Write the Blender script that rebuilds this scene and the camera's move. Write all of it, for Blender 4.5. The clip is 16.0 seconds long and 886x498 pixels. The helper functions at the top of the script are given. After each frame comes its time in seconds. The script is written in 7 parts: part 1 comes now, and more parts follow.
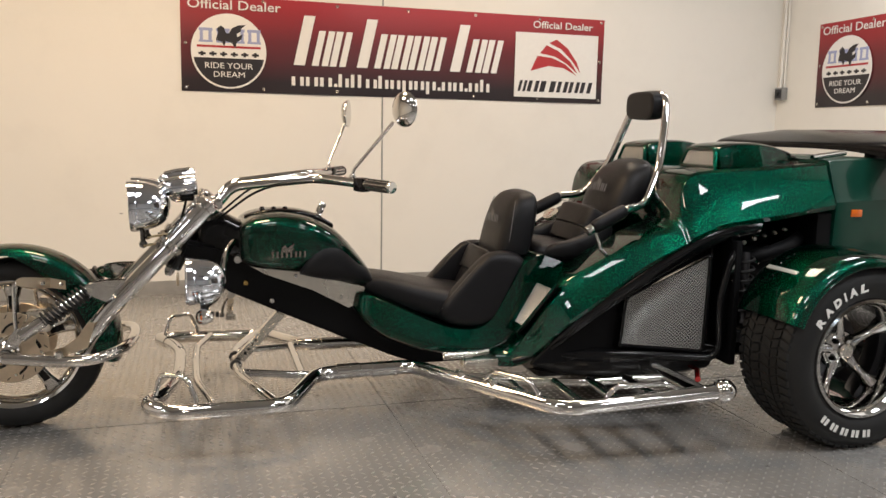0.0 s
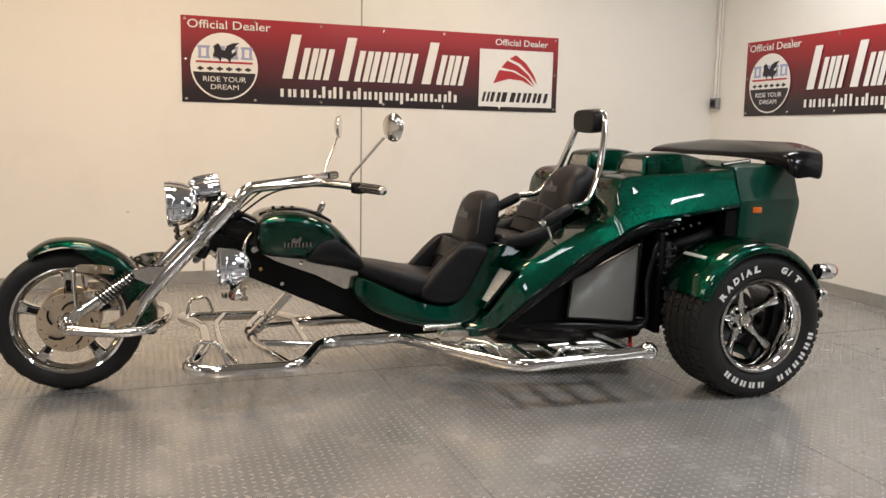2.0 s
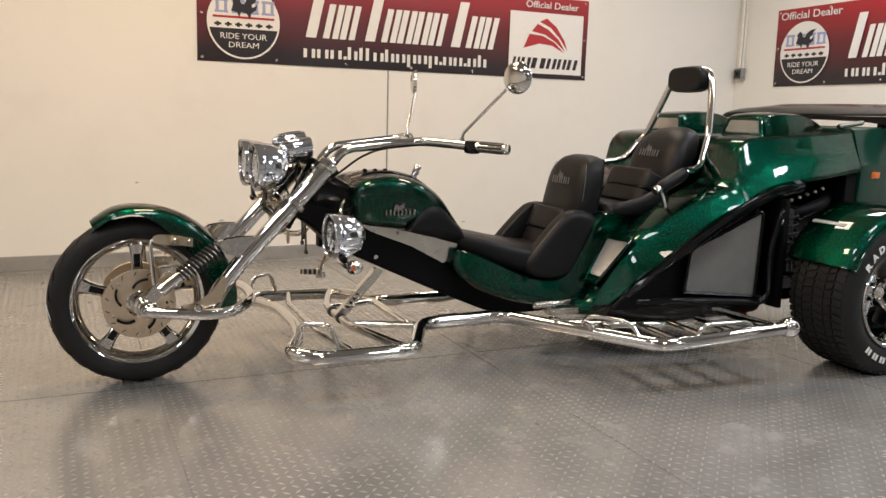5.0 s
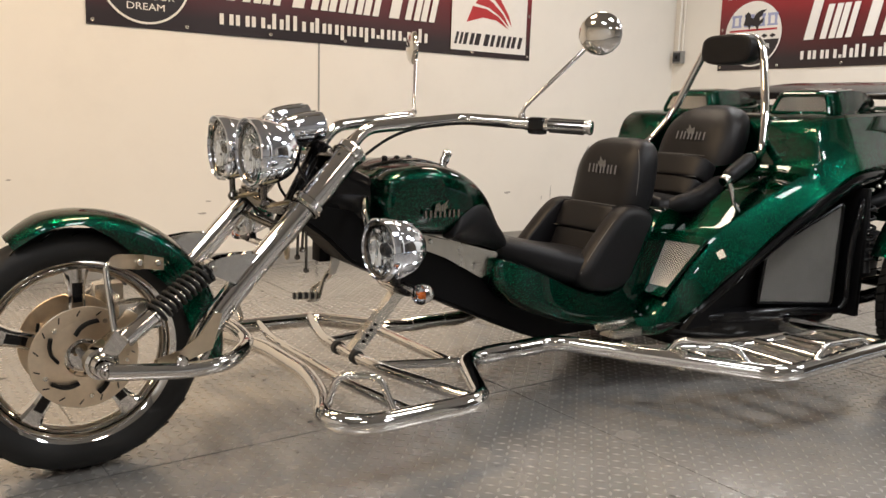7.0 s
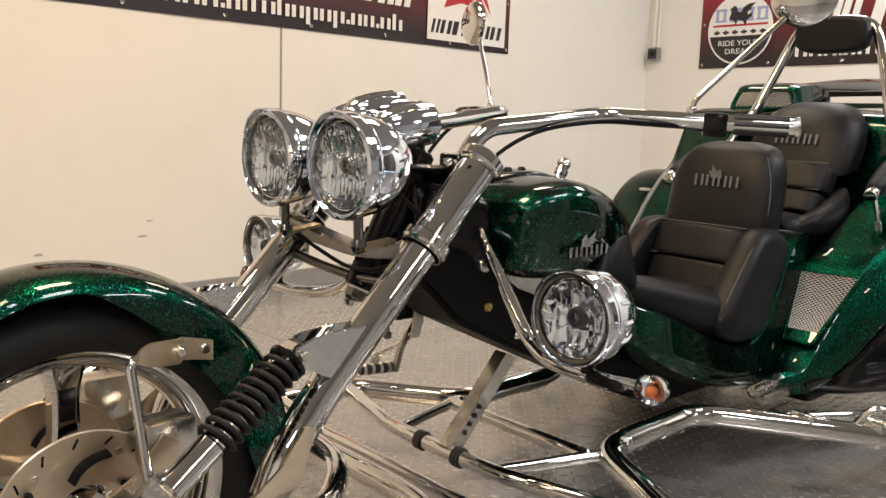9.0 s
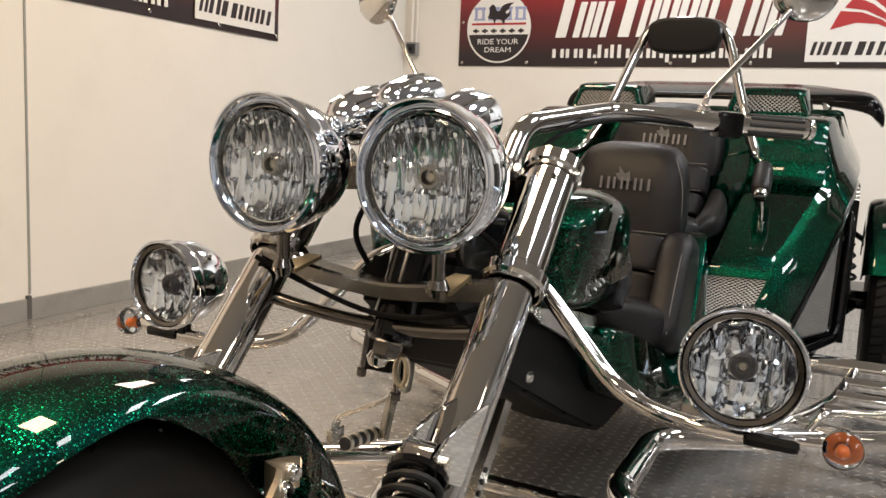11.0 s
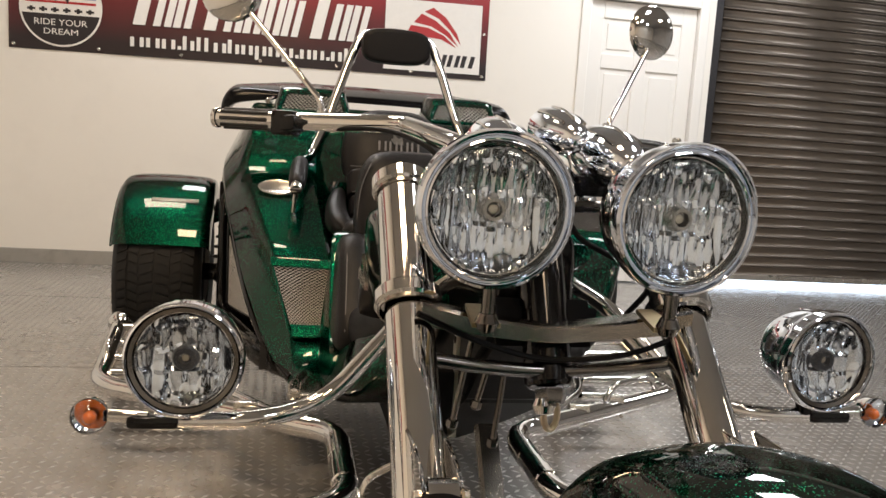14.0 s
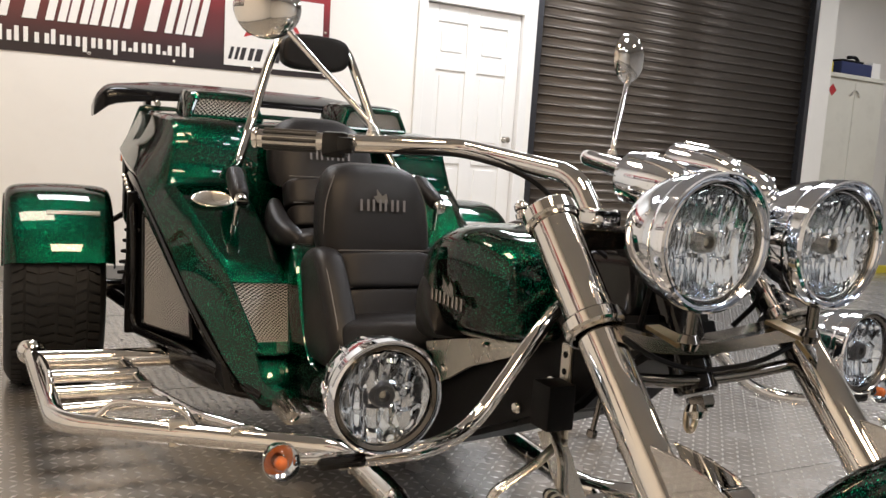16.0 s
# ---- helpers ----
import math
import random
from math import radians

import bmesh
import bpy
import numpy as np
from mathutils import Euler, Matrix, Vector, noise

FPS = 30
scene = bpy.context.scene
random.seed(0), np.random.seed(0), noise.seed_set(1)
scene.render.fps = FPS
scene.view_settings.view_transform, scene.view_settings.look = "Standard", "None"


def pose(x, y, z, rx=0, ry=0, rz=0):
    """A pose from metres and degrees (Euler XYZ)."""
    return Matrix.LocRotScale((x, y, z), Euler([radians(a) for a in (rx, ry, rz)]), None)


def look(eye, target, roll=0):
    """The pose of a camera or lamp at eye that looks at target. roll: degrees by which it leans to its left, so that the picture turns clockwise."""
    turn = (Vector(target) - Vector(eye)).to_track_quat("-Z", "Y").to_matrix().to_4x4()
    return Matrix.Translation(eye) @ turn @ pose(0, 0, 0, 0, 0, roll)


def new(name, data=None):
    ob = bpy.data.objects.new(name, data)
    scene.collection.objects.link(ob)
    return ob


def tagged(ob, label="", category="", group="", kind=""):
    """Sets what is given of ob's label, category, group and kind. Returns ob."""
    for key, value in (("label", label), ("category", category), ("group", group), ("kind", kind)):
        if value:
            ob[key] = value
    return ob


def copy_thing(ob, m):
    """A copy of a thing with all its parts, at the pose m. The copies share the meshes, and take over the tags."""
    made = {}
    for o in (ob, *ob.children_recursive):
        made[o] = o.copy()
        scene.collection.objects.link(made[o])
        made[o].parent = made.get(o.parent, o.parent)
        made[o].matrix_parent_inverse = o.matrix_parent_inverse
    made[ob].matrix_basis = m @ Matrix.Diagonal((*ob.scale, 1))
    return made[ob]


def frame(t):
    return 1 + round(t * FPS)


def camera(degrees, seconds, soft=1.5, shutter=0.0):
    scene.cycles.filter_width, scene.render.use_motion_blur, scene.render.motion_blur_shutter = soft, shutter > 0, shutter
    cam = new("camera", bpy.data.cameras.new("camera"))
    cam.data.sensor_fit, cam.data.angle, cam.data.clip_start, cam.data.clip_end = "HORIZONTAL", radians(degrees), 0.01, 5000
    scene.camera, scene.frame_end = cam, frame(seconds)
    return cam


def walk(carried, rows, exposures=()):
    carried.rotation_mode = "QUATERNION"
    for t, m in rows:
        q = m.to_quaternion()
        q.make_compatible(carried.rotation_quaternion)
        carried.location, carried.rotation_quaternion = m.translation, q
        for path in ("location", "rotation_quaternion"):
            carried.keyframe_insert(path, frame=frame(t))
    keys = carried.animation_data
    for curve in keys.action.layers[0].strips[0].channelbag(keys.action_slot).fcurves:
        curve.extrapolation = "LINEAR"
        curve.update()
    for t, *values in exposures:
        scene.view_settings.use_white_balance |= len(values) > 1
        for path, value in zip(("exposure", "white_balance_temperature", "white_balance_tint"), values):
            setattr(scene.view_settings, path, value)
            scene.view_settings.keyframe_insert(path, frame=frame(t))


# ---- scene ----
cam = camera(55.6, 16.0, soft=1.5)
PATH = [
    (0, (0.621, -3.406, 1.149), (1.199, -1.513, 0.862), 1.0),
    (0.5, (0.554, -3.639, 1.173), (1.161, -1.755, 0.889), 1.1),
    (1, (0.47, -3.79, 1.189), (1.091, -1.91, 0.902), 1.1),
    (1.5, (0.367, -3.939, 1.218), (1.008, -2.067, 0.929), 1.2),
    (2, (0.33, -4.076, 1.226), (0.992, -2.212, 0.933), 1.1),
    (2.5, (0.292, -4.179, 1.22), (0.964, -2.32, 0.918), 1.1),
    (3, (0.227, -4.184, 1.21), (0.904, -2.328, 0.899), 1.3),
    (3.5, (0.078, -4.065, 1.208), (0.787, -2.221, 0.894), 1.5),
    (4, (-0.065, -3.879, 1.172), (0.687, -2.053, 0.854), 1.6),
    (4.5, (-0.155, -3.634, 1.133), (0.632, -1.824, 0.813), 1.5),
    (5, (-0.277, -3.383, 1.079), (0.551, -1.592, 0.752), 1.6),
    (7.5, (-0.486, -2.015, 0.955), (0.718, -0.451, 0.63), 1.8),
    (8, (-0.459, -1.754, 0.937), (0.773, -0.213, 0.614), 1.8),
    (8.5, (-0.447, -1.519, 0.935), (0.832, -0.015, 0.618), 1.9),
    (11, (-0.493, -0.568, 0.904), (1.306, 0.258, 0.615), 3.0),
    (11.5, (-0.515, -0.427, 0.908), (1.36, 0.209, 0.626), 3.4),
    (12, (-0.546, -0.255, 0.915), (1.388, 0.175, 0.646), 3.5),
    (12.5, (-0.564, -0.084, 0.909), (1.407, 0.133, 0.647), 3.7),
    (13, (-0.553, 0.067, 0.905), (1.43, 0.067, 0.648), 3.7),
    (13.5, (-0.548, 0.209, 0.916), (1.425, -0.004, 0.664), 3.9),
    (14, (-0.524, 0.379, 0.91), (1.42, -0.025, 0.67), 3.9),
    (14.5, (-0.476, 0.487, 0.897), (1.431, -0.066, 0.659), 3.8),
    (15, (-0.416, 0.617, 0.902), (1.447, -0.069, 0.66), 3.5),
    (15.5, (-0.382, 0.758, 0.924), (1.431, -0.051, 0.687), 3.8),
    (16, (-0.381, 0.951, 0.935), (1.374, 0.021, 0.709), 3.9),
]
walk(cam, [(t, look(e, g, r)) for t, e, g, r in PATH], exposures=[(0.0, -0.02, 6400, 10), (4.5, -0.06, 6260, 10), (8.5, 0.09, 6480, 10), (11.0, 0.09, 6400, 10), (12.5, -0.04, 6440, 10),
                                                                   (13.5, -0.08, 6540, 11), (14.5, 0.04, 6400, 10), (16.0, 0.22, 6240, 11)])

# ---------------------------------------------------------------- light
world = bpy.data.worlds.new("world")
world.use_nodes = True
scene.world = world
world.node_tree.nodes["Background"].inputs[0].default_value = (0.9, 0.95, 1.0, 1)
world.node_tree.nodes["Background"].inputs[1].default_value = 0.02


def panel_light(x, y, w, d, watts, colour):
    la = bpy.data.lights.new("ceiling_panel_light", "AREA")
    la.shape, la.size, la.size_y, la.energy, la.color = "RECTANGLE", w, d, watts, colour
    ob = new("ceiling_panel_light", la)
    ob.matrix_world = pose(x, y, 3.06)
    return ob


WARM, COOL, DAYL = (1.0, 0.81, 0.62), (0.97, 0.955, 0.95), (0.95, 0.965, 0.99)
for px, py, col, watts in ((-1.6, 0.5, (1.0, 0.74, 0.48), 30), (0.4, 0.6, (1.0, 0.71, 0.43), 52), (2.7, 1.1, WARM, 26), (4.3, 0.6, COOL, 26),
                           (-1.7, -1.2, DAYL, 25), (0.5, -1.5, COOL, 26), (2.6, -1.6, COOL, 28), (4.2, -2.2, DAYL, 46),
                           (-2.9, -3.6, DAYL, 26), (0.2, -4.6, WARM, 29), (3.2, -4.8, DAYL, 44), (4.4, -7.0, COOL, 9)):
    panel_light(px, py, 0.62, 0.62, watts * 1.06, col)

# ---------------------------------------------------------------- materials
def mat(name, base, rough=0.5, metal=0.0, noise_scale=0.0, noise_amt=0.0, bump=0.0, bump_scale=200.0, coat=0.0, coat_rough=0.03,
        rough_amt=0.0, stain_scale=2.0, stain=0.0, stain_colour=(0.1, 0.09, 0.08), spec=0.5):
    """A principled surface with fine grain, larger stains and relief, in object-space metres."""
    m = bpy.data.materials.new(name)
    m.use_nodes = True
    nt = m.node_tree
    b = nt.nodes["Principled BSDF"]
    b.inputs["Base Color"].default_value = (*base, 1)
    b.inputs["Roughness"].default_value = rough
    b.inputs["Metallic"].default_value = metal
    b.inputs["Coat Weight"].default_value = coat
    b.inputs["Coat Roughness"].default_value = coat_rough
    b.inputs["Specular IOR Level"].default_value = spec
    tc = nt.nodes.new("ShaderNodeTexCoord")
    src = tc.outputs["Object"]
    out = None
    if noise_amt:
        n = nt.nodes.new("ShaderNodeTexNoise")
        n.inputs["Scale"].default_value, n.inputs["Detail"].default_value = noise_scale, 5
        nt.links.new(src, n.inputs["Vector"])
        mx = nt.nodes.new("ShaderNodeMix")
        mx.data_type = "RGBA"
        mx.inputs[6].default_value = (*[c * (1 - noise_amt) for c in base], 1)
        mx.inputs[7].default_value = (*[min(1, c * (1 + noise_amt)) for c in base], 1)
        nt.links.new(n.outputs["Fac"], mx.inputs[0])
        out = mx.outputs[2]
    if stain:
        n = nt.nodes.new("ShaderNodeTexNoise")
        n.inputs["Scale"].default_value, n.inputs["Detail"].default_value, n.inputs["Roughness"].default_value = stain_scale, 8, 0.65
        nt.links.new(src, n.inputs["Vector"])
        rp = nt.nodes.new("ShaderNodeMapRange")
        rp.inputs[1].default_value, rp.inputs[2].default_value, rp.inputs[4].default_value = 0.5, 0.78, stain
        nt.links.new(n.outputs["Fac"], rp.inputs[0])
        mx = nt.nodes.new("ShaderNodeMix")
        mx.data_type = "RGBA"
        mx.inputs[6].default_value = (*base, 1)
        mx.inputs[7].default_value = (*stain_colour, 1)
        if out:
            nt.links.new(out, mx.inputs[6])
        nt.links.new(rp.outputs[0], mx.inputs[0])
        out = mx.outputs[2]
    if out:
        nt.links.new(out, b.inputs["Base Color"])
    if rough_amt:
        n = nt.nodes.new("ShaderNodeTexNoise")
        n.inputs["Scale"].default_value, n.inputs["Detail"].default_value = 6, 6
        nt.links.new(src, n.inputs["Vector"])
        rp = nt.nodes.new("ShaderNodeMapRange")
        rp.inputs[3].default_value, rp.inputs[4].default_value = max(0, rough - rough_amt), min(1, rough + rough_amt)
        rp.inputs[1].default_value, rp.inputs[2].default_value = 0.3, 0.7
        nt.links.new(n.outputs["Fac"], rp.inputs[0])
        nt.links.new(rp.outputs[0], b.inputs["Roughness"])
    if bump:
        n = nt.nodes.new("ShaderNodeTexNoise")
        n.inputs["Scale"].default_value, n.inputs["Detail"].default_value = bump_scale, 4
        nt.links.new(src, n.inputs["Vector"])
        bp = nt.nodes.new("ShaderNodeBump")
        bp.inputs["Strength"].default_value, bp.inputs["Distance"].default_value = bump, 0.002
        nt.links.new(n.outputs["Fac"], bp.inputs["Height"])
        nt.links.new(bp.outputs[0], b.inputs["Normal"])
    return m


def flake_paint(name):
    """Dark green lacquer full of coarse bright metal flakes under a clear coat."""
    m = mat(name, (0.0, 0.035, 0.022), rough=0.30, metal=1.0, coat=1.0, coat_rough=0.02)
    nt = m.node_tree
    b = nt.nodes["Principled BSDF"]
    tc = nt.nodes.new("ShaderNodeTexCoord")
    v = nt.nodes.new("ShaderNodeTexVoronoi")
    b.inputs["Specular Tint"].default_value = (0.0, 0.16, 0.09, 1)
    b.inputs["Coat IOR"].default_value = 1.42
    v.inputs["Scale"].default_value = 1000
    nt.links.new(tc.outputs["Object"], v.inputs["Vector"])
    sep = nt.nodes.new("ShaderNodeSeparateColor")
    nt.links.new(v.outputs["Color"], sep.inputs[0])
    ramp = nt.nodes.new("ShaderNodeValToRGB")
    e = ramp.color_ramp.elements
    e[0].position, e[0].color = 0.0, (0.0, 0.0120, 0.0080, 1)
    e[1].position, e[1].color = 0.74, (0.0, 0.0185, 0.0118, 1)
    k = e.new(0.93)
    k.color = (0.0, 0.060, 0.035, 1)
    k = e.new(0.985)
    k.color = (0.006, 0.42, 0.23, 1)
    nt.links.new(sep.outputs[0], ramp.inputs[0])
    # sparse larger bright cells: the sparkle of the flakes put into the colour
    v2 = nt.nodes.new("ShaderNodeTexVoronoi")
    v2.inputs["Scale"].default_value = 430
    nt.links.new(tc.outputs["Object"], v2.inputs["Vector"])
    sep2 = nt.nodes.new("ShaderNodeSeparateColor")
    nt.links.new(v2.outputs["Color"], sep2.inputs[0])
    pick = nt.nodes.new("ShaderNodeMapRange")
    pick.inputs[1].default_value, pick.inputs[2].default_value = 0.978, 0.992
    nt.links.new(sep2.outputs[1], pick.inputs[0])
    near = nt.nodes.new("ShaderNodeMapRange")
    near.inputs[1].default_value, near.inputs[2].default_value = 0.42, 0.30
    nt.links.new(v2.outputs["Distance"], near.inputs[0])
    both_ = nt.nodes.new("ShaderNodeMath")
    both_.operation = "MULTIPLY"
    nt.links.new(pick.outputs[0], both_.inputs[0])
    nt.links.new(near.outputs[0], both_.inputs[1])
    mx = nt.nodes.new("ShaderNodeMix")
    mx.data_type = "RGBA"
    mx.inputs[7].default_value = (0.02, 0.78, 0.36, 1)
    nt.links.new(both_.outputs[0], mx.inputs[0])
    nt.links.new(ramp.outputs[0], mx.inputs[6])
    nt.links.new(mx.outputs[2], b.inputs["Base Color"])
    # each flake lies at its own small tilt
    sub = nt.nodes.new("ShaderNodeVectorMath")
    sub.operation = "SUBTRACT"
    sub.inputs[1].default_value = (0.5, 0.5, 0.5)
    nt.links.new(v.outputs["Color"], sub.inputs[0])
    sc = nt.nodes.new("ShaderNodeVectorMath")
    sc.operation = "SCALE"
    sc.inputs[3].default_value = 0.27
    nt.links.new(sub.outputs[0], sc.inputs[0])
    geo = nt.nodes.new("ShaderNodeNewGeometry")
    add = nt.nodes.new("ShaderNodeVectorMath")
    nt.links.new(geo.outputs["Normal"], add.inputs[0])
    nt.links.new(sc.outputs[0], add.inputs[1])
    nn = nt.nodes.new("ShaderNodeVectorMath")
    nn.operation = "NORMALIZE"
    nt.links.new(add.outputs[0], nn.inputs[0])
    nt.links.new(nn.outputs[0], b.inputs["Normal"])
    return m


def clear_lens(name, tint=(1, 1, 1), ribs=0.0):
    m = bpy.data.materials.new(name)
    m.use_nodes = True
    nt = m.node_tree
    nt.nodes.remove(nt.nodes["Principled BSDF"])
    o = nt.nodes["Material Output"]
    tr = nt.nodes.new("ShaderNodeBsdfTransparent")
    tr.inputs[0].default_value = (*tint, 1)
    gl = nt.nodes.new("ShaderNodeBsdfGlossy")
    gl.inputs["Roughness"].default_value = 0.02
    fr = nt.nodes.new("ShaderNodeFresnel")
    fr.inputs[0].default_value = 1.5
    mx = nt.nodes.new("ShaderNodeMixShader")
    nt.links.new(fr.outputs[0], mx.inputs[0])
    nt.links.new(tr.outputs[0], mx.inputs[1])
    nt.links.new(gl.outputs[0], mx.inputs[2])
    nt.links.new(mx.outputs[0], o.inputs[0])
    return m


def print_fade(name, top, mid, low):
    """A printed vinyl sheet whose ink runs from red above to black below."""
    m = mat(name, mid, rough=0.32, bump=0.05, bump_scale=25)
    nt = m.node_tree
    tc = nt.nodes.new("ShaderNodeTexCoord")
    sp = nt.nodes.new("ShaderNodeSeparateXYZ")
    nt.links.new(tc.outputs["Object"], sp.inputs[0])
    rp = nt.nodes.new("ShaderNodeMapRange")
    rp.inputs[1].default_value, rp.inputs[2].default_value = 0.0, 0.62
    nt.links.new(sp.outputs[2], rp.inputs[0])
    ramp = nt.nodes.new("ShaderNodeValToRGB")
    e = ramp.color_ramp.elements
    e[0].position, e[0].color = 0.12, (*low, 1)
    e[1].position, e[1].color = 0.95, (*top, 1)
    k = e.new(0.55)
    k.color = (*mid, 1)
    nt.links.new(rp.outputs[0], ramp.inputs[0])
    nt.links.new(ramp.outputs[0], nt.nodes["Principled BSDF"].inputs["Base Color"])
    return m


WALL = mat("painted_blockboard_wall", (0.80, 0.77, 0.71), rough=0.55, noise_scale=1.3, noise_amt=0.03, bump=0.08, bump_scale=60, stain_scale=3.0, stain=0.10,
           stain_colour=(0.45, 0.42, 0.38))
# mid-grey, so that chrome and floor have something dark to reflect
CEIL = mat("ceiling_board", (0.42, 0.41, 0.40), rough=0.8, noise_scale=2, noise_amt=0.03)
SKIRT = mat("tread_plate_skirting", (0.42, 0.41, 0.385), rough=0.30, metal=0.55, noise_scale=9, noise_amt=0.15, stain=0.4, stain_scale=7)
STEEL = mat("worn_tread_plate_steel", (0.370, 0.358, 0.340), rough=0.23, metal=0.52, noise_scale=5, noise_amt=0.10, rough_amt=0.07, stain_scale=1.1, stain=0.30,
            stain_colour=(0.16, 0.142, 0.12), bump=0.05, bump_scale=120)
TREAD = mat("rubbed_tread_lozenge_steel", (0.375, 0.363, 0.345), rough=0.36, metal=0.50, noise_scale=6, noise_amt=0.12, rough_amt=0.06)
SCUFF = mat("rubbed_wall_paint", (0.42, 0.40, 0.37), rough=0.7, noise_scale=60, noise_amt=0.3)
SEAM = mat("dirty_joint", (0.09, 0.088, 0.083), rough=0.8, noise_scale=30, noise_amt=0.3)
SIDEW = mat("side_wall_paint", (0.50, 0.495, 0.49), rough=0.6, noise_scale=1.3, noise_amt=0.08, stain=0.3, stain_scale=1.2)
SPOIL = mat("gloss_black_spoiler_paint", (0.004, 0.004, 0.0045), rough=0.16, spec=0.18, noise_scale=30, noise_amt=0.2)
CHROME = mat("polished_chrome", (0.67, 0.66, 0.645), rough=0.045, metal=1.0, rough_amt=0.02)
# lighter, bluer copy of the chrome: cool reflected light put into its colour
BRIGHT = mat("cool_lit_lamp_chrome", (0.78, 0.825, 0.90), rough=0.05, metal=1.0, rough_amt=0.02)
SATIN = mat("brushed_stainless", (0.66, 0.63, 0.57), rough=0.26, metal=1.0, noise_scale=40, noise_amt=0.08, rough_amt=0.08)
DSATIN = mat("dark_satin_steel", (0.36, 0.34, 0.31), rough=0.18, metal=1.0, noise_scale=40, noise_amt=0.12, rough_amt=0.08)
GUNM = mat("dark_polished_fork_yoke_steel", (0.16, 0.15, 0.14), rough=0.16, metal=1.0, noise_scale=40, noise_amt=0.15, rough_amt=0.06)
DISC = mat("worn_brake_disc_steel", (0.72, 0.61, 0.47), rough=0.40, metal=1.0, noise_scale=70, noise_amt=0.12, rough_amt=0.08)
BLACK = mat("gloss_black_paint", (0.004, 0.004, 0.0045), rough=0.12, spec=0.3, noise_scale=30, noise_amt=0.2)
MATT = mat("black_plastic", (0.0035, 0.0035, 0.004), rough=0.55, spec=0.12, noise_scale=60, noise_amt=0.2, bump=0.1, bump_scale=400)
CARB = mat("dark_engine_metal", (0.05, 0.05, 0.055), rough=0.35, metal=0.6, noise_scale=50, noise_amt=0.4)
LEATHER = mat("black_leather", (0.0085, 0.0082, 0.0092), rough=0.40, spec=0.2, noise_scale=30, noise_amt=0.15, bump=0.35, bump_scale=420)
STITCH = mat("grey_thread", (0.10, 0.10, 0.10), rough=0.7)
SILVERP = mat("silver_embroidery", (0.13, 0.13, 0.14), rough=0.45)
RUBBER = mat("tyre_rubber", (0.011, 0.011, 0.011), rough=0.6, spec=0.3, noise_scale=25, noise_amt=0.2, bump=0.12, bump_scale=300)
GRIP = mat("grip_rubber", (0.01, 0.01, 0.01), rough=0.5)
WHITE = mat("white_print", (0.80, 0.78, 0.74), rough=0.4, noise_scale=40, noise_amt=0.04)
TYREW = mat("raised_white_rubber", (0.78, 0.77, 0.74), rough=0.6, noise_scale=60, noise_amt=0.08)
REDP = mat("red_print", (0.42, 0.025, 0.03), rough=0.35)
BLUEP = mat("pale_blue_print", (0.33, 0.36, 0.55), rough=0.35)
BLACKP = mat("black_print", (0.018, 0.014, 0.016), rough=0.35)
BANNER = print_fade("banner_vinyl", (0.36, 0.018, 0.024), (0.13, 0.014, 0.018), (0.020, 0.012, 0.014))
GREEN = flake_paint("green_flake_lacquer")
GREENP = mat("plain_dark_green_paint", (0.002, 0.034, 0.021), rough=0.32, spec=0.15, coat=0.25, noise_scale=40, noise_amt=0.1)
MESH = mat("expanded_aluminium", (0.86, 0.84, 0.80), rough=0.36, metal=0.35, noise_scale=60, noise_amt=0.1)
# the faint blue tint stands for cool light on the glass
LENS = clear_lens("clear_lens_glass", (0.93, 0.965, 1.0))
AMBER = mat("amber_plastic", (0.62, 0.13, 0.012), rough=0.2, coat=0.5)
REDL = mat("red_enamel", (0.45, 0.02, 0.02), rough=0.15, coat=0.6)
# blue-white base colour carries the cool light that the bowls reflect
REFLECTOR = mat("headlamp_reflector", (0.90, 0.94, 1.0), rough=0.075, metal=1.0)
BULB = mat("halogen_bulb_glass", (0.55, 0.50, 0.40), rough=0.08, metal=0.6)
DOORW = mat("white_door_paint", (0.78, 0.76, 0.72), rough=0.35, noise_scale=4, noise_amt=0.02, bump=0.04, bump_scale=90)
SHUT = mat("bronze_shutter_steel", (0.090, 0.074, 0.059), rough=0.34, metal=0.5, noise_scale=14, noise_amt=0.15, stain=0.3, stain_scale=4)
CABW = mat("cream_cabinet_enamel", (0.62, 0.60, 0.52), rough=0.35, noise_scale=4, noise_amt=0.05, stain=0.2, stain_scale=5, stain_colour=(0.3, 0.27, 0.22))
GREYB = mat("grey_junction_box", (0.25, 0.25, 0.24), rough=0.4, noise_scale=40, noise_amt=0.1)
BLUEBOX = mat("navy_toolbox", (0.02, 0.03, 0.10), rough=0.4, noise_scale=20, noise_amt=0.15)
YELLOW = mat("yellow_plastic", (0.6, 0.5, 0.03), rough=0.4, noise_scale=20, noise_amt=0.1)
CLOTH = mat("pale_yellow_cloth", (0.62, 0.52, 0.26), rough=0.9, noise_scale=40, noise_amt=0.2, bump=0.3, bump_scale=120)
GREYR = mat("fender_reflector", (0.30, 0.31, 0.29), rough=0.25, noise_scale=90, noise_amt=0.2)
BRASS_D = mat("zinc_yellow_steel", (0.42, 0.34, 0.20), rough=0.35, metal=0.9, noise_scale=60, noise_amt=0.2)
ZINC = mat("yellow_zinc_plate", (0.66, 0.56, 0.42), rough=0.30, metal=1.0, noise_scale=50, noise_amt=0.12, rough_amt=0.08)
BRASS = mat("brass_fitting", (0.55, 0.38, 0.14), rough=0.25, metal=1.0)

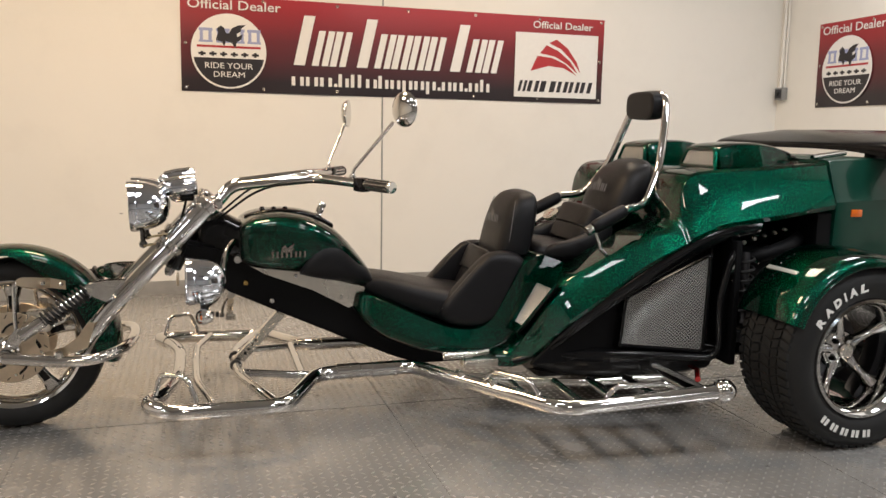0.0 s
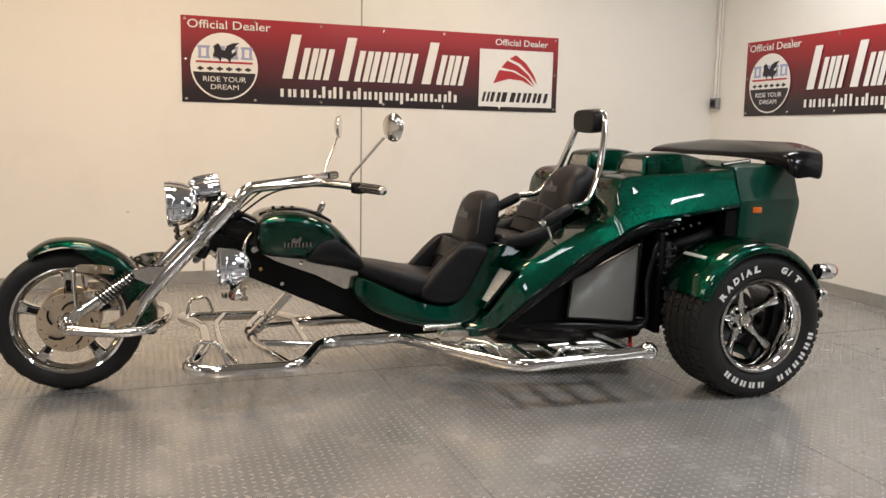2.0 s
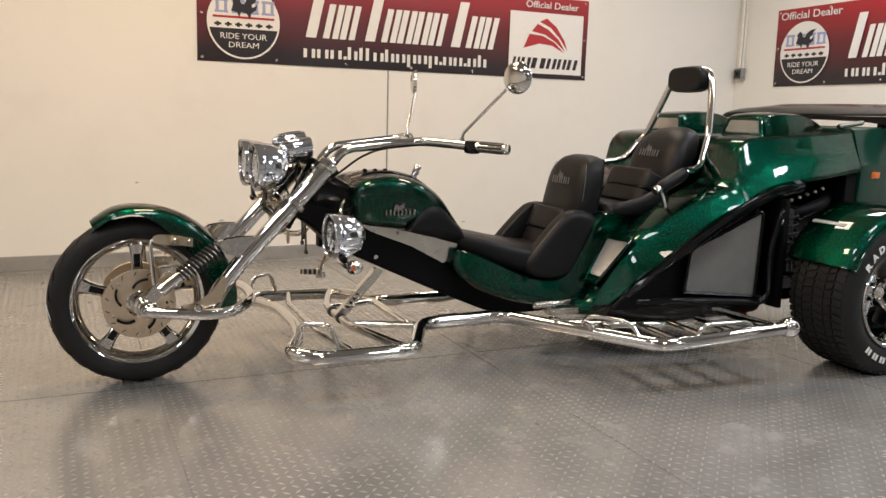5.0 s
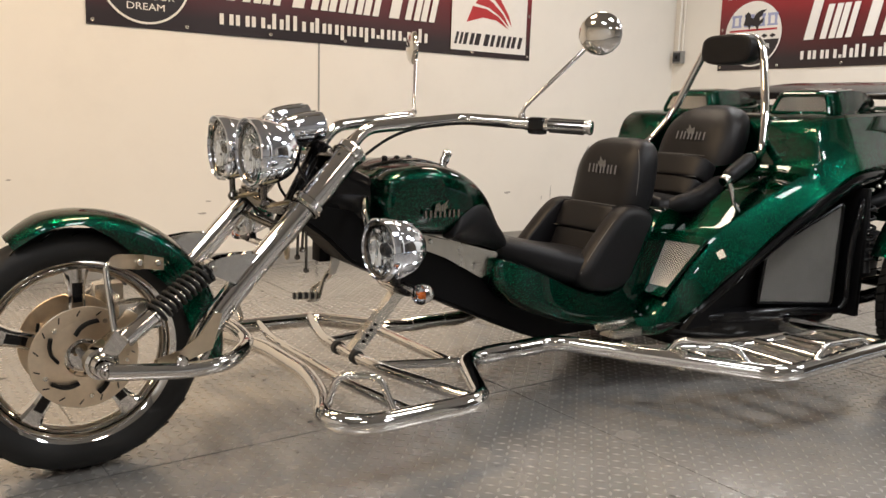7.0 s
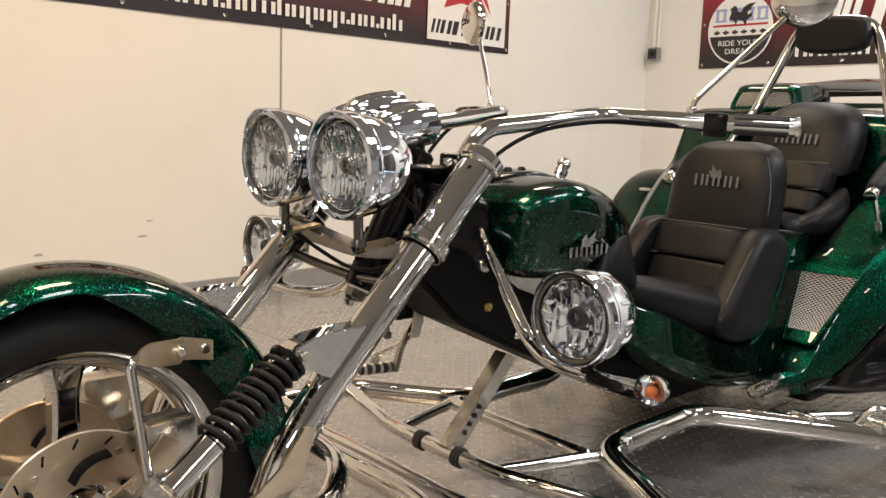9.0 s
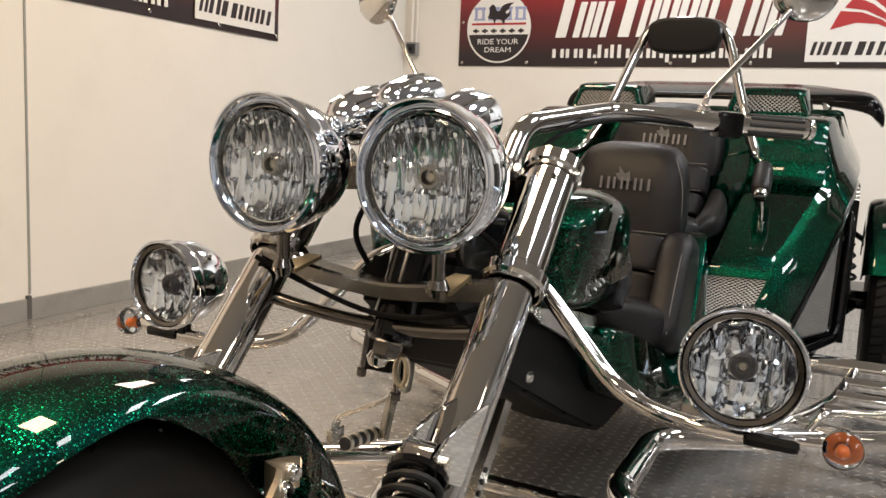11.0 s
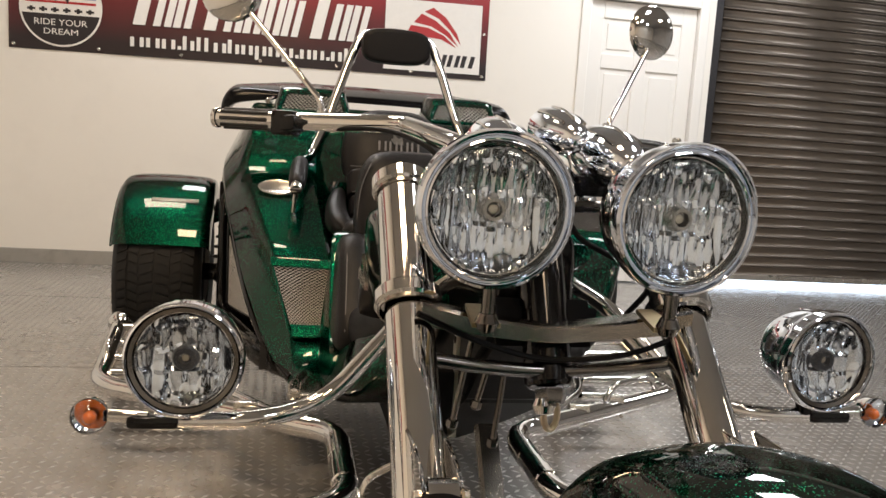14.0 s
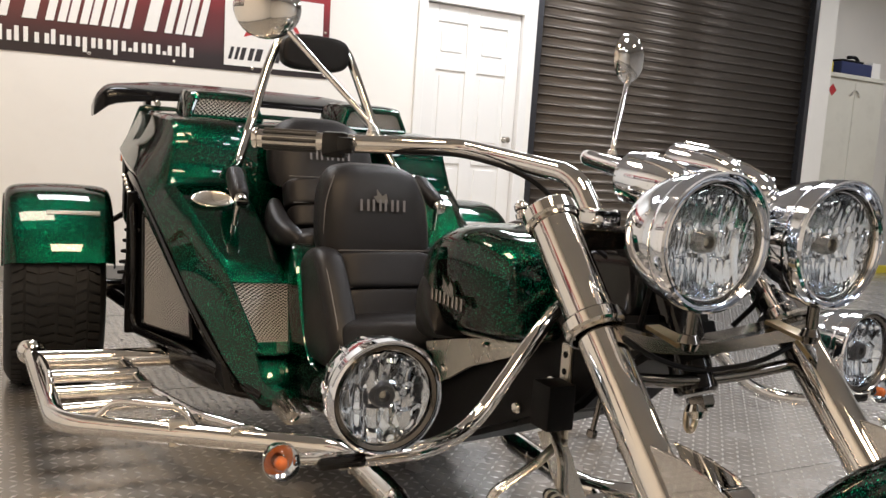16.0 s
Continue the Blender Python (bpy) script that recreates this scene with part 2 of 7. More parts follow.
# ---------------------------------------------------------------- mesh helpers
def to_mesh(name, bm, material, smooth=True):
    me = bpy.data.meshes.new(name)
    bmesh.ops.recalc_face_normals(bm, faces=bm.faces)
    bm.to_mesh(me)
    bm.free()
    if smooth:
        me.polygons.foreach_set("use_smooth", [True] * len(me.polygons))
    if material:
        me.materials.append(material)
    return me


def part(name, bm, material, parent, label="", smooth=True):
    """One mesh object under a thing or under a part."""
    ob = new(name, to_mesh(name, bm, material, smooth))
    if smooth:
        sharp(ob.data)
    ob.parent = parent
    if label:
        ob["label"] = label
    return ob


def thing(name, bm, material, label, category, group="", kind="", smooth=True):
    ob = new(name, to_mesh(name, bm, material, smooth))
    if smooth:
        sharp(ob.data)
    return tagged(ob, label, category, group, kind)


def sharp(me, degrees=38):
    me.set_sharp_from_angle(angle=radians(degrees))


def holder(name, label, category, at=(0, 0, 0), group="", kind=""):
    ob = new(name)
    ob.empty_display_size = 0.1
    ob.location = at
    return tagged(ob, label, category, group, kind)


def V(*p):
    return Vector(p)


def mir(pts):
    return [(p[0], -p[1], p[2]) for p in pts]


def box(x0, y0, z0, x1, y1, z1, bevel=0.0, seg=2, bm=None):
    bm2 = bmesh.new()
    bmesh.ops.create_cube(bm2, size=1)
    for v in bm2.verts:
        v.co = V(x0 + (v.co.x + 0.5) * (x1 - x0), y0 + (v.co.y + 0.5) * (y1 - y0), z0 + (v.co.z + 0.5) * (z1 - z0))
    if bevel:
        bmesh.ops.bevel(bm2, geom=bm2.edges[:], offset=bevel, segments=seg, profile=0.6, affect="EDGES")
    return join(bm, bm2)


def join(bm, bm2):
    if bm is None:
        return bm2
    tmp = bpy.data.meshes.new("tmp")
    bm2.to_mesh(tmp)
    bm2.free()
    bm.from_mesh(tmp)
    bpy.data.meshes.remove(tmp)
    return bm


def moved(bm, m):
    bmesh.ops.transform(bm, matrix=m, verts=bm.verts)
    return bm


def axis_pose(origin, direction, roll_up=(0, 0, 1)):
    """A pose whose local z runs along the direction."""
    z = Vector(direction).normalized()
    up = Vector(roll_up)
    if abs(z.dot(up)) > 0.98:
        up = V(1, 0, 0)
    x = up.cross(z).normalized()
    y = z.cross(x)
    m = Matrix((x, y, z)).transposed().to_4x4()
    m.translation = Vector(origin)
    return m


def lathe(profile, origin, direction, seg=32, bm=None, close=False):
    """Turns (radius, height) pairs about an axis through origin."""
    b = bmesh.new()
    rings = []
    for r, h in profile:
        if r < 1e-6:
            rings.append([b.verts.new((0, 0, h))])
        else:
            rings.append([b.verts.new((r * math.cos(2 * math.pi * i / seg), r * math.sin(2 * math.pi * i / seg), h)) for i in range(seg)])
    pairs = list(zip(rings, rings[1:])) + ([(rings[-1], rings[0])] if close else [])
    for a, c in pairs:
        for i in range(seg):
            j = (i + 1) % seg
            if len(a) == 1 and len(c) == 1:
                continue
            if len(a) == 1:
                b.faces.new((a[0], c[i], c[j]))
            elif len(c) == 1:
                b.faces.new((a[i], a[j], c[0]))
            else:
                b.faces.new((a[i], a[j], c[j], c[i]))
    moved(b, axis_pose(origin, direction))
    return join(bm, b)


def rod(a, c, r, seg=16, bm=None, bevel=0.15):
    a, c = Vector(a), Vector(c)
    d = (c - a).length
    e = min(r * bevel, d * 0.3)
    return lathe([(0, 0), (r - e, 0), (r, e), (r, d - e), (r - e, d), (0, d)], a, c - a, seg, bm)


def smooth_path(pts, radius, step=6):
    """Rounds the corners of a polyline."""
    P = [Vector(p) for p in pts]
    out = [P[0]]
    for i in range(1, len(P) - 1):
        a, b, c = P[i - 1], P[i], P[i + 1]
        u, w = (a - b), (c - b)
        r = radius[i] if isinstance(radius, (list, tuple)) else radius
        k = min(r, u.length * 0.48, w.length * 0.48)
        s, e = b + u.normalized() * k, b + w.normalized() * k
        for j in range(step + 1):
            t = j / step
            out.append(s * (1 - t) ** 2 + b * 2 * t * (1 - t) + e * t ** 2)
    out.append(P[-1])
    return out


def tube(pts, r, bend=0.06, seg=14, bm=None, cap=True, radii=None, flat=1.0):
    """A bent pipe along the points."""
    path = smooth_path(pts, bend) if bend else [Vector(p) for p in pts]
    b = bmesh.new()
    rings = []
    n = len(path)
    t0 = (path[1] - path[0]).normalized()
    up = V(0, 0, 1) if abs(t0.z) < 0.9 else V(1, 0, 0)
    x = up.cross(t0).normalized()
    for i, p in enumerate(path):
        t = (path[min(i + 1, n - 1)] - path[max(i - 1, 0)]).normalized()
        x = (x - t * x.dot(t)).normalized()
        y = t.cross(x)
        rr = r if radii is None else radii[0] + (radii[1] - radii[0]) * i / (n - 1)
        rings.append([b.verts.new(p + x * rr * math.cos(2 * math.pi * k / seg) + y * rr * flat * math.sin(2 * math.pi * k / seg)) for k in range(seg)])
    for a, c in zip(rings, rings[1:]):
        for k in range(seg):
            j = (k + 1) % seg
            b.faces.new((a[k], a[j], c[j], c[k]))
    if cap:
        b.faces.new(list(reversed(rings[0])))
        b.faces.new(rings[-1])
    return join(bm, b)


def catmull(pts, n, closed=False):
    """n points per span of a smooth curve through the points."""
    P = [Vector(p) for p in pts]
    m = len(P)
    out = []
    spans = m if closed else m - 1
    for i in range(spans):
        if closed:
            a, b, c, d = P[i - 1], P[i], P[(i + 1) % m], P[(i + 2) % m]
        else:
            a, b, c, d = P[max(i - 1, 0)], P[i], P[i + 1], P[min(i + 2, m - 1)]
        for j in range(n):
            t = j / n
            out.append(0.5 * ((2 * b) + (c - a) * t + (2 * a - 5 * b + 4 * c - d) * t * t + (3 * b - a - 3 * c + d) * t ** 3))
    if not closed:
        out.append(P[-1])
    return out


def loft(sections, closed=True, n_ring=3, n_span=4, caps=True, bm=None):
    """A smooth skin over sections of equal point count. closed: each section is a ring."""
    rings = [catmull(s, n_ring, closed) if n_ring > 1 else [Vector(p) for p in s] for s in sections]
    k = len(rings[0])
    if n_span > 1:
        cols = [catmull([r[i] for r in rings], n_span) for i in range(k)]
        rings = [[c[j] for c in cols] for j in range(len(cols[0]))]
    b = bmesh.new()
    vs = [[b.verts.new(p) for p in r] for r in rings]
    for a, c in zip(vs, vs[1:]):
        for i in range(k if closed else k - 1):
            j = (i + 1) % k
            b.faces.new((a[i], a[j], c[j], c[i]))
    if caps and closed:
        for r in (vs[0], vs[-1]):
            ctr = b.verts.new(sum((v.co for v in r), Vector()) / k)
            for i in range(k):
                b.faces.new((r[i], r[(i + 1) % k], ctr))
    bmesh.ops.remove_doubles(b, verts=b.verts, dist=1e-5)
    return join(bm, b)


def thicken(bm, d):
    bmesh.ops.recalc_face_normals(bm, faces=bm.faces)
    bmesh.ops.solidify(bm, geom=bm.faces[:], thickness=d)
    return bm


def slab(outline, depth, m=None, bevel=0.0, bm=None):
    """A plate: a flat outline in x, y raised to the depth in z, then posed."""
    b = bmesh.new()
    f = b.faces.new([b.verts.new((x, y, 0)) for x, y in outline])
    r = bmesh.ops.extrude_face_region(b, geom=[f])
    bmesh.ops.translate(b, vec=(0, 0, depth), verts=[v for v in r["geom"] if isinstance(v, bmesh.types.BMVert)])
    if bevel:
        bmesh.ops.bevel(b, geom=b.edges[:], offset=bevel, segments=2, affect="EDGES")
    if m is not None:
        moved(b, m)
    return join(bm, b)


def letters(text, size, m, depth=0.001, bm=None, width=None, shear=0.0, bold=0.0):
    """Raised lettering in the built-in font; local x runs along the line, y up."""
    cu = bpy.data.curves.new("lettering", "FONT")
    cu.body, cu.size, cu.extrude, cu.shear, cu.offset = text, size, depth, shear, bold
    cu.resolution_u = 3
    ob = bpy.data.objects.new("lettering", cu)
    scene.collection.objects.link(ob)
    dg = bpy.context.evaluated_depsgraph_get()
    me = bpy.data.meshes.new_from_object(ob.evaluated_get(dg))
    bpy.data.objects.remove(ob)
    b = bmesh.new()
    b.from_mesh(me)
    bpy.data.meshes.remove(me)
    bpy.data.curves.remove(cu)
    if width:
        xs = [v.co.x for v in b.verts]
        k = width / (max(xs) - min(xs))
        x0 = min(xs)
        for v in b.verts:
            v.co.x = (v.co.x - x0) * k
    moved(b, m)
    return join(bm, b)


# ---------------------------------------------------------------- the room
YB, XR, XL, YF, HC = 2.47, 5.24, -4.2, -8.0, 3.1

floor = thing("floor", box(XL - 0.2, YF - 0.2, -0.2, XR + 0.9, YB + 0.2, 0.0), STEEL, "grey steel tread-plate floor, scuffed and oily", "floor", kind="structure", smooth=False)


def tread_pattern(x0, x1, y0, y1, pitch, parent, material, upright=None):
    """Raised lozenges of a tread plate, alternately turned."""
    nx, ny = int((x1 - x0) / pitch), int((y1 - y0) / pitch)
    ii, jj = np.meshgrid(np.arange(nx), np.arange(ny), indexing="ij")
    cx, cy = x0 + (ii.ravel() + 0.5) * pitch, y0 + (jj.ravel() + 0.5) * pitch
    a = np.where((ii + jj).ravel() % 2 == 0, math.radians(45), math.radians(-45))
    L, W, H = pitch * 0.45, pitch * 0.15, 0.0009
    loc = np.array([(-L, 0, 0), (0, -W, 0), (L, 0, 0), (0, W, 0), (-L * 0.35, 0, H), (L * 0.35, 0, H)])
    c, s = np.cos(a), np.sin(a)
    vx = cx[:, None] + c[:, None] * loc[None, :, 0] - s[:, None] * loc[None, :, 1]
    vy = cy[:, None] + s[:, None] * loc[None, :, 0] + c[:, None] * loc[None, :, 1]
    vz = np.broadcast_to(loc[None, :, 2], vx.shape) + 0.0003
    co = np.stack([vx, vy, vz], -1).reshape(-1, 3)
    base = (np.arange(len(cx)) * 6)[:, None, None]
    tris = np.array([(0, 1, 4), (1, 5, 4), (1, 2, 5), (2, 3, 5), (3, 4, 5), (3, 0, 4)])[None]
    f = (base + tris).reshape(-1, 3)
    if upright is not None:
        co = np.stack([co[:, 0], upright - co[:, 2], co[:, 1]], -1)
    me = bpy.data.meshes.new("tread_pattern")
    me.from_pydata(co.tolist(), [], f.tolist())
    me.materials.append(material)
    ob = new("tread_pattern", me)
    ob.parent = parent
    ob["kind"] = "stuff"
    return ob


tread_pattern(-2.6, 5.2, -4.3, 2.38, 0.034, floor, TREAD)

bm = None
for x in (-2.69, -1.33, 0.03, 1.39, 2.75, 4.11):
    bm = box(x - 0.0016, YF, 0.0002, x + 0.0016, YB, 0.0009, bm=bm)
for y in (2.33, -0.11, -2.55, -4.99):
    bm = box(XL, y - 0.0016, 0.0002, XR, y + 0.0016, 0.0009, bm=bm)
ob = part("plate_joint", bm, SEAM, floor, "dark dirty joints between floor plates", smooth=False)

# unseen ceiling, added in grey to deepen the reflections
thing("ceiling", box(XL, YF, HC, XR + 0.8, YB, HC + 0.15), CEIL, "plain mid-grey ceiling, unseen", "ceiling", kind="structure", smooth=False)
wall_back = thing("wall_back", box(XL, YB, 0, XR + 0.8, YB + 0.2, HC + 0.15), WALL, "cream painted wall with a vertical panel joint", "wall", kind="structure", smooth=False)
part("panel_joint", box(1.944, YB - 0.004, 0.11, 1.954, YB + 0.01, HC), GREYR, wall_back, smooth=False)
part("skirting_gap", box(1.925, YB - 0.0185, 0.004, 1.945, YB - 0.004, 0.106), SEAM, wall_back, "dark gap in the skirting", smooth=False)
part("panel_joint", box(-0.75, YB - 0.0015, 0.11, -0.747, YB + 0.01, HC), WALL, wall_back, smooth=False)
# two unseen walls: the left light to brighten lamp reflectors, the front darker
thing("wall_left", box(XL - 0.2, YF, 0, XL, YB + 0.2, HC + 0.15), WALL, "unseen cream wall, light for the lamps to reflect", "wall", kind="structure", smooth=False)
thing("wall_front", box(XL - 0.2, YF - 0.2, 0, XR + 0.8, YF, HC + 0.15), SIDEW, "unseen grey wall, darker for contrast in reflections", "wall", kind="structure", smooth=False)

# the wall with the door and the roller shutter: solid pieces round two openings
D0, D1, DT = -1.74, -2.62, 2.05
S0, S1, ST = -2.72, -5.88, 2.75
bm = box(XR, D0, 0, XR + 0.2, YB, HC + 0.15)
bm = box(XR, D1, DT, XR + 0.2, D0, HC + 0.15, bm=bm)
bm = box(XR, S0, 0, XR + 0.2, D1, HC + 0.15, bm=bm)
bm = box(XR, S1, ST, XR + 0.2, S0, HC + 0.15, bm=bm)
bm = box(XR, -6.13, 0, XR + 0.6, S1, HC + 0.15, bm=bm)
bm = box(XR + 0.6, YF, 0, XR + 0.8, -6.13, HC + 0.15, bm=bm)
bm = box(XR + 0.5, -6.13, 0, XR + 0.8, D0 + 0.4, HC + 0.15, bm=bm)
thing("wall_right", bm, WALL, "off-white painted wall with a door and shutter opening", "wall", kind="structure", smooth=False)

for b, raised in ((box(XL, YB - 0.016, 0, XR - 0.016, YB, 0.094, 0.003), True), (box(XR - 0.016, D0 + 0.06, 0, XR, YB, 0.09, 0.003), False)):
    bb = thing("baseboard", b, SKIRT, "scuffed steel tread-plate skirting along the wall", "baseboard", kind="structure", smooth=False)
    if raised:
        tread_pattern(-3.0, 5.2, 0.002, 0.092, 0.030, bb, SKIRT, YB - 0.016)


def panel_door():
    """White six-panel door in a plain frame."""
    d = holder("door_1", "white six-panel door, shut, with a steel knob", "door", (XR, D0, 0), kind="structure")
    x = 0.03
    y0, y1 = -0.03, D1 - D0 + 0.03
    w = y0 - y1
    b = box(x + 0.012, y1, 0.012, x + 0.045, y0, DT - 0.03)
    stile = 0.11
    mid = (y0 + y1) / 2
    rails = ((0.012, 0.22), (0.86, 1.0), (1.55, 1.65), (1.90, DT - 0.03))
    for a, c in ((y1, y1 + stile), (mid - 0.05, mid + 0.05), (y0 - stile, y0)):
        b = box(x, a, 0.012, x + 0.014, c, DT - 0.03, 0.004, bm=b)
    for a, c in rails:
        for p, q in ((y1 + stile, mid - 0.05), (mid + 0.05, y0 - stile)):
            b = box(x + 0.0005, p, a, x + 0.0145, q, c, 0.004, bm=b)
    for a, c in ((0.22, 0.86), (1.0, 1.55), (1.65, 1.90)):
        for p, q in ((y1 + stile, mid - 0.05), (mid + 0.05, y0 - stile)):
            b = box(x + 0.005, p + 0.035, a + 0.035, x + 0.02, q - 0.035, c - 0.035, 0.006, bm=b)
    part("door_leaf", b, DOORW, d, smooth=False)
    fr = box(-0.018, y0 + 0.004, 0, 0.1, y0 + 0.075, DT + 0.04, 0.006)
    fr = box(-0.018, y1 - 0.075, 0, 0.1, y1 - 0.004, DT + 0.04, 0.006, bm=fr)
    fr = box(-0.0175, y1 - 0.004, DT - 0.024, 0.1, y0 + 0.004, DT + 0.04, 0.006, bm=fr)
    part("door_frame", fr, DOORW, d, smooth=False)
    k = lathe([(0.026, 0), (0.026, 0.006), (0.010, 0.010), (0.010, 0.03), (0.024, 0.04), (0.027, 0.052), (0.02, 0.063), (0, 0.066)], (x, y1 + 0.078, 1.07), (-1, 0, 0), 20)
    part("door_knob", k, SATIN, d)
    return d


panel_door()


def roller_shutter():
    """Bronze steel roller shutter: curved slats between two guides, a bright gap at the sill."""
    s = holder("roller_shutter", "brown steel roller shutter, shut, with dirty curved slats", "shutter", (XR, S0, 0), kind="structure")
    pitch = 0.076
    n = int((ST - 0.05) / pitch)
    prof = [(0.016, -0.004), (0.004, 0.000), (0.000, 0.005), (0.003, 0.010), (0.014, 0.014), (0.018, 0.030), (0.018, 0.050), (0.015, 0.066), (0.016, 0.072)]
    b = bmesh.new()
    rows = [[b.verts.new((x + dx, y, z)) for x, z in prof] for y in (0.0, S1 - S0) for dx in (0.0,)]
    for i in range(len(prof) - 1):
        b.faces.new((rows[0][i], rows[0][i + 1], rows[1][i + 1], rows[1][i]))
    thicken(b, 0.003)
    me = to_mesh("slat", b, SHUT)
    for i in range(n):
        o = new("slat", me)
        o.parent = s
        o.location = (0.06, 0, 0.085 + i * pitch)
    for y in (-0.06, S1 - S0):
        part("guide_rail", box(0.005, y, 0, 0.12, y + 0.06, ST, 0.004), CARB, s, "dark steel guide rail", smooth=False)
    part("bottom_bar", box(0.05, S1 - S0 + 0.06, 0.052, 0.095, -0.06, 0.095, 0.004), SATIN, s, smooth=False)
    return s


roller_shutter()
# daylight outside, seen only through the slit under the shutter
DAY = bpy.data.materials.new("outdoor_daylight")
DAY.use_nodes = True
em = DAY.node_tree.nodes.new("ShaderNodeEmission")
em.inputs[0].default_value, em.inputs[1].default_value = (0.72, 0.84, 1.0, 1), 3.5
DAY.node_tree.links.new(em.outputs[0], DAY.node_tree.nodes["Material Output"].inputs[0])
thing("backdrop", box(XR + 0.30, S1 + 0.02, 0.001, XR + 0.32, S0 - 0.02, 0.30), DAY, "bright daylight beyond the shutter slit", "backdrop", kind="structure", smooth=False)


def floor_dirt():
    """Flecks of dirt trodden into the plates."""
    rnd = random.Random(11)
    b = bmesh.new()
    for i in range(150):
        x, y = rnd.uniform(-1.6, 4.6), rnd.uniform(-3.2, 2.3)
        r = rnd.uniform(0.004, 0.013)
        n = rnd.randint(5, 8)
        vs = [b.verts.new((x + r * rnd.uniform(0.5, 1.3) * math.cos(2 * math.pi * k / n), y + r * rnd.uniform(0.4, 1.2) * math.sin(2 * math.pi * k / n), 0.0014)) for k in range(n)]
        top = b.verts.new((x, y, 0.0014 + r * 0.25))
        for k in range(n):
            b.faces.new((vs[k], vs[(k + 1) % n], top))
    ob = part("dirt_fleck", b, SEAM, floor, smooth=False)
    ob["kind"] = "stuff"


floor_dirt()


def wall_marks():
    """Dents and scuffs on the painted walls, where the paint has rubbed dark."""
    rnd = random.Random(3)
    b = bmesh.new()
    for x, z, w, h in ((0.745, 0.285, 0.050, 0.018), (1.205, 0.335, 0.060, 0.014), (1.238, 0.405, 0.040, 0.010), (3.50, 0.385, 0.07, 0.02), (3.84, 0.335, 0.012, 0.05), (3.93, 0.371, 0.010, 0.12), (4.66, 0.30, 0.03, 0.025), (4.71, 0.345, 0.03, 0.035),
                       (4.80, 0.38, 0.02, 0.03), (2.6, 0.22, 0.05, 0.012), (0.2, 0.55, 0.03, 0.01), (5.05, 0.30, 0.02, 0.04)):
        n = 9
        vs = [b.verts.new((x + w * 0.5 * math.cos(2 * math.pi * k / n) * rnd.uniform(0.5, 1.1), YB - 0.0006, z + h * 0.5 * math.sin(2 * math.pi * k / n) * rnd.uniform(0.5, 1.1))) for k in range(n)]
        top = b.verts.new((x, YB - 0.0018, z))
        for k in range(n):
            b.faces.new((vs[k], vs[(k + 1) % n], top))
    ob = part("scuff_mark", b, SCUFF, wall_back, "small grey dents and scuffs")
    ob["kind"] = "stuff"


wall_marks()
thing("floor_bar", box(5.20, -7.4, 0.0, 5.27, -6.12, 0.075, 0.006), YELLOW, "yellow steel bar on the floor before the cupboard", "floor bar", kind="structure", smooth=False)

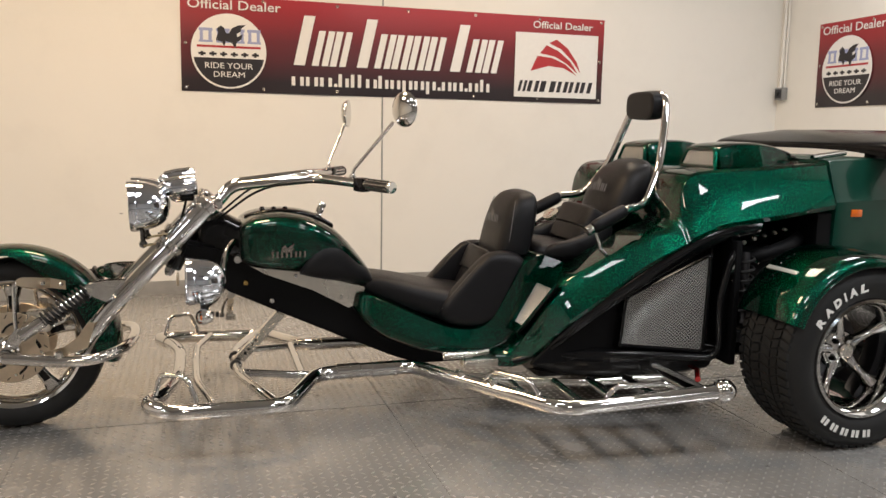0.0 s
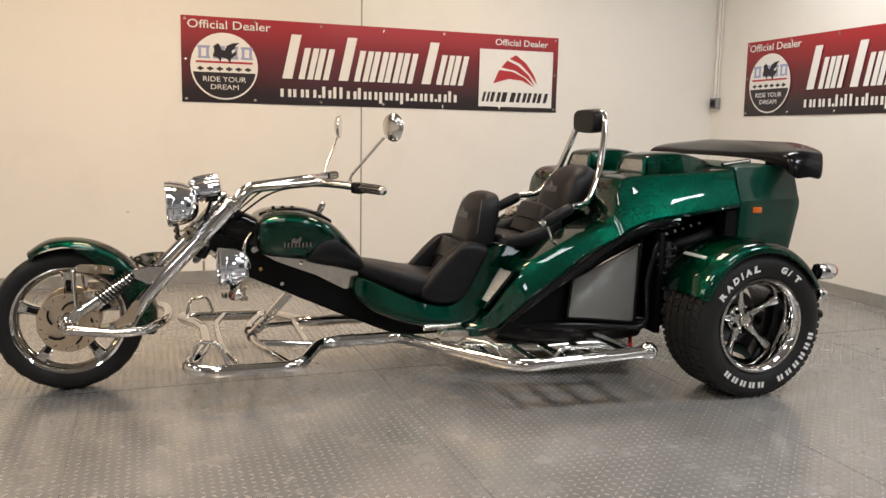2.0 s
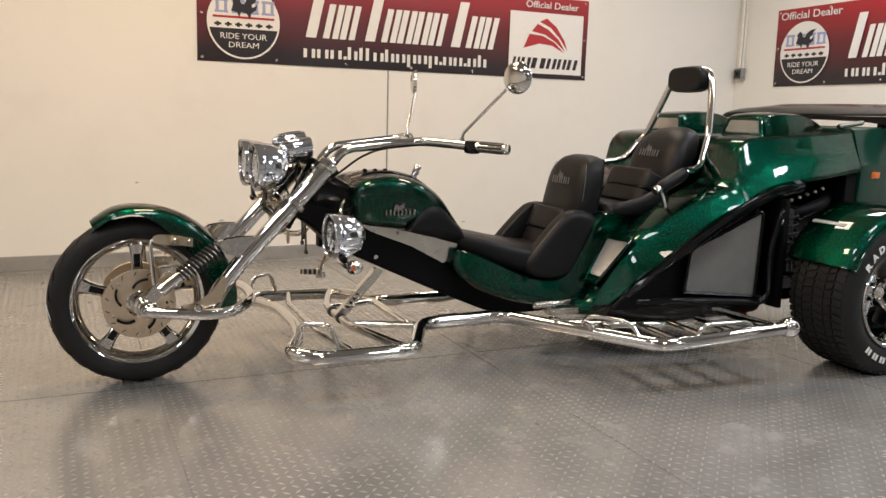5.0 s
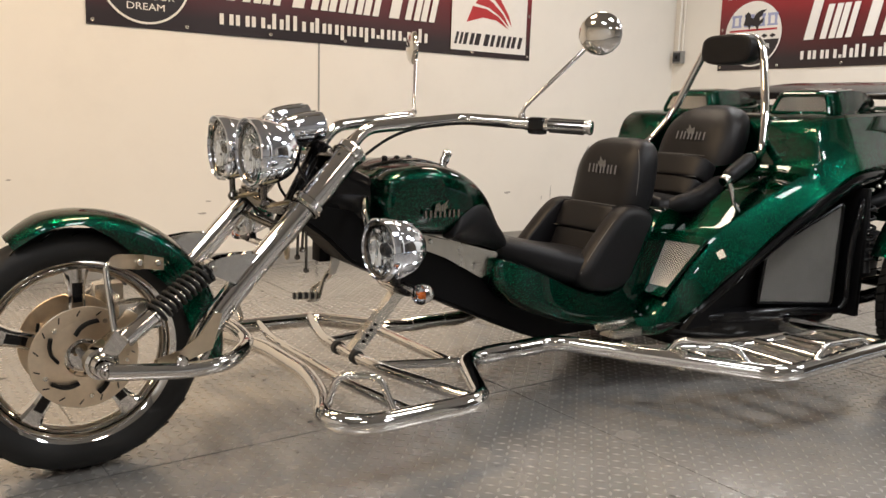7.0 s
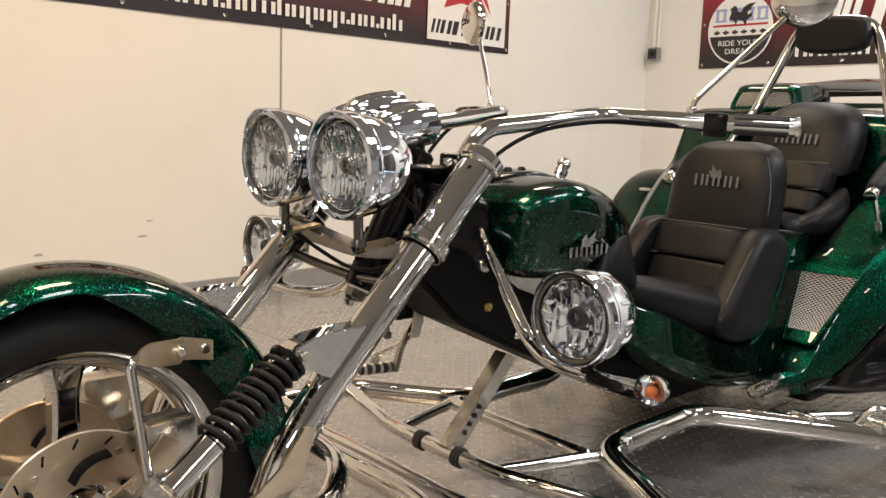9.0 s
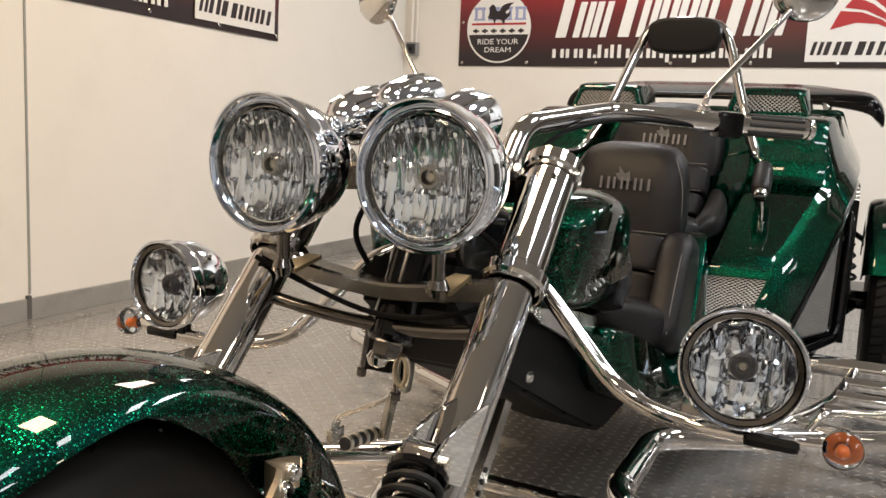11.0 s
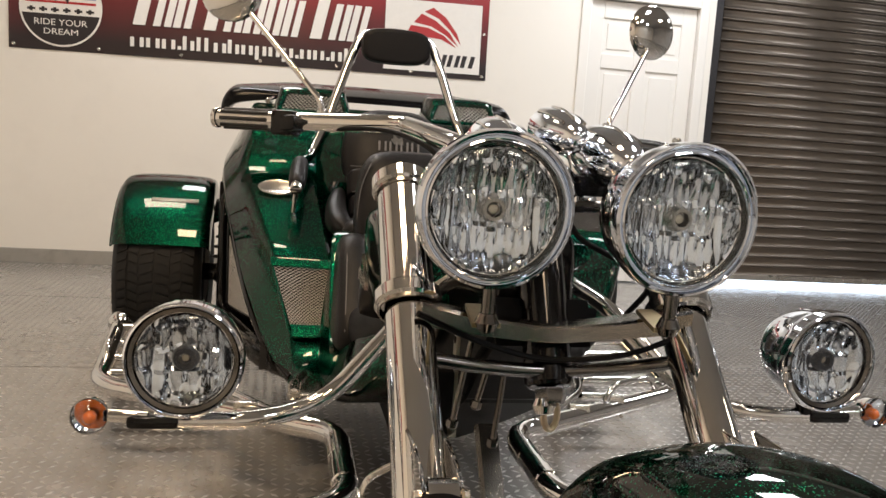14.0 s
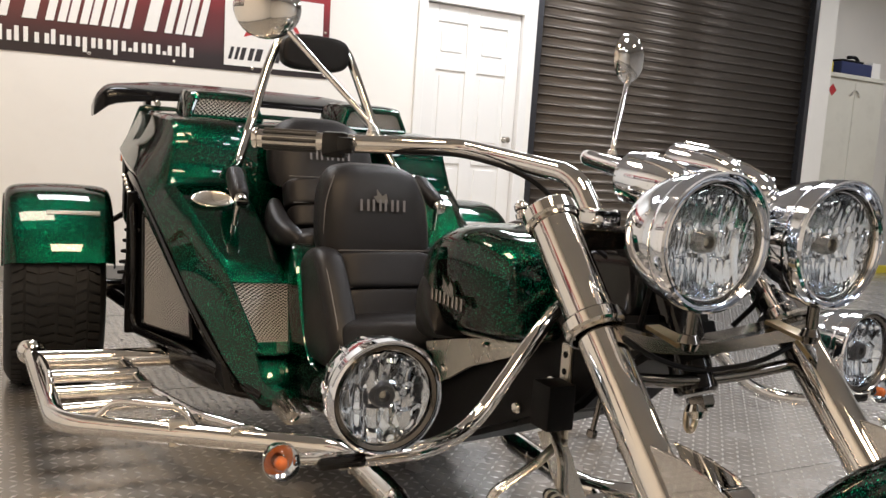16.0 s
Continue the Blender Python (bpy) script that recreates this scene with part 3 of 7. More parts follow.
# ---------------------------------------------------------------- banners
def banner(m):
    """Printed vinyl banner, 3.05 x 0.62 m: local x along it, z up, -y towards the room."""
    W, H = 3.05, 0.62
    root = holder("banner", "red and black printed vinyl dealer banner on the wall", "banner", group="banners on the walls")
    root.matrix_world = m
    b = bmesh.new()
    nx, nz = 61, 13

    def sag(x, z):
        return -0.006 - 0.004 * noise.noise(V(x * 1.7, z * 3, 4)) - 0.002 * noise.noise(V(x * 6, z * 5, 9))
    g = [[b.verts.new((W * i / (nx - 1), sag(W * i / (nx - 1), H * j / (nz - 1)), H * j / (nz - 1))) for j in range(nz)] for i in range(nx)]
    for i in range(nx - 1):
        for j in range(nz - 1):
            b.faces.new((g[i][j], g[i + 1][j], g[i + 1][j + 1], g[i][j + 1]))
    part("vinyl_sheet", b, BANNER, root)
    flat = Matrix(((1, 0, 0, 0), (0, 0, -1, 0), (0, 1, 0, 0), (0, 0, 0, 1)))

    def at(x, z, d):
        return Matrix.Translation((x, -d, z)) @ flat

    D = 0.0145
    # round badge
    cx, cz, R = 0.305, 0.265, 0.243
    circ = [(R * math.cos(a * math.pi / 32), R * math.sin(a * math.pi / 32)) for a in range(64)]
    badge = part("round_badge", slab(circ, 0.001, at(cx, cz, D)), WHITE, root, "white round dealer badge", smooth=False)
    r2 = R - 0.012
    low = [(r2 * math.cos(math.pi + a * math.pi / 32), r2 * math.sin(math.pi + a * math.pi / 32)) for a in range(33)]
    low = [(x, min(y, -0.045)) for x, y in low]
    low = [p for i, p in enumerate(low) if i == 0 or (abs(p[0] - low[i - 1][0]) > 1e-5 or abs(p[1] - low[i - 1][1]) > 1e-5)]
    k = math.sqrt(r2 * r2 - 0.045 ** 2)
    low = [(-k, -0.045)] + [p for p in low if p[1] < -0.0451] + [(k, -0.045)]
    part("badge_lower_field", slab(low, 0.001, at(cx, cz, D + 0.0012)), BLACKP, root, smooth=False)
    b = None
    for i, x in enumerate((-0.185, -0.075, 0.02, 0.125)):
        w = 0.075
        b = box(cx + x, -D - 0.003, cz + 0.06, cx + x + 0.02, -D - 0.0012, cz + 0.14, bm=b)
        b = box(cx + x + w - 0.02, -D - 0.003, cz + 0.06, cx + x + w, -D - 0.0012, cz + 0.14, bm=b)
        b = box(cx + x - 0.006, -D - 0.0028, cz + 0.128, cx + x + w + 0.006, -D - 0.0012, cz + 0.146, bm=b)
        b = box(cx + x - 0.006, -D - 0.0028, cz + 0.054, cx + x + w + 0.006, -D - 0.0012, cz + 0.068, bm=b)
    part("mark_print", b, BLUEP, root, smooth=False)["kind"] = "stuff"
    # winged mark as a plain dark shape
    b = slab([(-0.085, 0.07), (-0.07, 0.115), (-0.075, 0.145), (-0.05, 0.165), (-0.03, 0.15), (-0.02, 0.12), (0.0, 0.115), (0.02, 0.15), (0.06, 0.17), (0.11, 0.175), (0.08, 0.15), (0.075, 0.13),
              (0.05, 0.115), (0.055, 0.095), (0.09, 0.115), (0.08, 0.08), (0.05, 0.06), (0.04, 0.02), (0.02, 0.055), (-0.02, 0.065), (-0.03, 0.03), (-0.045, 0.06)], 0.001, at(cx, cz, D + 0.0035))
    part("winged_mark", b, BLACKP, root, "plain dark winged mark", smooth=False)
    part("red_rule", box(cx - 0.205, -D - 0.003, cz + 0.022, cx + 0.205, -D - 0.0012, cz + 0.036), REDP, root, smooth=False)
    b = None
    for i in range(6):
        x = cx - 0.195 + i * 0.0685
        b = box(x, -D - 0.003, cz - 0.026, x + 0.046, -D - 0.0012, cz - 0.012, bm=b)
        b = box(x + 0.014, -D - 0.0028, cz - 0.034, x + 0.030, -D - 0.0012, cz - 0.004, bm=b)
    part("small_print", b, BLACKP, root, smooth=False)["kind"] = "stuff"
    b = letters("RIDE YOUR", 0.054, at(cx - 0.155, cz - 0.112, D + 0.0025), 0.0006, width=0.31)
    b = letters("DREAM", 0.052, at(cx - 0.10, cz - 0.168, D + 0.0025), 0.0006, b, width=0.20)
    part("slogan", b, WHITE, root, "white slogan lettering", smooth=False)["kind"] = "stuff"
    b = letters("Official Dealer", 0.085, at(0.045, 0.535, D), 0.0006, width=0.60, bold=0.0006)
    part("dealer_lettering", b, WHITE, root, smooth=False)["kind"] = "stuff"
    b = letters("Official Dealer", 0.072, at(2.47, 0.535, D), 0.0006, width=0.48, bold=0.0006)
    part("dealer_lettering", b, WHITE, root, smooth=False)["kind"] = "stuff"

    # trade name: slanted white strokes, initials taller
    def stroke(x, z0, z1, w, b, lean=0.22):
        return slab([(x + lean * (z0 - 0.2), z0), (x + w + lean * (z0 - 0.2), z0), (x + w + lean * (z1 - 0.2), z1), (x + lean * (z1 - 0.2), z1)], 0.0012, at(0, 0, D), bm=b)
    x = 0.700
    for word in ("Xoo", "Xoooo", "Xoo"):
        for c in word:
            top = 0.525 if c == "X" else 0.43
            w = 0.143 if c == "X" else 0.1125
            b = None
            for e, q in (((0.0, 0.046), (w - 0.046, 0.044)) if c == "o" else ((0.03, 0.075),)):
                b = stroke(x + e, 0.195, top, q, b)
            part("trade_name_stroke", b, WHITE, root, smooth=False)
            x += w + 0.009
        x += 0.038
    # web address: a row of white bars
    b = None
    x = 0.715
    for h in "www.hltrikxguy.cx.xk":
        w = {"w": 0.088, ".": 0.022, "l": 0.04, "i": 0.026, "r": 0.045, "t": 0.05}.get(h, 0.078)
        up = 0.145 if h in "lthk" else 0.118
        dn = 0.03 if h in "gy" else 0.058
        b = box(x, -D - 0.0012, dn, x + min(w, 0.024), -D, 0.08 if h == "." else up, bm=b)
        if w > 0.05:
            b = box(x + w - 0.030, -D - 0.0012, 0.058, x + w - 0.006, -D, 0.118, bm=b)
        x += w + 0.0085
    part("web_address_print", b, WHITE, root, "row of small white bars", smooth=False)["kind"] = "stuff"
    # second maker's mark
    part("white_panel", box(2.335, -D - 0.001, 0.035, 3.0, -D + 0.002, 0.50), WHITE, root, smooth=False)
    b = None
    for pts in ([(2.60, 0.43), (2.66, 0.46), (2.75, 0.40), (2.83, 0.30), (2.86, 0.225), (2.78, 0.32), (2.70, 0.39)],
                [(2.53, 0.355), (2.58, 0.415), (2.68, 0.375), (2.78, 0.30), (2.84, 0.215), (2.75, 0.285), (2.65, 0.335)],
                [(2.46, 0.225), (2.51, 0.335), (2.63, 0.325), (2.74, 0.28), (2.83, 0.205), (2.72, 0.255), (2.60, 0.265)]):
        b = slab(pts, 0.0012, at(0, 0, D + 0.0012), bm=b)
    part("swoosh_mark", b, REDP, root, "red three-bladed swoosh", smooth=False)
    b = None
    x = 2.36
    for w in (0.065, 0.09, 0.13, 0.09, 0.085, 0.095):
        b = slab([(x, 0.075), (x + w * 0.32, 0.075), (x + w * 0.32 + 0.02, 0.155), (x + 0.02, 0.155)], 0.0012, at(0, 0, D + 0.0012), bm=b)
        b = slab([(x + w * 0.6, 0.075), (x + w * 0.92, 0.075), (x + w * 0.92 + 0.02, 0.155), (x + w * 0.6 + 0.02, 0.155)], 0.0012, at(0, 0, D + 0.0012), bm=b)
        x += w + 0.008
    part("maker_print", b, BLACKP, root, smooth=False)["kind"] = "stuff"
    for i in range(7):
        for z in (0.025, 0.597):
            e = lathe([(0.004, 0.002), (0.007, 0.003), (0.010, 0.001), (0.010, -0.002)], (0.03 + i * (W - 0.06) / 6, -D + 0.001, z), (0, -1, 0), 12)
            part("eyelet", e, SATIN, root)
    for x in (0.03, W - 0.03):
        part("eyelet", lathe([(0.004, 0.002), (0.007, 0.003), (0.010, 0.001), (0.010, -0.002)], (x, -D + 0.001, 0.31), (0, -1, 0), 12), SATIN, root)
    return root


ban = banner(Matrix.Translation((0.60, YB, 1.357)) @ pose(0, 0, 0, 0, 0.25, 0))
copy_thing(ban, Matrix.Translation((XR, 2.015, 1.345)) @ pose(0, 0, 0, 0, 0, -90) @ pose(0, 0, 0, 0, -0.75, 0))


def junction_box():
    j = holder("junction_box", "small grey metal switch box fed by a wall conduit", "switch box", (XR - 0.001, 2.39, 1.46))
    part("box_body", box(-0.05, -0.045, -0.05, 0, 0.045, 0.05, 0.006), GREYB, j)
    part("cover_plate", box(-0.056, -0.036, -0.036, -0.050, 0.036, 0.036, 0.003), CARB, j, smooth=False)
    part("switch", box(-0.064, -0.01, -0.014, -0.056, 0.01, 0.014, 0.003), BLACK, j, smooth=False)
    part("conduit", rod((-0.025, 0.01, 0.05), (-0.025, 0.01, HC - 1.46), 0.011), WALL, j, "painted conduit pipe")
    part("conduit", rod((-0.022, -0.028, 0.05), (-0.022, -0.028, HC - 1.46), 0.007), WALL, j)
    return j


junction_box()


def ring_flat(x, y, z, r, h):
    """A low rounded section that rests on z."""
    return [V(x, y + r * math.cos(a), z + h * max(0.0, math.sin(a)) * (1 + 0.25 * math.sin(3 * a + x * 40))) for a in [2 * math.pi * k / 12 for k in range(12)]]


def steel_cabinet():
    c = holder("steel_cabinet", "cream steel cupboard with a red diamond sticker", "cabinet", (XR + 0.06, -6.135, 0))
    part("body", box(0.02, -0.9, 0, 0.42, 0, 1.94, 0.006), CABW, c, smooth=False)
    part("top", box(-0.01, -0.92, 1.94, 0.43, 0.02, 1.98, 0.006), CABW, c, smooth=False)
    for y, hy, tilt in ((-0.446, -0.40, -40), (-0.895, -0.49, 40)):
        dr = part("door", box(0.0, y, 0.08, 0.018, y + 0.440, 1.92, 0.004), CABW, c, smooth=False)
        part("handle", box(-0.014, -0.045, -0.010, 0.0, 0.045, 0.010, 0.004), SATIN, dr, smooth=False).matrix_local = Matrix.Translation((0, hy, 1.80)) @ pose(0, 0, 0, tilt, 0, 0)
    s = 0.06
    part("warning_sticker", slab([(0, -s), (s, 0), (0, s), (-s, 0)], 0.001, Matrix.Translation((-0.0005, -0.115, 1.81)) @ Matrix(((0, 0, -1, 0), (1, 0, 0, 0), (0, 1, 0, 0), (0, 0, 0, 1)))), REDP, c, smooth=False)
    return c


steel_cabinet()
tb = holder("toolbox", "dark navy toolbox on the cupboard", "toolbox", (XR + 0.2, -6.62, 1.98))
part("body", box(-0.1, -0.24, 0, 0.1, 0.22, 0.13, 0.01), BLUEBOX, tb, smooth=False)
part("lid", box(-0.105, -0.10, 0.13, 0.105, 0.225, 0.15, 0.008), BLACK, tb, smooth=False)
part("tool_handle", tube([(0.0, -0.20, 0.12), (0.0, -0.10, 0.20), (0.0, 0.02, 0.19)], 0.018, 0.03, 10), BLACK, tb, "dark tool lying in the box")
thing("carton", box(XR + 0.12, -7.02, 1.98, XR + 0.28, -6.885, 2.14, 0.004), WHITE, "small white carton on the cupboard", "carton", smooth=False)
thing("yellow_bottle", lathe([(0, 0), (0.04, 0), (0.042, 0.01), (0.042, 0.10), (0.018, 0.15), (0.016, 0.18), (0, 0.18)], (XR + 0.18, -6.31, 1.98), (0, 0, 1), 20), YELLOW,
      "small yellow plastic bottle on the cupboard", "bottle")
thing("yellow_cloth", loft([ring_flat(XR + 0.12 + 0.10 * t, -6.20 - 0.02 * t, 1.981, r, h) for t, r, h in ((0, 0.02, 0.012), (0.15, 0.05, 0.032), (0.5, 0.065, 0.045), (0.85, 0.05, 0.03), (1.0, 0.02, 0.010))], True, 2, 3), CLOTH,
      "crumpled pale yellow cloth on the cupboard", "cloth")

# ---------------------------------------------------------------- the trike: x runs to its tail, left is -y
trike = holder("trike", "dark green metal-flake trike with chrome fork and two black seats", "trike")
trike.rotation_euler = (0, 0, radians(-0.9))
random.seed(4)


def tyre_profile(R, r, w, belly=0.03, shoulder=0.035):
    """Half-open tyre section as (radius, offset) pairs across the width."""
    h = w / 2
    return [(r, -h * 0.80), (r + 0.012, -h * 0.90), (r + (R - r) * 0.35, -h), (r + (R - r) * 0.6, -h * 1.0), (R - shoulder, -h * 0.95), (R - shoulder * 0.35, -h * 0.84), (R - 0.004, -h * 0.68), (R, -h * 0.4), (R, 0),
            (R, h * 0.4), (R - 0.004, h * 0.68), (R - shoulder * 0.35, h * 0.84), (R - shoulder, h * 0.95), (r + (R - r) * 0.6, h), (r + (R - r) * 0.35, h), (r + 0.012, h * 0.90), (r, h * 0.80)]


def front_wheel():
    c = V(-0.012, 0, 0.322)
    w = part("front_wheel", lathe([(0.236, -0.045), (0.246, -0.050), (0.249, -0.046), (0.240, -0.038), (0.226, -0.020), (0.222, 0), (0.226, 0.020), (0.240, 0.038), (0.249, 0.046), (0.246, 0.050), (0.236, 0.045),
                                   (0.222, 0.035), (0.210, 0.012), (0.208, 0), (0.210, -0.012), (0.222, -0.035)], c, (0, 1, 0), 72, close=True), CHROME, trike, "chrome five-spoke front wheel")
    prof = [(0.243, -0.050), (0.255, -0.060), (0.278, -0.068), (0.298, -0.063), (0.312, -0.047), (0.319, -0.024), (0.322, 0), (0.319, 0.024), (0.312, 0.047), (0.298, 0.063), (0.278, 0.068), (0.255, 0.060), (0.243, 0.050)]
    part("tyre", lathe(prof, c, (0, 1, 0), 88), RUBBER, w, "black road tyre")
    g = None
    for i in range(26):
        for s in (-1, 1):
            a = 2 * math.pi * (i + (0.5 if s > 0 else 0)) / 26
            pts = []
            for k in range(6):
                t = k / 5
                off = s * (0.012 + 0.042 * t)
                rr = 0.3204 - 3.2 * off * off
                aa = a + t * 0.16
                pts.append((c.x + rr * math.cos(aa), off, c.z + rr * math.sin(aa)))
            g = tube(pts, 0.0022, 0, 5, g)
    part("tread_groove", g, BLACK, w)
    part("hub", lathe([(0, -0.075), (0.035, -0.075), (0.045, -0.06), (0.05, -0.03), (0.05, 0.03), (0.045, 0.06), (0.035, 0.075), (0, 0.075)], c, (0, 1, 0), 32), CHROME, w)
    for i in range(5):
        a = radians(18 + 72 * i)
        d, n = V(math.cos(a), 0, math.sin(a)), V(-math.sin(a), 0, math.cos(a))
        sec = []
        for r, hw, hy in ((0.035, 0.030, 0.024), (0.10, 0.022, 0.020), (0.17, 0.021, 0.022), (0.225, 0.034, 0.028)):
            o = c + d * r
            sec.append([o + n * hw * p + V(0, hy * q, 0) for p, q in ((-1, -0.7), (-0.7, -1), (0.7, -1), (1, -0.7), (1, 0.7), (0.7, 1), (-0.7, 1), (-1, 0.7))])
        sp = part("spoke", loft(sec, True, 1, 4), CHROME, w)
        for s in (-1, 1):
            o = c + d * 0.175
            part("spoke_inlay", slab([(-0.045, -0.011), (0.04, -0.014), (0.04, 0.014), (-0.045, 0.011)], 0.003, inlay_pose(o + V(0, s * 0.020, 0), d, s)), BLACK, sp)
    for s in (-1, 1):
        y = s * 0.085
        ring = lathe([(0.131, -0.0025), (0.133, 0), (0.131, 0.0025), (0.094, 0.0025), (0.094, -0.0025)], c + V(0, y, 0), (0, 1, 0), 64, close=True)
        dsc = part("brake_disc", ring, DISC, w, "drilled steel brake disc")
        part("disc_carrier", lathe([(0.095, -0.003), (0.095, 0.003), (0.05, 0.006), (0.05, -0.006)], c + V(0, y, 0), (0, 1, 0), 40, close=True), DISC, dsc)
        for k in range(5):
            a0 = 2 * math.pi * k / 5
            pts = [c + V(r * math.cos(a0 + t), y + s * 0.004, r * math.sin(a0 + t)) for r, t in ((0.100, -0.02), (0.092, 0.22), (0.080, 0.46), (0.066, 0.66))]
            part("disc_window", tube(pts, 0.022, 0.02, 12, flat=0.2), MATT, dsc)
            part("disc_rivet", lathe([(0, 0.004), (0.005, 0.004), (0.007, 0.0)], c + V(0.104 * math.cos(a0 - 0.2), y + s * 0.002, 0.104 * math.sin(a0 - 0.2)), (0, s, 0), 10), SATIN, dsc)
        for k in range(15):
            a = 2 * math.pi * k / 15
            p = c + V(0.117 * math.cos(a), y + s * 0.0026, 0.117 * math.sin(a))
            part("disc_slot", box(-0.008, -0.0008, -0.0016, 0.008, 0.0008, 0.0016), MATT, dsc).matrix_local = Matrix.Translation(p) @ pose(0, 0, 0, 0, -math.degrees(a) + 35, 0)
    return w


def inlay_pose(o, d, s):
    z = V(0, s, 0)
    x = d.normalized()
    y = z.cross(x)
    m = Matrix((x, y, z)).transposed().to_4x4()
    m.translation = o
    return m


front_wheel()


def front_fender():
    c = V(-0.010, 0, 0.321)
    sec = []
    n = 19
    for i in range(n):
        t = i / (n - 1)
        a = radians(118 - t * 130)
        drop = 0.028 + 0.075 * min(1, max(0, (t - 0.22) / 0.25)) - 0.03 * max(0, (t - 0.85) / 0.15)
        hw = 0.094 - 0.03 * max(0, (0.10 - t) / 0.10)
        R = 0.370 - 0.022 * max(0, (0.12 - t) / 0.12) + 0.02 * max(0, t - 0.75)
        ring = []
        for y, dr in ((-hw, drop), (-hw * 1.0, 0.035 if drop > 0.035 else drop * 0.9), (-hw * 0.86, 0.012), (-hw * 0.5, 0.001), (0, -0.004), (hw * 0.5, 0.001), (hw * 0.86, 0.012), (hw, 0.035 if drop > 0.035 else drop * 0.9), (hw, drop)):
            ring.append(c + V((R - dr) * math.cos(a), y, (R - dr) * math.sin(a)))
        sec.append(ring)
    b = loft(sec, False, 3, 2)
    thicken(b, 0.005)
    f = part("front_mudguard", b, GREEN, trike, "green metal-flake front mudguard")
    for s in (-1, 1):
        part("mudguard_stay", tube([(0.035, s * 0.215, 0.385), (0.030, s * 0.20, 0.46), (0.026, s * 0.168, 0.572), (0.055, s * 0.165, 0.582)], 0.0075, 0.025), CHROME, f)
        part("stay_plate", loft([[V(x, s * y + dy, z + dz) for dy, dz in ((-0.003, -h), (0.003, -h), (0.003, h), (-0.003, h))] for x, y, z, h in ((0.035, 0.178, 0.580, 0.008), (0.055, 0.172, 0.580, 0.017), (0.115, 0.135, 0.567, 0.019), (0.135, 0.106, 0.562, 0.018), (0.185, 0.106, 0.552, 0.016))], True, 1, 2), ZINC, f)
        for x in (0.085, 0.14):
            part("bolt", lathe([(0, 0.012), (0.006, 0.012), (0.009, 0.008), (0.009, 0)], (x + 0.03, s * (0.136 - (x - 0.085) * 0.55), 0.567 - (x - 0.085) * 0.18), (0, s, 0), 12), CHROME, f)


front_fender()


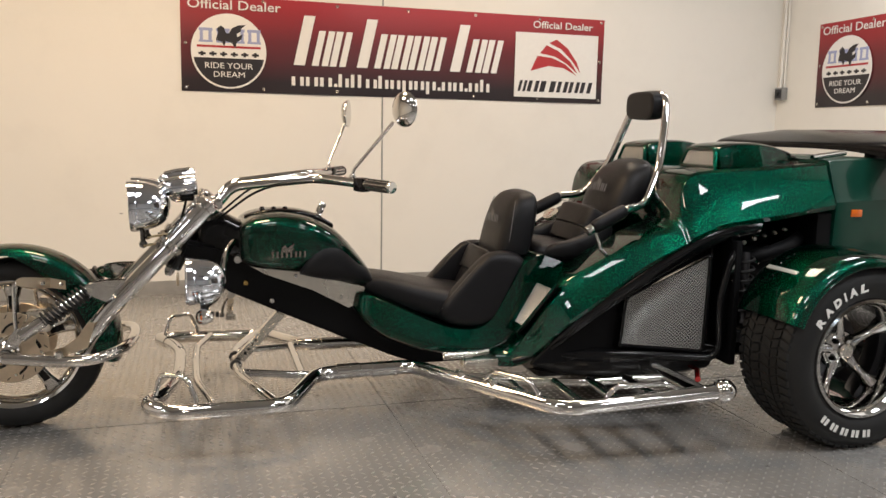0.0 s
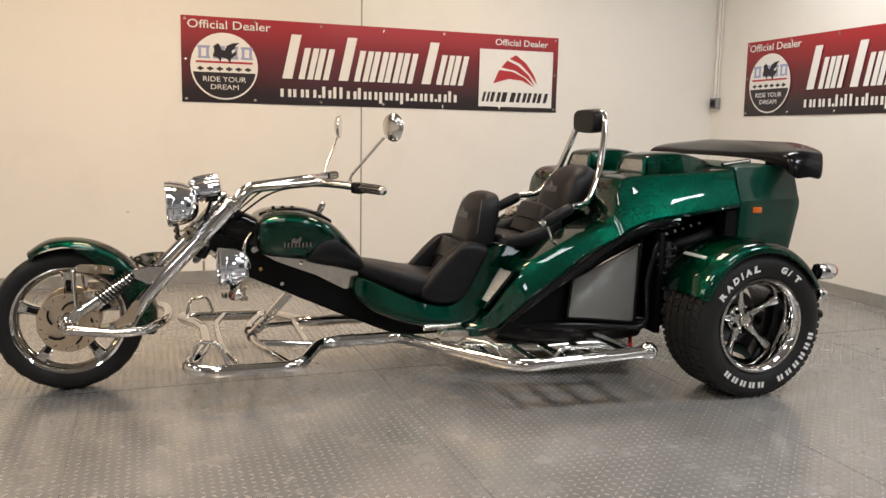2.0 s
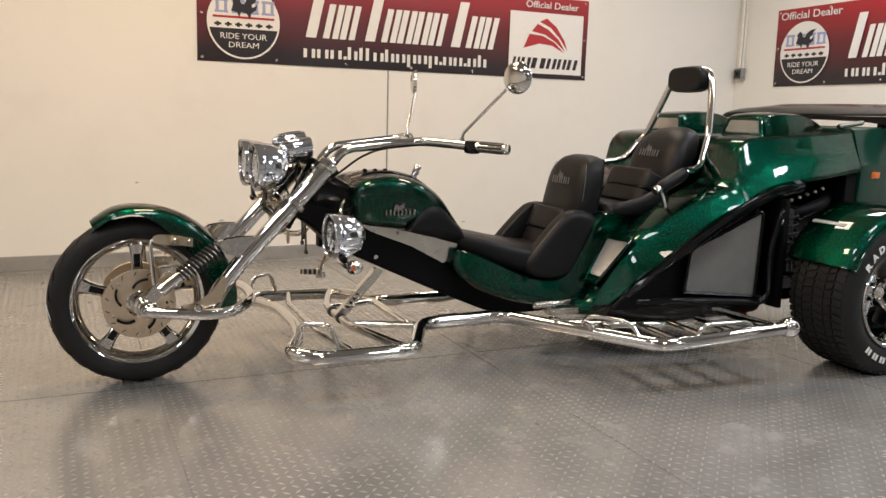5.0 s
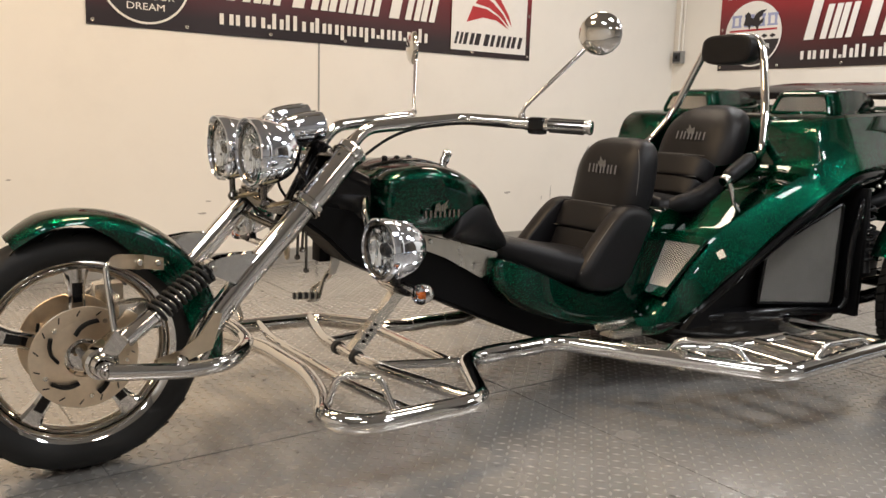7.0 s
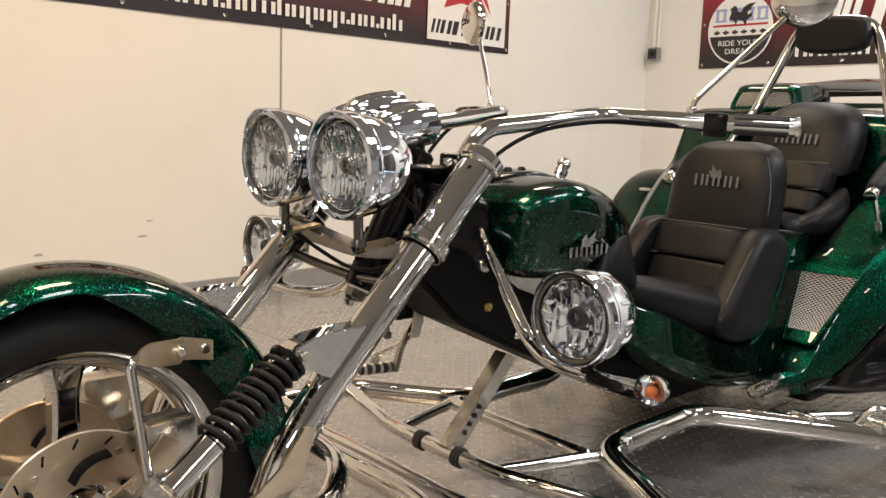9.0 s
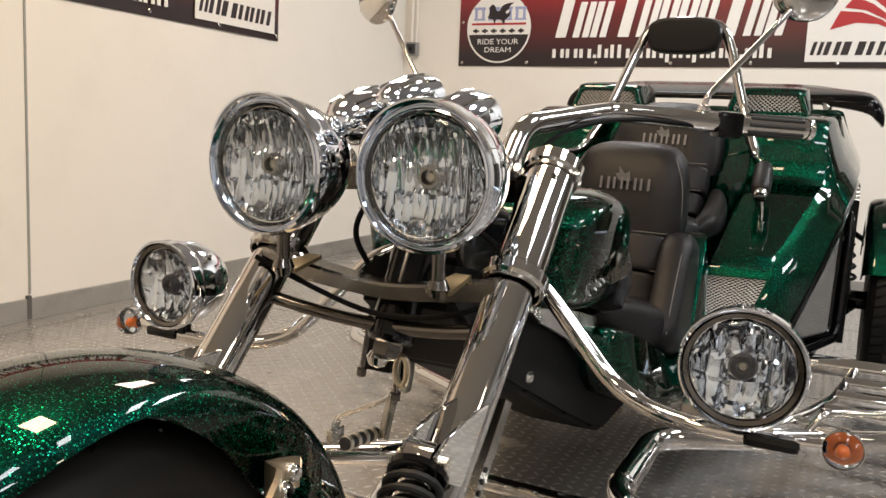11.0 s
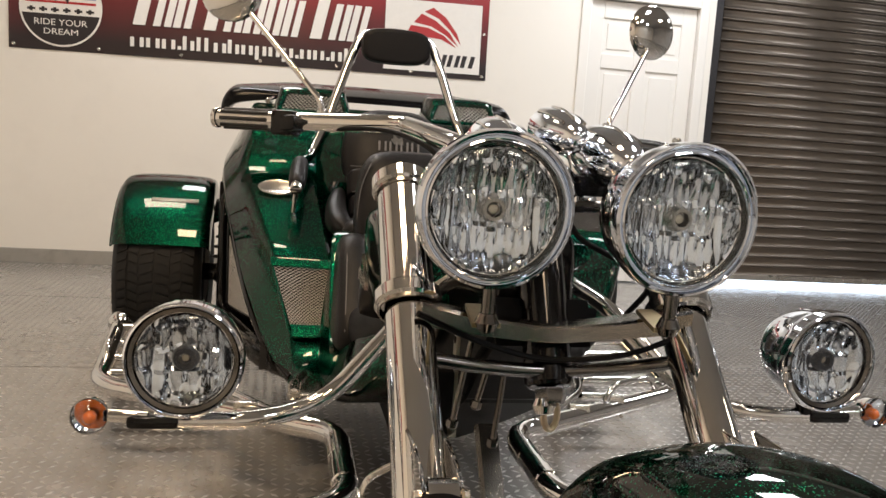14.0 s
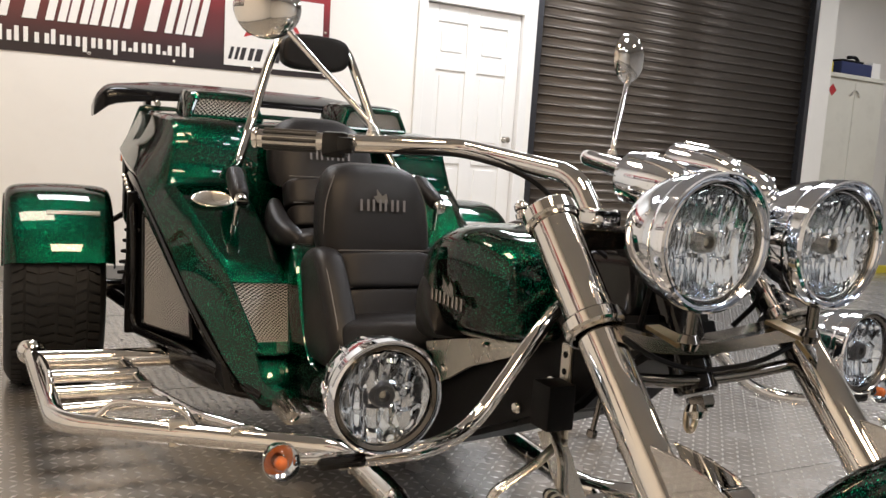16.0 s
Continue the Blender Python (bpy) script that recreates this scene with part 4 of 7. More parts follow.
def fork_leg(s):
    """One leg of the wide fork, with its lower leading link and spring unit."""
    y = 0.010 + s * 0.194
    top, clamp, low = V(0.695, y, 0.848), V(0.556, y, 0.697), V(0.340, y, 0.470)
    leg = part("fork_leg", tube([clamp + (top - clamp) * 0.02, low, (0.265, y * 1.02, 0.375), (0.238, y * 1.03, 0.318)], 0.0325, 0.075, 24), CHROME, trike, "polished chrome fork leg")
    part("upper_tube", tube([clamp, top], 0.0365, 0, 28), CHROME, leg)
    ax = (top - clamp).normalized()
    for p, r, h in ((top, 0.044, 0.026), (clamp + ax * 0.01, 0.046, 0.024)):
        part("clamp_ring", lathe([(r - 0.004, -h / 2), (r, -h / 2 + 0.004), (r, h / 2 - 0.004), (r - 0.004, h / 2), (0.0, h / 2)], p, ax, 28), CHROME, leg)
        part("clamp_band", lathe([(r - 0.007, -h / 2 - 0.005), (r - 0.004, -h / 2 - 0.005), (r - 0.004, -h / 2)], p, ax, 28), DSATIN, leg)
    part("top_cap", lathe([(0, 0.010), (0.022, 0.009), (0.03, 0.004), (0.03, 0)], top + ax * 0.013, ax, 24), CHROME, leg)
    # gusset plates at the foot of the leg
    part("gusset_plate", slab([(0.295, 0.435), (0.268, 0.345), (0.175, 0.312), (0.120, 0.318), (0.120, 0.335), (0.19, 0.352), (0.235, 0.385), (0.275, 0.44)], 0.005, Matrix.Translation((0, s * 0.234 + 0.0025, 0)) @ Matrix(((1, 0, 0, 0), (0, 0, -1, 0), (0, 1, 0, 0), (0, 0, 0, 1)))), ZINC, leg, smooth=False)
    part("pivot_bolt", lathe([(0, 0.02), (0.010, 0.02), (0.015, 0.014), (0.015, 0)], (0.178, s * 0.262, 0.333), (0, s, 0), 16), CHROME, leg)
    part("axle_nut", lathe([(0, 0.026), (0.007, 0.026), (0.009, 0.020), (0.010, 0.014), (0.014, 0.013), (0.016, 0.009), (0.016, 0.002), (0.021, 0.0), (0.021, -0.012)], (0.0, s * 0.256, 0.330), (0, s, 0), 28), CHROME, leg)
    part("axle_stub", rod((-0.008, s * 0.07, 0.322), (-0.004, s * 0.252, 0.329), 0.016), CHROME, leg)
    # brake caliper and carrier
    part("caliper_plate", slab([(-0.02, 0.30), (0.03, 0.30), (0.085, 0.35), (0.10, 0.44), (0.075, 0.455), (0.03, 0.40), (-0.02, 0.37)], 0.006, Matrix.Translation((0, s * 0.165 + 0.003, 0)) @ Matrix(((1, 0, 0, 0), (0, 0, -1, 0), (0, 1, 0, 0), (0, 0, 0, 1)))), ZINC, leg, smooth=False)
    part("brake_caliper", box(0.055, s * 0.13 - 0.03, 0.39, 0.135, s * 0.13 + 0.03, 0.47, 0.012), SATIN, leg)
    part("axle_block", lathe([(0, 0.032), (0.024, 0.032), (0.030, 0.026), (0.033, 0.010), (0.040, 0.004), (0.040, -0.030), (0.0, -0.030)], (0.002, s * 0.205, 0.335), (0, s, 0), 28), CHROME, leg)
    part("axle_link", slab([(-0.020, 0.345), (0.012, 0.325), (0.075, 0.405), (0.060, 0.425), (0.030, 0.420)], 0.012, Matrix.Translation((0, s * 0.222 + 0.006, 0)) @ Matrix(((1, 0, 0, 0), (0, 0, -1, 0), (0, 1, 0, 0), (0, 0, 0, 1))), 0.002), CHROME, leg)
    # spring unit
    a, bb = V(0.050, s * 0.232, 0.395), V(0.280, s * 0.200, 0.553)
    d = bb - a
    su = part("spring_unit", rod(a, a + d * 0.33, 0.0225, 24), CHROME, leg, "black coil spring damper")
    rod_part("damper_rod", a + d * 0.3, bb, 0.019, CHROME, su)
    turns, pts = 10.5, []
    u = axis_pose((0, 0, 0), d)
    for i in range(int(turns * 14) + 1):
        t = i / (turns * 14)
        ang = 2 * math.pi * i / 14
        pts.append(a + d * (0.34 + 0.60 * t) + (u @ V(0.0285 * math.cos(ang), 0.0285 * math.sin(ang), 0)))
    coil(pts, 0.0046, su)
    part("eye", lathe([(0.006, -0.016), (0.020, -0.016), (0.020, 0.016), (0.006, 0.016)], bb, (0, 1, 0), 20, close=True), CHROME, leg)
    for k in (-1, 1):
        part("spring_mount", slab([(0.262, 0.545), (0.268, 0.566), (0.298, 0.578), (0.345, 0.584), (0.405, 0.583), (0.335, 0.506), (0.306, 0.520), (0.274, 0.536)], 0.005, Matrix.Translation((0, bb.y + k * 0.020 + 0.0025, 0)) @ Matrix(((1, 0, 0, 0), (0, 0, -1, 0), (0, 1, 0, 0), (0, 0, 0, 1))), 0.0015), CHROME, leg)
    part("eye_bolt", rod(bb - V(0, 0.030, 0), bb + V(0, 0.030, 0), 0.008), SATIN, leg)
    part("spring_seat", lathe([(0.010, -0.004), (0.033, -0.004), (0.034, 0.003), (0.010, 0.006)], a + d * 0.93, d, 24, close=True), BLACK, leg)
    return leg


def rod_part(name, a, c, r, material, parent):
    return part(name, rod(a, c, r), material, parent)


def coil(pts, r, parent):
    return part("coil_spring", tube(pts, r, 0, 8), RUBBER, parent)


for s in (-1, 1):
    fork_leg(s)
# swinging link: one bar from axle to axle round the back of the wheel
U = [(0.0, -0.268, 0.330), (0.20, -0.268, 0.305), (0.30, -0.262, 0.308), (0.395, -0.17, 0.325), (0.415, 0, 0.330)]
part("link_bar", tube(U + mir(U)[-2::-1], 0.0205, 0.09, 18), CHROME, trike, "bent chrome leading-link bar behind the wheel")


def lamp(name, c, d, R, depth, label, visor=0.012, columns=11, flute=0.13, gasket=None):
    """Chrome bullet lamp: bucket, rim with a small peak, faceted reflector, bulb and clear lens."""
    c, d = Vector(c), Vector(d).normalized()
    back = -d
    gasket = gasket or MATT
    kb = 1.0 if columns > 8 else 1.35
    prof = []
    for k in range(13):
        t = k / 12
        prof.append((R * 0.97 * math.cos(t * math.pi / 2) ** 0.62 if k < 12 else 0, 0.012 + (depth - 0.012) * math.sin(t * math.pi / 2) ** 1.15))
    L = part(name, lathe([(R * 0.985, 0.0)] + prof, c, back, 48), BRIGHT, trike, label)
    inner = [(R * 0.835, 0.006), (R * 0.838, -0.007), (R * 0.862, -0.011), (R * 0.885, -0.010), (R * 0.90, -0.005)] if columns > 8 else [(R * 0.895, 0.006), (R * 0.90, -0.005)]
    rim = lathe(inner + [(R * 0.915, -0.006), (R * 0.94, -0.014), (R * 0.975, -0.012), (R, -0.002), (R * 1.0, 0.010), (R * 0.97, 0.016)], c, back, 56)
    part("rim", rim, BRIGHT, L)
    m = axis_pose(c, d)
    # peak over the lens
    b = bmesh.new()
    n = 24
    rows = []
    for i in range(n + 1):
        a = math.pi * (0.08 + 0.84 * i / n)
        x, y = math.cos(a), math.sin(a)
        k = math.sin(math.pi * i / n) ** 0.8
        rows.append([b.verts.new(m @ V(R * 1.002 * x, R * 1.002 * y, -0.004)), b.verts.new(m @ V(R * 1.004 * x, R * 1.004 * y, 0.008 + visor * k))])
    for p, q in zip(rows, rows[1:]):
        b.faces.new((p[0], p[1], q[1], q[0]))
    thicken(b, 0.0025)
    part("peak", b, BRIGHT, L)
    # reflector: a bright bowl pressed into upright flutes in stepped rows
    b = bmesh.new()
    rr = R * 0.812
    rnd = random.Random(columns)
    tilt = [[(rnd.uniform(-1, 1), rnd.uniform(-1, 1)) for k in range(9)] for i in range(columns)]
    pitch = rr * 2 / columns
    nx, ny = 6, 28
    for i in range(columns):
        prev = None
        for j in range(nx + 1):
            u = j / nx
            x = max(-rr * 0.9995, min(rr * 0.9995, -rr + (i + u) * pitch))
            half = math.sqrt(rr * rr - x * x)
            col = []
            for k in range(ny + 1):
                y = half * (2 * k / ny - 1)
                row = y / (rr * 0.5) + 0.5 + (0.14 if i % 3 == 1 else 0.0)
                fr = row - math.floor(row)
                q = (x * x + y * y) / (rr * rr)
                edge = min(1.0, (1 - q) * 6)
                col.append(b.verts.new(m @ V(x, y, -R * 0.19 * (1 - q) + edge * (flute * pitch * math.sin(math.pi * u) + min(1.0, 7 * u * (1 - u)) * 0.006 * (fr - 0.5) * (0.6 + tilt[i][int(row) + 3][0]) + min(1.0, 7 * u * (1 - u)) * 0.16 * pitch * (u - 0.5) * tilt[i][int(row) + 3][1]))))
            if prev:
                for k in range(ny):
                    b.faces.new((prev[k], prev[k + 1], col[k + 1], col[k]))
            prev = col
    bmesh.ops.remove_doubles(b, verts=b.verts, dist=0.00005)
    ob = part("reflector", b, REFLECTOR, L)
    part("gasket", lathe([(R * 0.810, 0.004), (R * 0.815, -0.002), (R * 0.832, -0.006), (R * (0.840 if columns > 8 else 0.902), -0.008)], c, back, 48), gasket if columns > 8 else GUNM, L)
    part("bulb_holder", lathe([(R * 0.10, -0.006), (R * 0.14 * kb, -0.006), (R * 0.17 * kb, 0.002), (R * 0.18 * kb, 0.016), (R * 0.10, 0.016)], c - d * (R * 0.10), back, 24, close=True), DSATIN if columns > 8 else CARB, L)
    part("bulb_cap", lathe([(0, 0.0), (R * 0.06, 0.001), (R * 0.10, 0.008), (R * 0.10, 0.016)], c - d * (R * 0.10), back, 16), BULB, L)
    lens = lathe([(0, -0.011), (R * 0.3, -0.0105), (R * 0.55, -0.008), (R * 0.75, -0.004), (R * 0.825, 0.002)], c, back, 40)
    ob = part("lens", lens, LENS, L, "clear glass lens")
    ob.visible_shadow = False
    return L


for s in (-1, 1):
    d = V(-1, s * 0.02, -0.02)
    c = V(0.430, 0.008 + s * 0.1195, 0.841)
    h = lamp("headlamp", c, d, 0.0955, 0.125, "round chrome headlamp with a clear lens", 0.012, 15, 0.10, DSATIN)
    part("mount_stem", rod((0.460, s * 0.120, 0.70), (0.458, s * 0.120, 0.76), 0.009), GUNM, h)
    part("mount_ball", lathe([(0, -0.016), (0.011, -0.011), (0.016, 0), (0.011, 0.011), (0, 0.016)], (0.460, s * 0.12, 0.70), (0, 0, 1), 16), GUNM, h)
    fy, fz, iy, iz = (-0.477, 0.617, -0.604, 0.522) if s < 0 else (0.496, 0.600, 0.625, 0.507)
    f = lamp("fog_lamp", (0.628, fy, fz), (-1, s * 0.05, 0.0), 0.081, 0.118, "small round chrome spot lamp", 0.006, 6, 0.12)
    part("lamp_foot", rod((0.672, fy, iz - 0.004), (0.672, fy, fz - 0.065), 0.013), BLACK, f)
    # cast ribs down the back of the bucket
    for k in range(14):
        a = 2 * math.pi * k / 14
        o = [V(0.628 + x, fy + r * math.cos(a), fz + r * math.sin(a)) for x, r in ((0.030, 0.0745), (0.055, 0.0715), (0.085, 0.0585), (0.108, 0.035))]
        part("cast_rib", tube(o, 0.0042, 0.02, 6), BRIGHT, f)
    # indicator on the same bar
    at_i = V(0.667, iy, iz)
    ind = part("indicator", lathe([(0, 0.034), (0.010, 0.033), (0.021, 0.022), (0.025, 0.008), (0.0265, -0.002), (0.025, -0.002)], at_i, (1, 0, 0), 24), CHROME, trike, "small chrome indicator with amber bulb")
    part("indicator_lens", lathe([(0.025, 0), (0.023, 0.012), (0.015, 0.020), (0, 0.023)], at_i, (-1, 0, 0), 24), LENS, ind).visible_shadow = False
    part("indicator_core", lathe([(0.009, -0.008), (0.0095, 0.002), (0.006, 0.007), (0, 0.009)], at_i - V(0, 0, 0.003), (-1, 0, 0), 16), AMBER, ind)
    part("indicator_reflector", lathe([(0.024, 0.0), (0.012, -0.010), (0, -0.012)], at_i - V(0.0005, 0, 0), (-1, 0, 0), 20), REFLECTOR, ind)
    part("indicator_stem", rod((0.670, iy - s * 0.078, iz - 0.003), (0.672, iy - s * 0.018, iz), 0.009), CHROME, ind)
    zb = iz - 0.009
    bar = part("lamp_bar", tube([(0.785, s * 0.10, 0.700), (0.755, s * 0.155, 0.670), (0.722, s * 0.300, zb + 0.014), (0.678, s * 0.39, zb), (0.673, iy - s * 0.085, zb)], 0.0135, 0.055, 14), CHROME, trike, "bent chrome lamp bar")
    part("bar_end_block", box(0.656, iy - s * 0.085 - 0.036, zb - 0.008, 0.684, iy - s * 0.085 + 0.036, zb + 0.011, 0.008), BLACK, bar)

# three bullet instruments over the yokes
gz = part("instrument_bracket", box(0.59, -0.085, 0.855, 0.645, 0.085, 0.885, 0.010), BLACK, trike, "black bracket with three chrome bullet instruments")
for y, z, r, x0 in ((-0.076, 0.918, 0.042, 0.655), (0.004, 0.948, 0.031, 0.650), (0.084, 0.918, 0.042, 0.655)):
    prof = [(0, 0.0), (r * 0.86, 0.0), (r * 0.98, 0.004), (r, 0.012), (r, 0.05), (r * 0.93, 0.085), (r * 0.72, 0.115), (r * 0.40, 0.133), (0, 0.140)]
    q = part("instrument", lathe(prof, (x0, y, z), (-1, 0, -0.12), 36), BRIGHT, gz, "chrome bullet instrument")
    for k in range(3):
        a = radians(50 + 40 * k)
        part("ridge", tube([V(x0 - 0.02, y + r * 1.0 * math.cos(a), z - 0.002 + r * math.sin(a)), V(x0 - 0.075, y + r * 0.97 * math.cos(a), z - 0.008 + r * 0.97 * math.sin(a)), V(x0 - 0.115, y + r * 0.75 * math.cos(a), z - 0.012 + r * 0.72 * math.sin(a))],
                           0.0026, 0.02, 8), CHROME, q)
part("lower_bullet", lathe([(0, 0), (0.026, 0), (0.028, 0.01), (0.026, 0.04), (0.014, 0.058), (0, 0.062)], (0.615, 0, 0.875), (-1, 0, -0.2), 24), CHROME, gz)
for k, (ya, yb) in enumerate(((-0.02, -0.16), (0.05, 0.09))):
    part("cable", tube([(0.62, ya, 0.87), (0.60, ya * 1.3, 0.80), (0.585, yb, 0.74), (0.62, yb * 0.8, 0.68)], 0.0045, 0.05, 8), MATT, gz, "black cable")

# yokes between the legs: flat plates with a hollowed front edge, square to the fork tubes


def yoke(name, x, z, dip, width, label):
    front, rear = [], []
    for i in range(17):
        y = -0.205 + 0.415 * i / 16
        u = (y - 0.0025) / 0.2075
        w = width * (0.55 + 0.45 * abs(u) ** 1.5)
        front.append((-dip * (1 - u * u) * 0.35 - w * 0.5 + dip * 0.5 * (1 - abs(u)) ** 0.5, y))
        rear.append((front[-1][0] + w, y))
    ax = V(0.677, 0, 0.736)
    m = Matrix((V(0.736, 0, -0.677), V(0, 1, 0), ax)).transposed().to_4x4()
    m.translation = V(x, 0, z)
    yk = part(name, slab([(q, y) for q, y in front] + [(q, y) for q, y in reversed(rear)], 0.013, m, 0.0025), GUNM, trike, label)
    for s in (-1, 1):
        part("pinch_bolt", lathe([(0, 0.010), (0.006, 0.010), (0.009, 0.005), (0.009, 0)], m @ V(-width * 0.5, 0.0025 + s * 0.15, 0.0065), m.to_3x3() @ V(-1, 0, 0), 12), CHROME, yk)
    return yk


yoke("upper_yoke", 0.668, 0.815, 0.02, 0.075, "satin steel upper fork yoke plate")
sec = []
for i in range(17):
    y = -0.178 + 0.372 * i / 16
    u = (y - 0.008) / 0.186
    h = 0.011 + 0.005 * u * u
    x, z = 0.556 - 0.030 * u * u, 0.668 + 0.030 * abs(u) ** 1.6
    sec.append([V(x - 0.018, y, z - h), V(x - 0.020, y, z + h * 0.7), V(x - 0.015, y, z + h), V(x + 0.022, y, z + h), V(x + 0.022, y, z - h)])
yk = part("lower_yoke", loft(sec, True, 1, 2), DSATIN, trike, "satin steel lower fork yoke bar that dips in the middle")
sharp(yk.data, 30)
for s in (-1, 1):
    part("lamp_bracket", slab([(0, -0.018), (0.075, -0.012), (0.075, 0.012), (0, 0.018)], 0.006, Matrix.Translation((0.462, s * 0.120, 0.692)) @ pose(0, 0, 0, 0, -8, 0)), BRASS_D, yk, "brassy steel lamp bracket")
pts = [(0.520, -0.175, 0.640), (0.540, -0.09, 0.622), (0.548, 0.01, 0.614), (0.540, 0.11, 0.622), (0.520, 0.195, 0.640)]
part("yoke_brace", tube(pts, 0.010, 0.08, 14), GUNM, trike, "thin dark steel brace under the yoke")
part("steering_head", rod((0.555, 0, 0.59), (0.70, 0, 0.86), 0.034, 24), BLACK, trike, "black steering head tube")
part("steering_head_nut", lathe([(0, 0.02), (0.018, 0.02), (0.022, 0.012), (0.022, 0)], (0.55, 0, 0.588), (-0.4, 0, -0.8), 6), GUNM, trike)
part("guide_ring", tube([(0.575, -0.012 + 0.010 * math.cos(a), 0.545 + 0.022 * math.sin(a)) for a in [2 * math.pi * k / 20 for k in range(21)]], 0.005, 0, 8), ZINC, trike, "small zinc cable guide ring")
for y0, z0, y1, z1 in ((0.05, 0.64, 0.075, 0.53), (0.09, 0.63, 0.11, 0.50), (0.035, 0.60, 0.045, 0.47)):
    part("bolt_stud", rod((0.66, y0, z0), (0.665, y1, z1), 0.0045), GUNM, trike)
    part("stud_nut", lathe([(0, 0.008), (0.006, 0.008), (0.009, 0.005), (0.009, -0.005), (0, -0.005)], (0.665, y1, z1), (0, y1 - y0, z1 - z0), 6), GUNM, trike)
part("yoke_ball", lathe([(0, 0), (0.012, 0.004), (0.017, 0.014), (0.012, 0.025), (0, 0.029)], (0.545, 0.01, 0.582), (-0.25, 0, -1), 20), CHROME, trike)
part("loom", tube([(0.52, -0.20, 0.69), (0.52, -0.10, 0.645), (0.54, 0.02, 0.63), (0.53, 0.12, 0.66), (0.50, 0.20, 0.70)], 0.0042, 0.05, 8), MATT, trike, "black wiring loom along the yoke")

# handlebar
for s in (-1, 1):
    a, e = (V(1.248, -0.366, 0.938), V(1.319, -0.490, 0.934)) if s < 0 else (V(1.240, 0.392, 0.941), V(1.306, 0.517, 0.940))
    pts = [(0.722, s * 0.094, 0.835), (0.785, s * 0.097, 0.912), (1.105, s * 0.150, 0.948), tuple(a + (a - e) * 0.15), tuple(a)]
    hb = part("handlebar", tube(pts, 0.0185, 0.042, 18), CHROME, trike, "chrome swept-back handlebar half")
    part("riser_clamp", box(0.695, s * 0.092 - 0.028, 0.828, 0.748, s * 0.092 + 0.028, 0.862, 0.008), CHROME, hb)
    g = part("hand_grip", rod(a, e, 0.0185, 24), CHROME, hb, "chrome grip with black rubber bands")
    d = (e - a).normalized()
    u = axis_pose((0, 0, 0), d)
    for k in range(8):
        o = u @ V(0.0185 * math.cos(math.pi * k / 4), 0.0185 * math.sin(math.pi * k / 4), 0)
        part("grip_band", tube([a + o + d * 0.018, e + o - d * 0.016], 0.0040, 0, 8), GRIP, g)
    part("grip_end", lathe([(0.021, -0.004), (0.022, 0), (0.020, 0.006), (0, 0.008)], e, d, 20), CHROME, g)
    part("switch_block", moved(box(-0.022, -0.030, -0.026, 0.026, 0.022, 0.026, 0.010), Matrix.Translation(a - d * 0.02) @ axis_pose((0, 0, 0), d)), BLACK, hb)
    part("lever_mount", moved(box(-0.01, -0.02, -0.016, 0.05, 0.012, 0.016, 0.006), Matrix.Translation(a - d * 0.045) @ axis_pose((0, 0, 0), d)), BLACK, hb)
    part("bar_cable", tube([(1.20, s * 0.30, 0.93), (1.05, s * 0.19, 0.938), (0.88, s * 0.12, 0.905), (0.75, s * 0.08, 0.80), (0.70, s * 0.05, 0.76)], 0.0045, 0.08, 8), MATT, hb)
    # mirror
    mt = V(1.372, -0.455, 1.209) if s < 0 else V(1.328, 0.500, 1.203)
    foot = mt + (V(-0.036, 0.022, -0.046) if s < 0 else V(-0.014, -0.038, -0.040))
    mr = part("mirror", tube([(1.212, s * 0.305, 0.955), (1.213, s * 0.308, 0.985), tuple(V(1.213, s * 0.308, 0.985).lerp(foot, 0.75)), tuple(foot)], 0.0062, 0.02, 10), CHROME, hb, "oval chrome mirror on a thin stem")
    m = axis_pose(mt, (-0.92, -0.39, 0.0) if s < 0 else (-0.94, 0.34, 0.0))
    b = bmesh.new()
    prof = [(1.0, -0.004), (1.0, 0.002), (0.93, 0.010), (0.75, 0.018), (0.45, 0.024), (0.0, 0.027)]
    seg = 32
    rings = [[b.verts.new(m @ V(0.068 * r * math.cos(2 * math.pi * i / seg), 0.063 * r * math.sin(2 * math.pi * i / seg), h)) for i in range(seg)] for r, h in prof[:-1]]
    tip = b.verts.new(m @ V(0, 0, prof[-1][1]))
    for p, q in zip(rings, rings[1:]):
        for i in range(seg):
            b.faces.new((p[i], p[(i + 1) % seg], q[(i + 1) % seg], q[i]))
    for i in range(seg):
        b.faces.new((rings[-1][i], rings[-1][(i + 1) % seg], tip))
    b.faces.new(list(reversed(rings[0])))
    part("mirror_shell", b, CHROME, mr)
    part("mirror_joint", lathe([(0, -0.012), (0.010, -0.008), (0.012, 0), (0.010, 0.008), (0, 0.012)], (1.212, s * 0.305, 0.962), (0, 0, 1), 14), CHROME, mr)

# ---------------------------------------------------------------- frame, tank, seats
XZ = Matrix(((1, 0, 0, 0), (0, 0, -1, 0), (0, 1, 0, 0), (0, 0, 0, 1)))


def side_plate(pts, y, th, bevel=0.0):
    """A plate in the x-z plane centred on y."""
    return slab(pts, th, Matrix.Translation((0, y + th / 2, 0)) @ XZ, bevel)


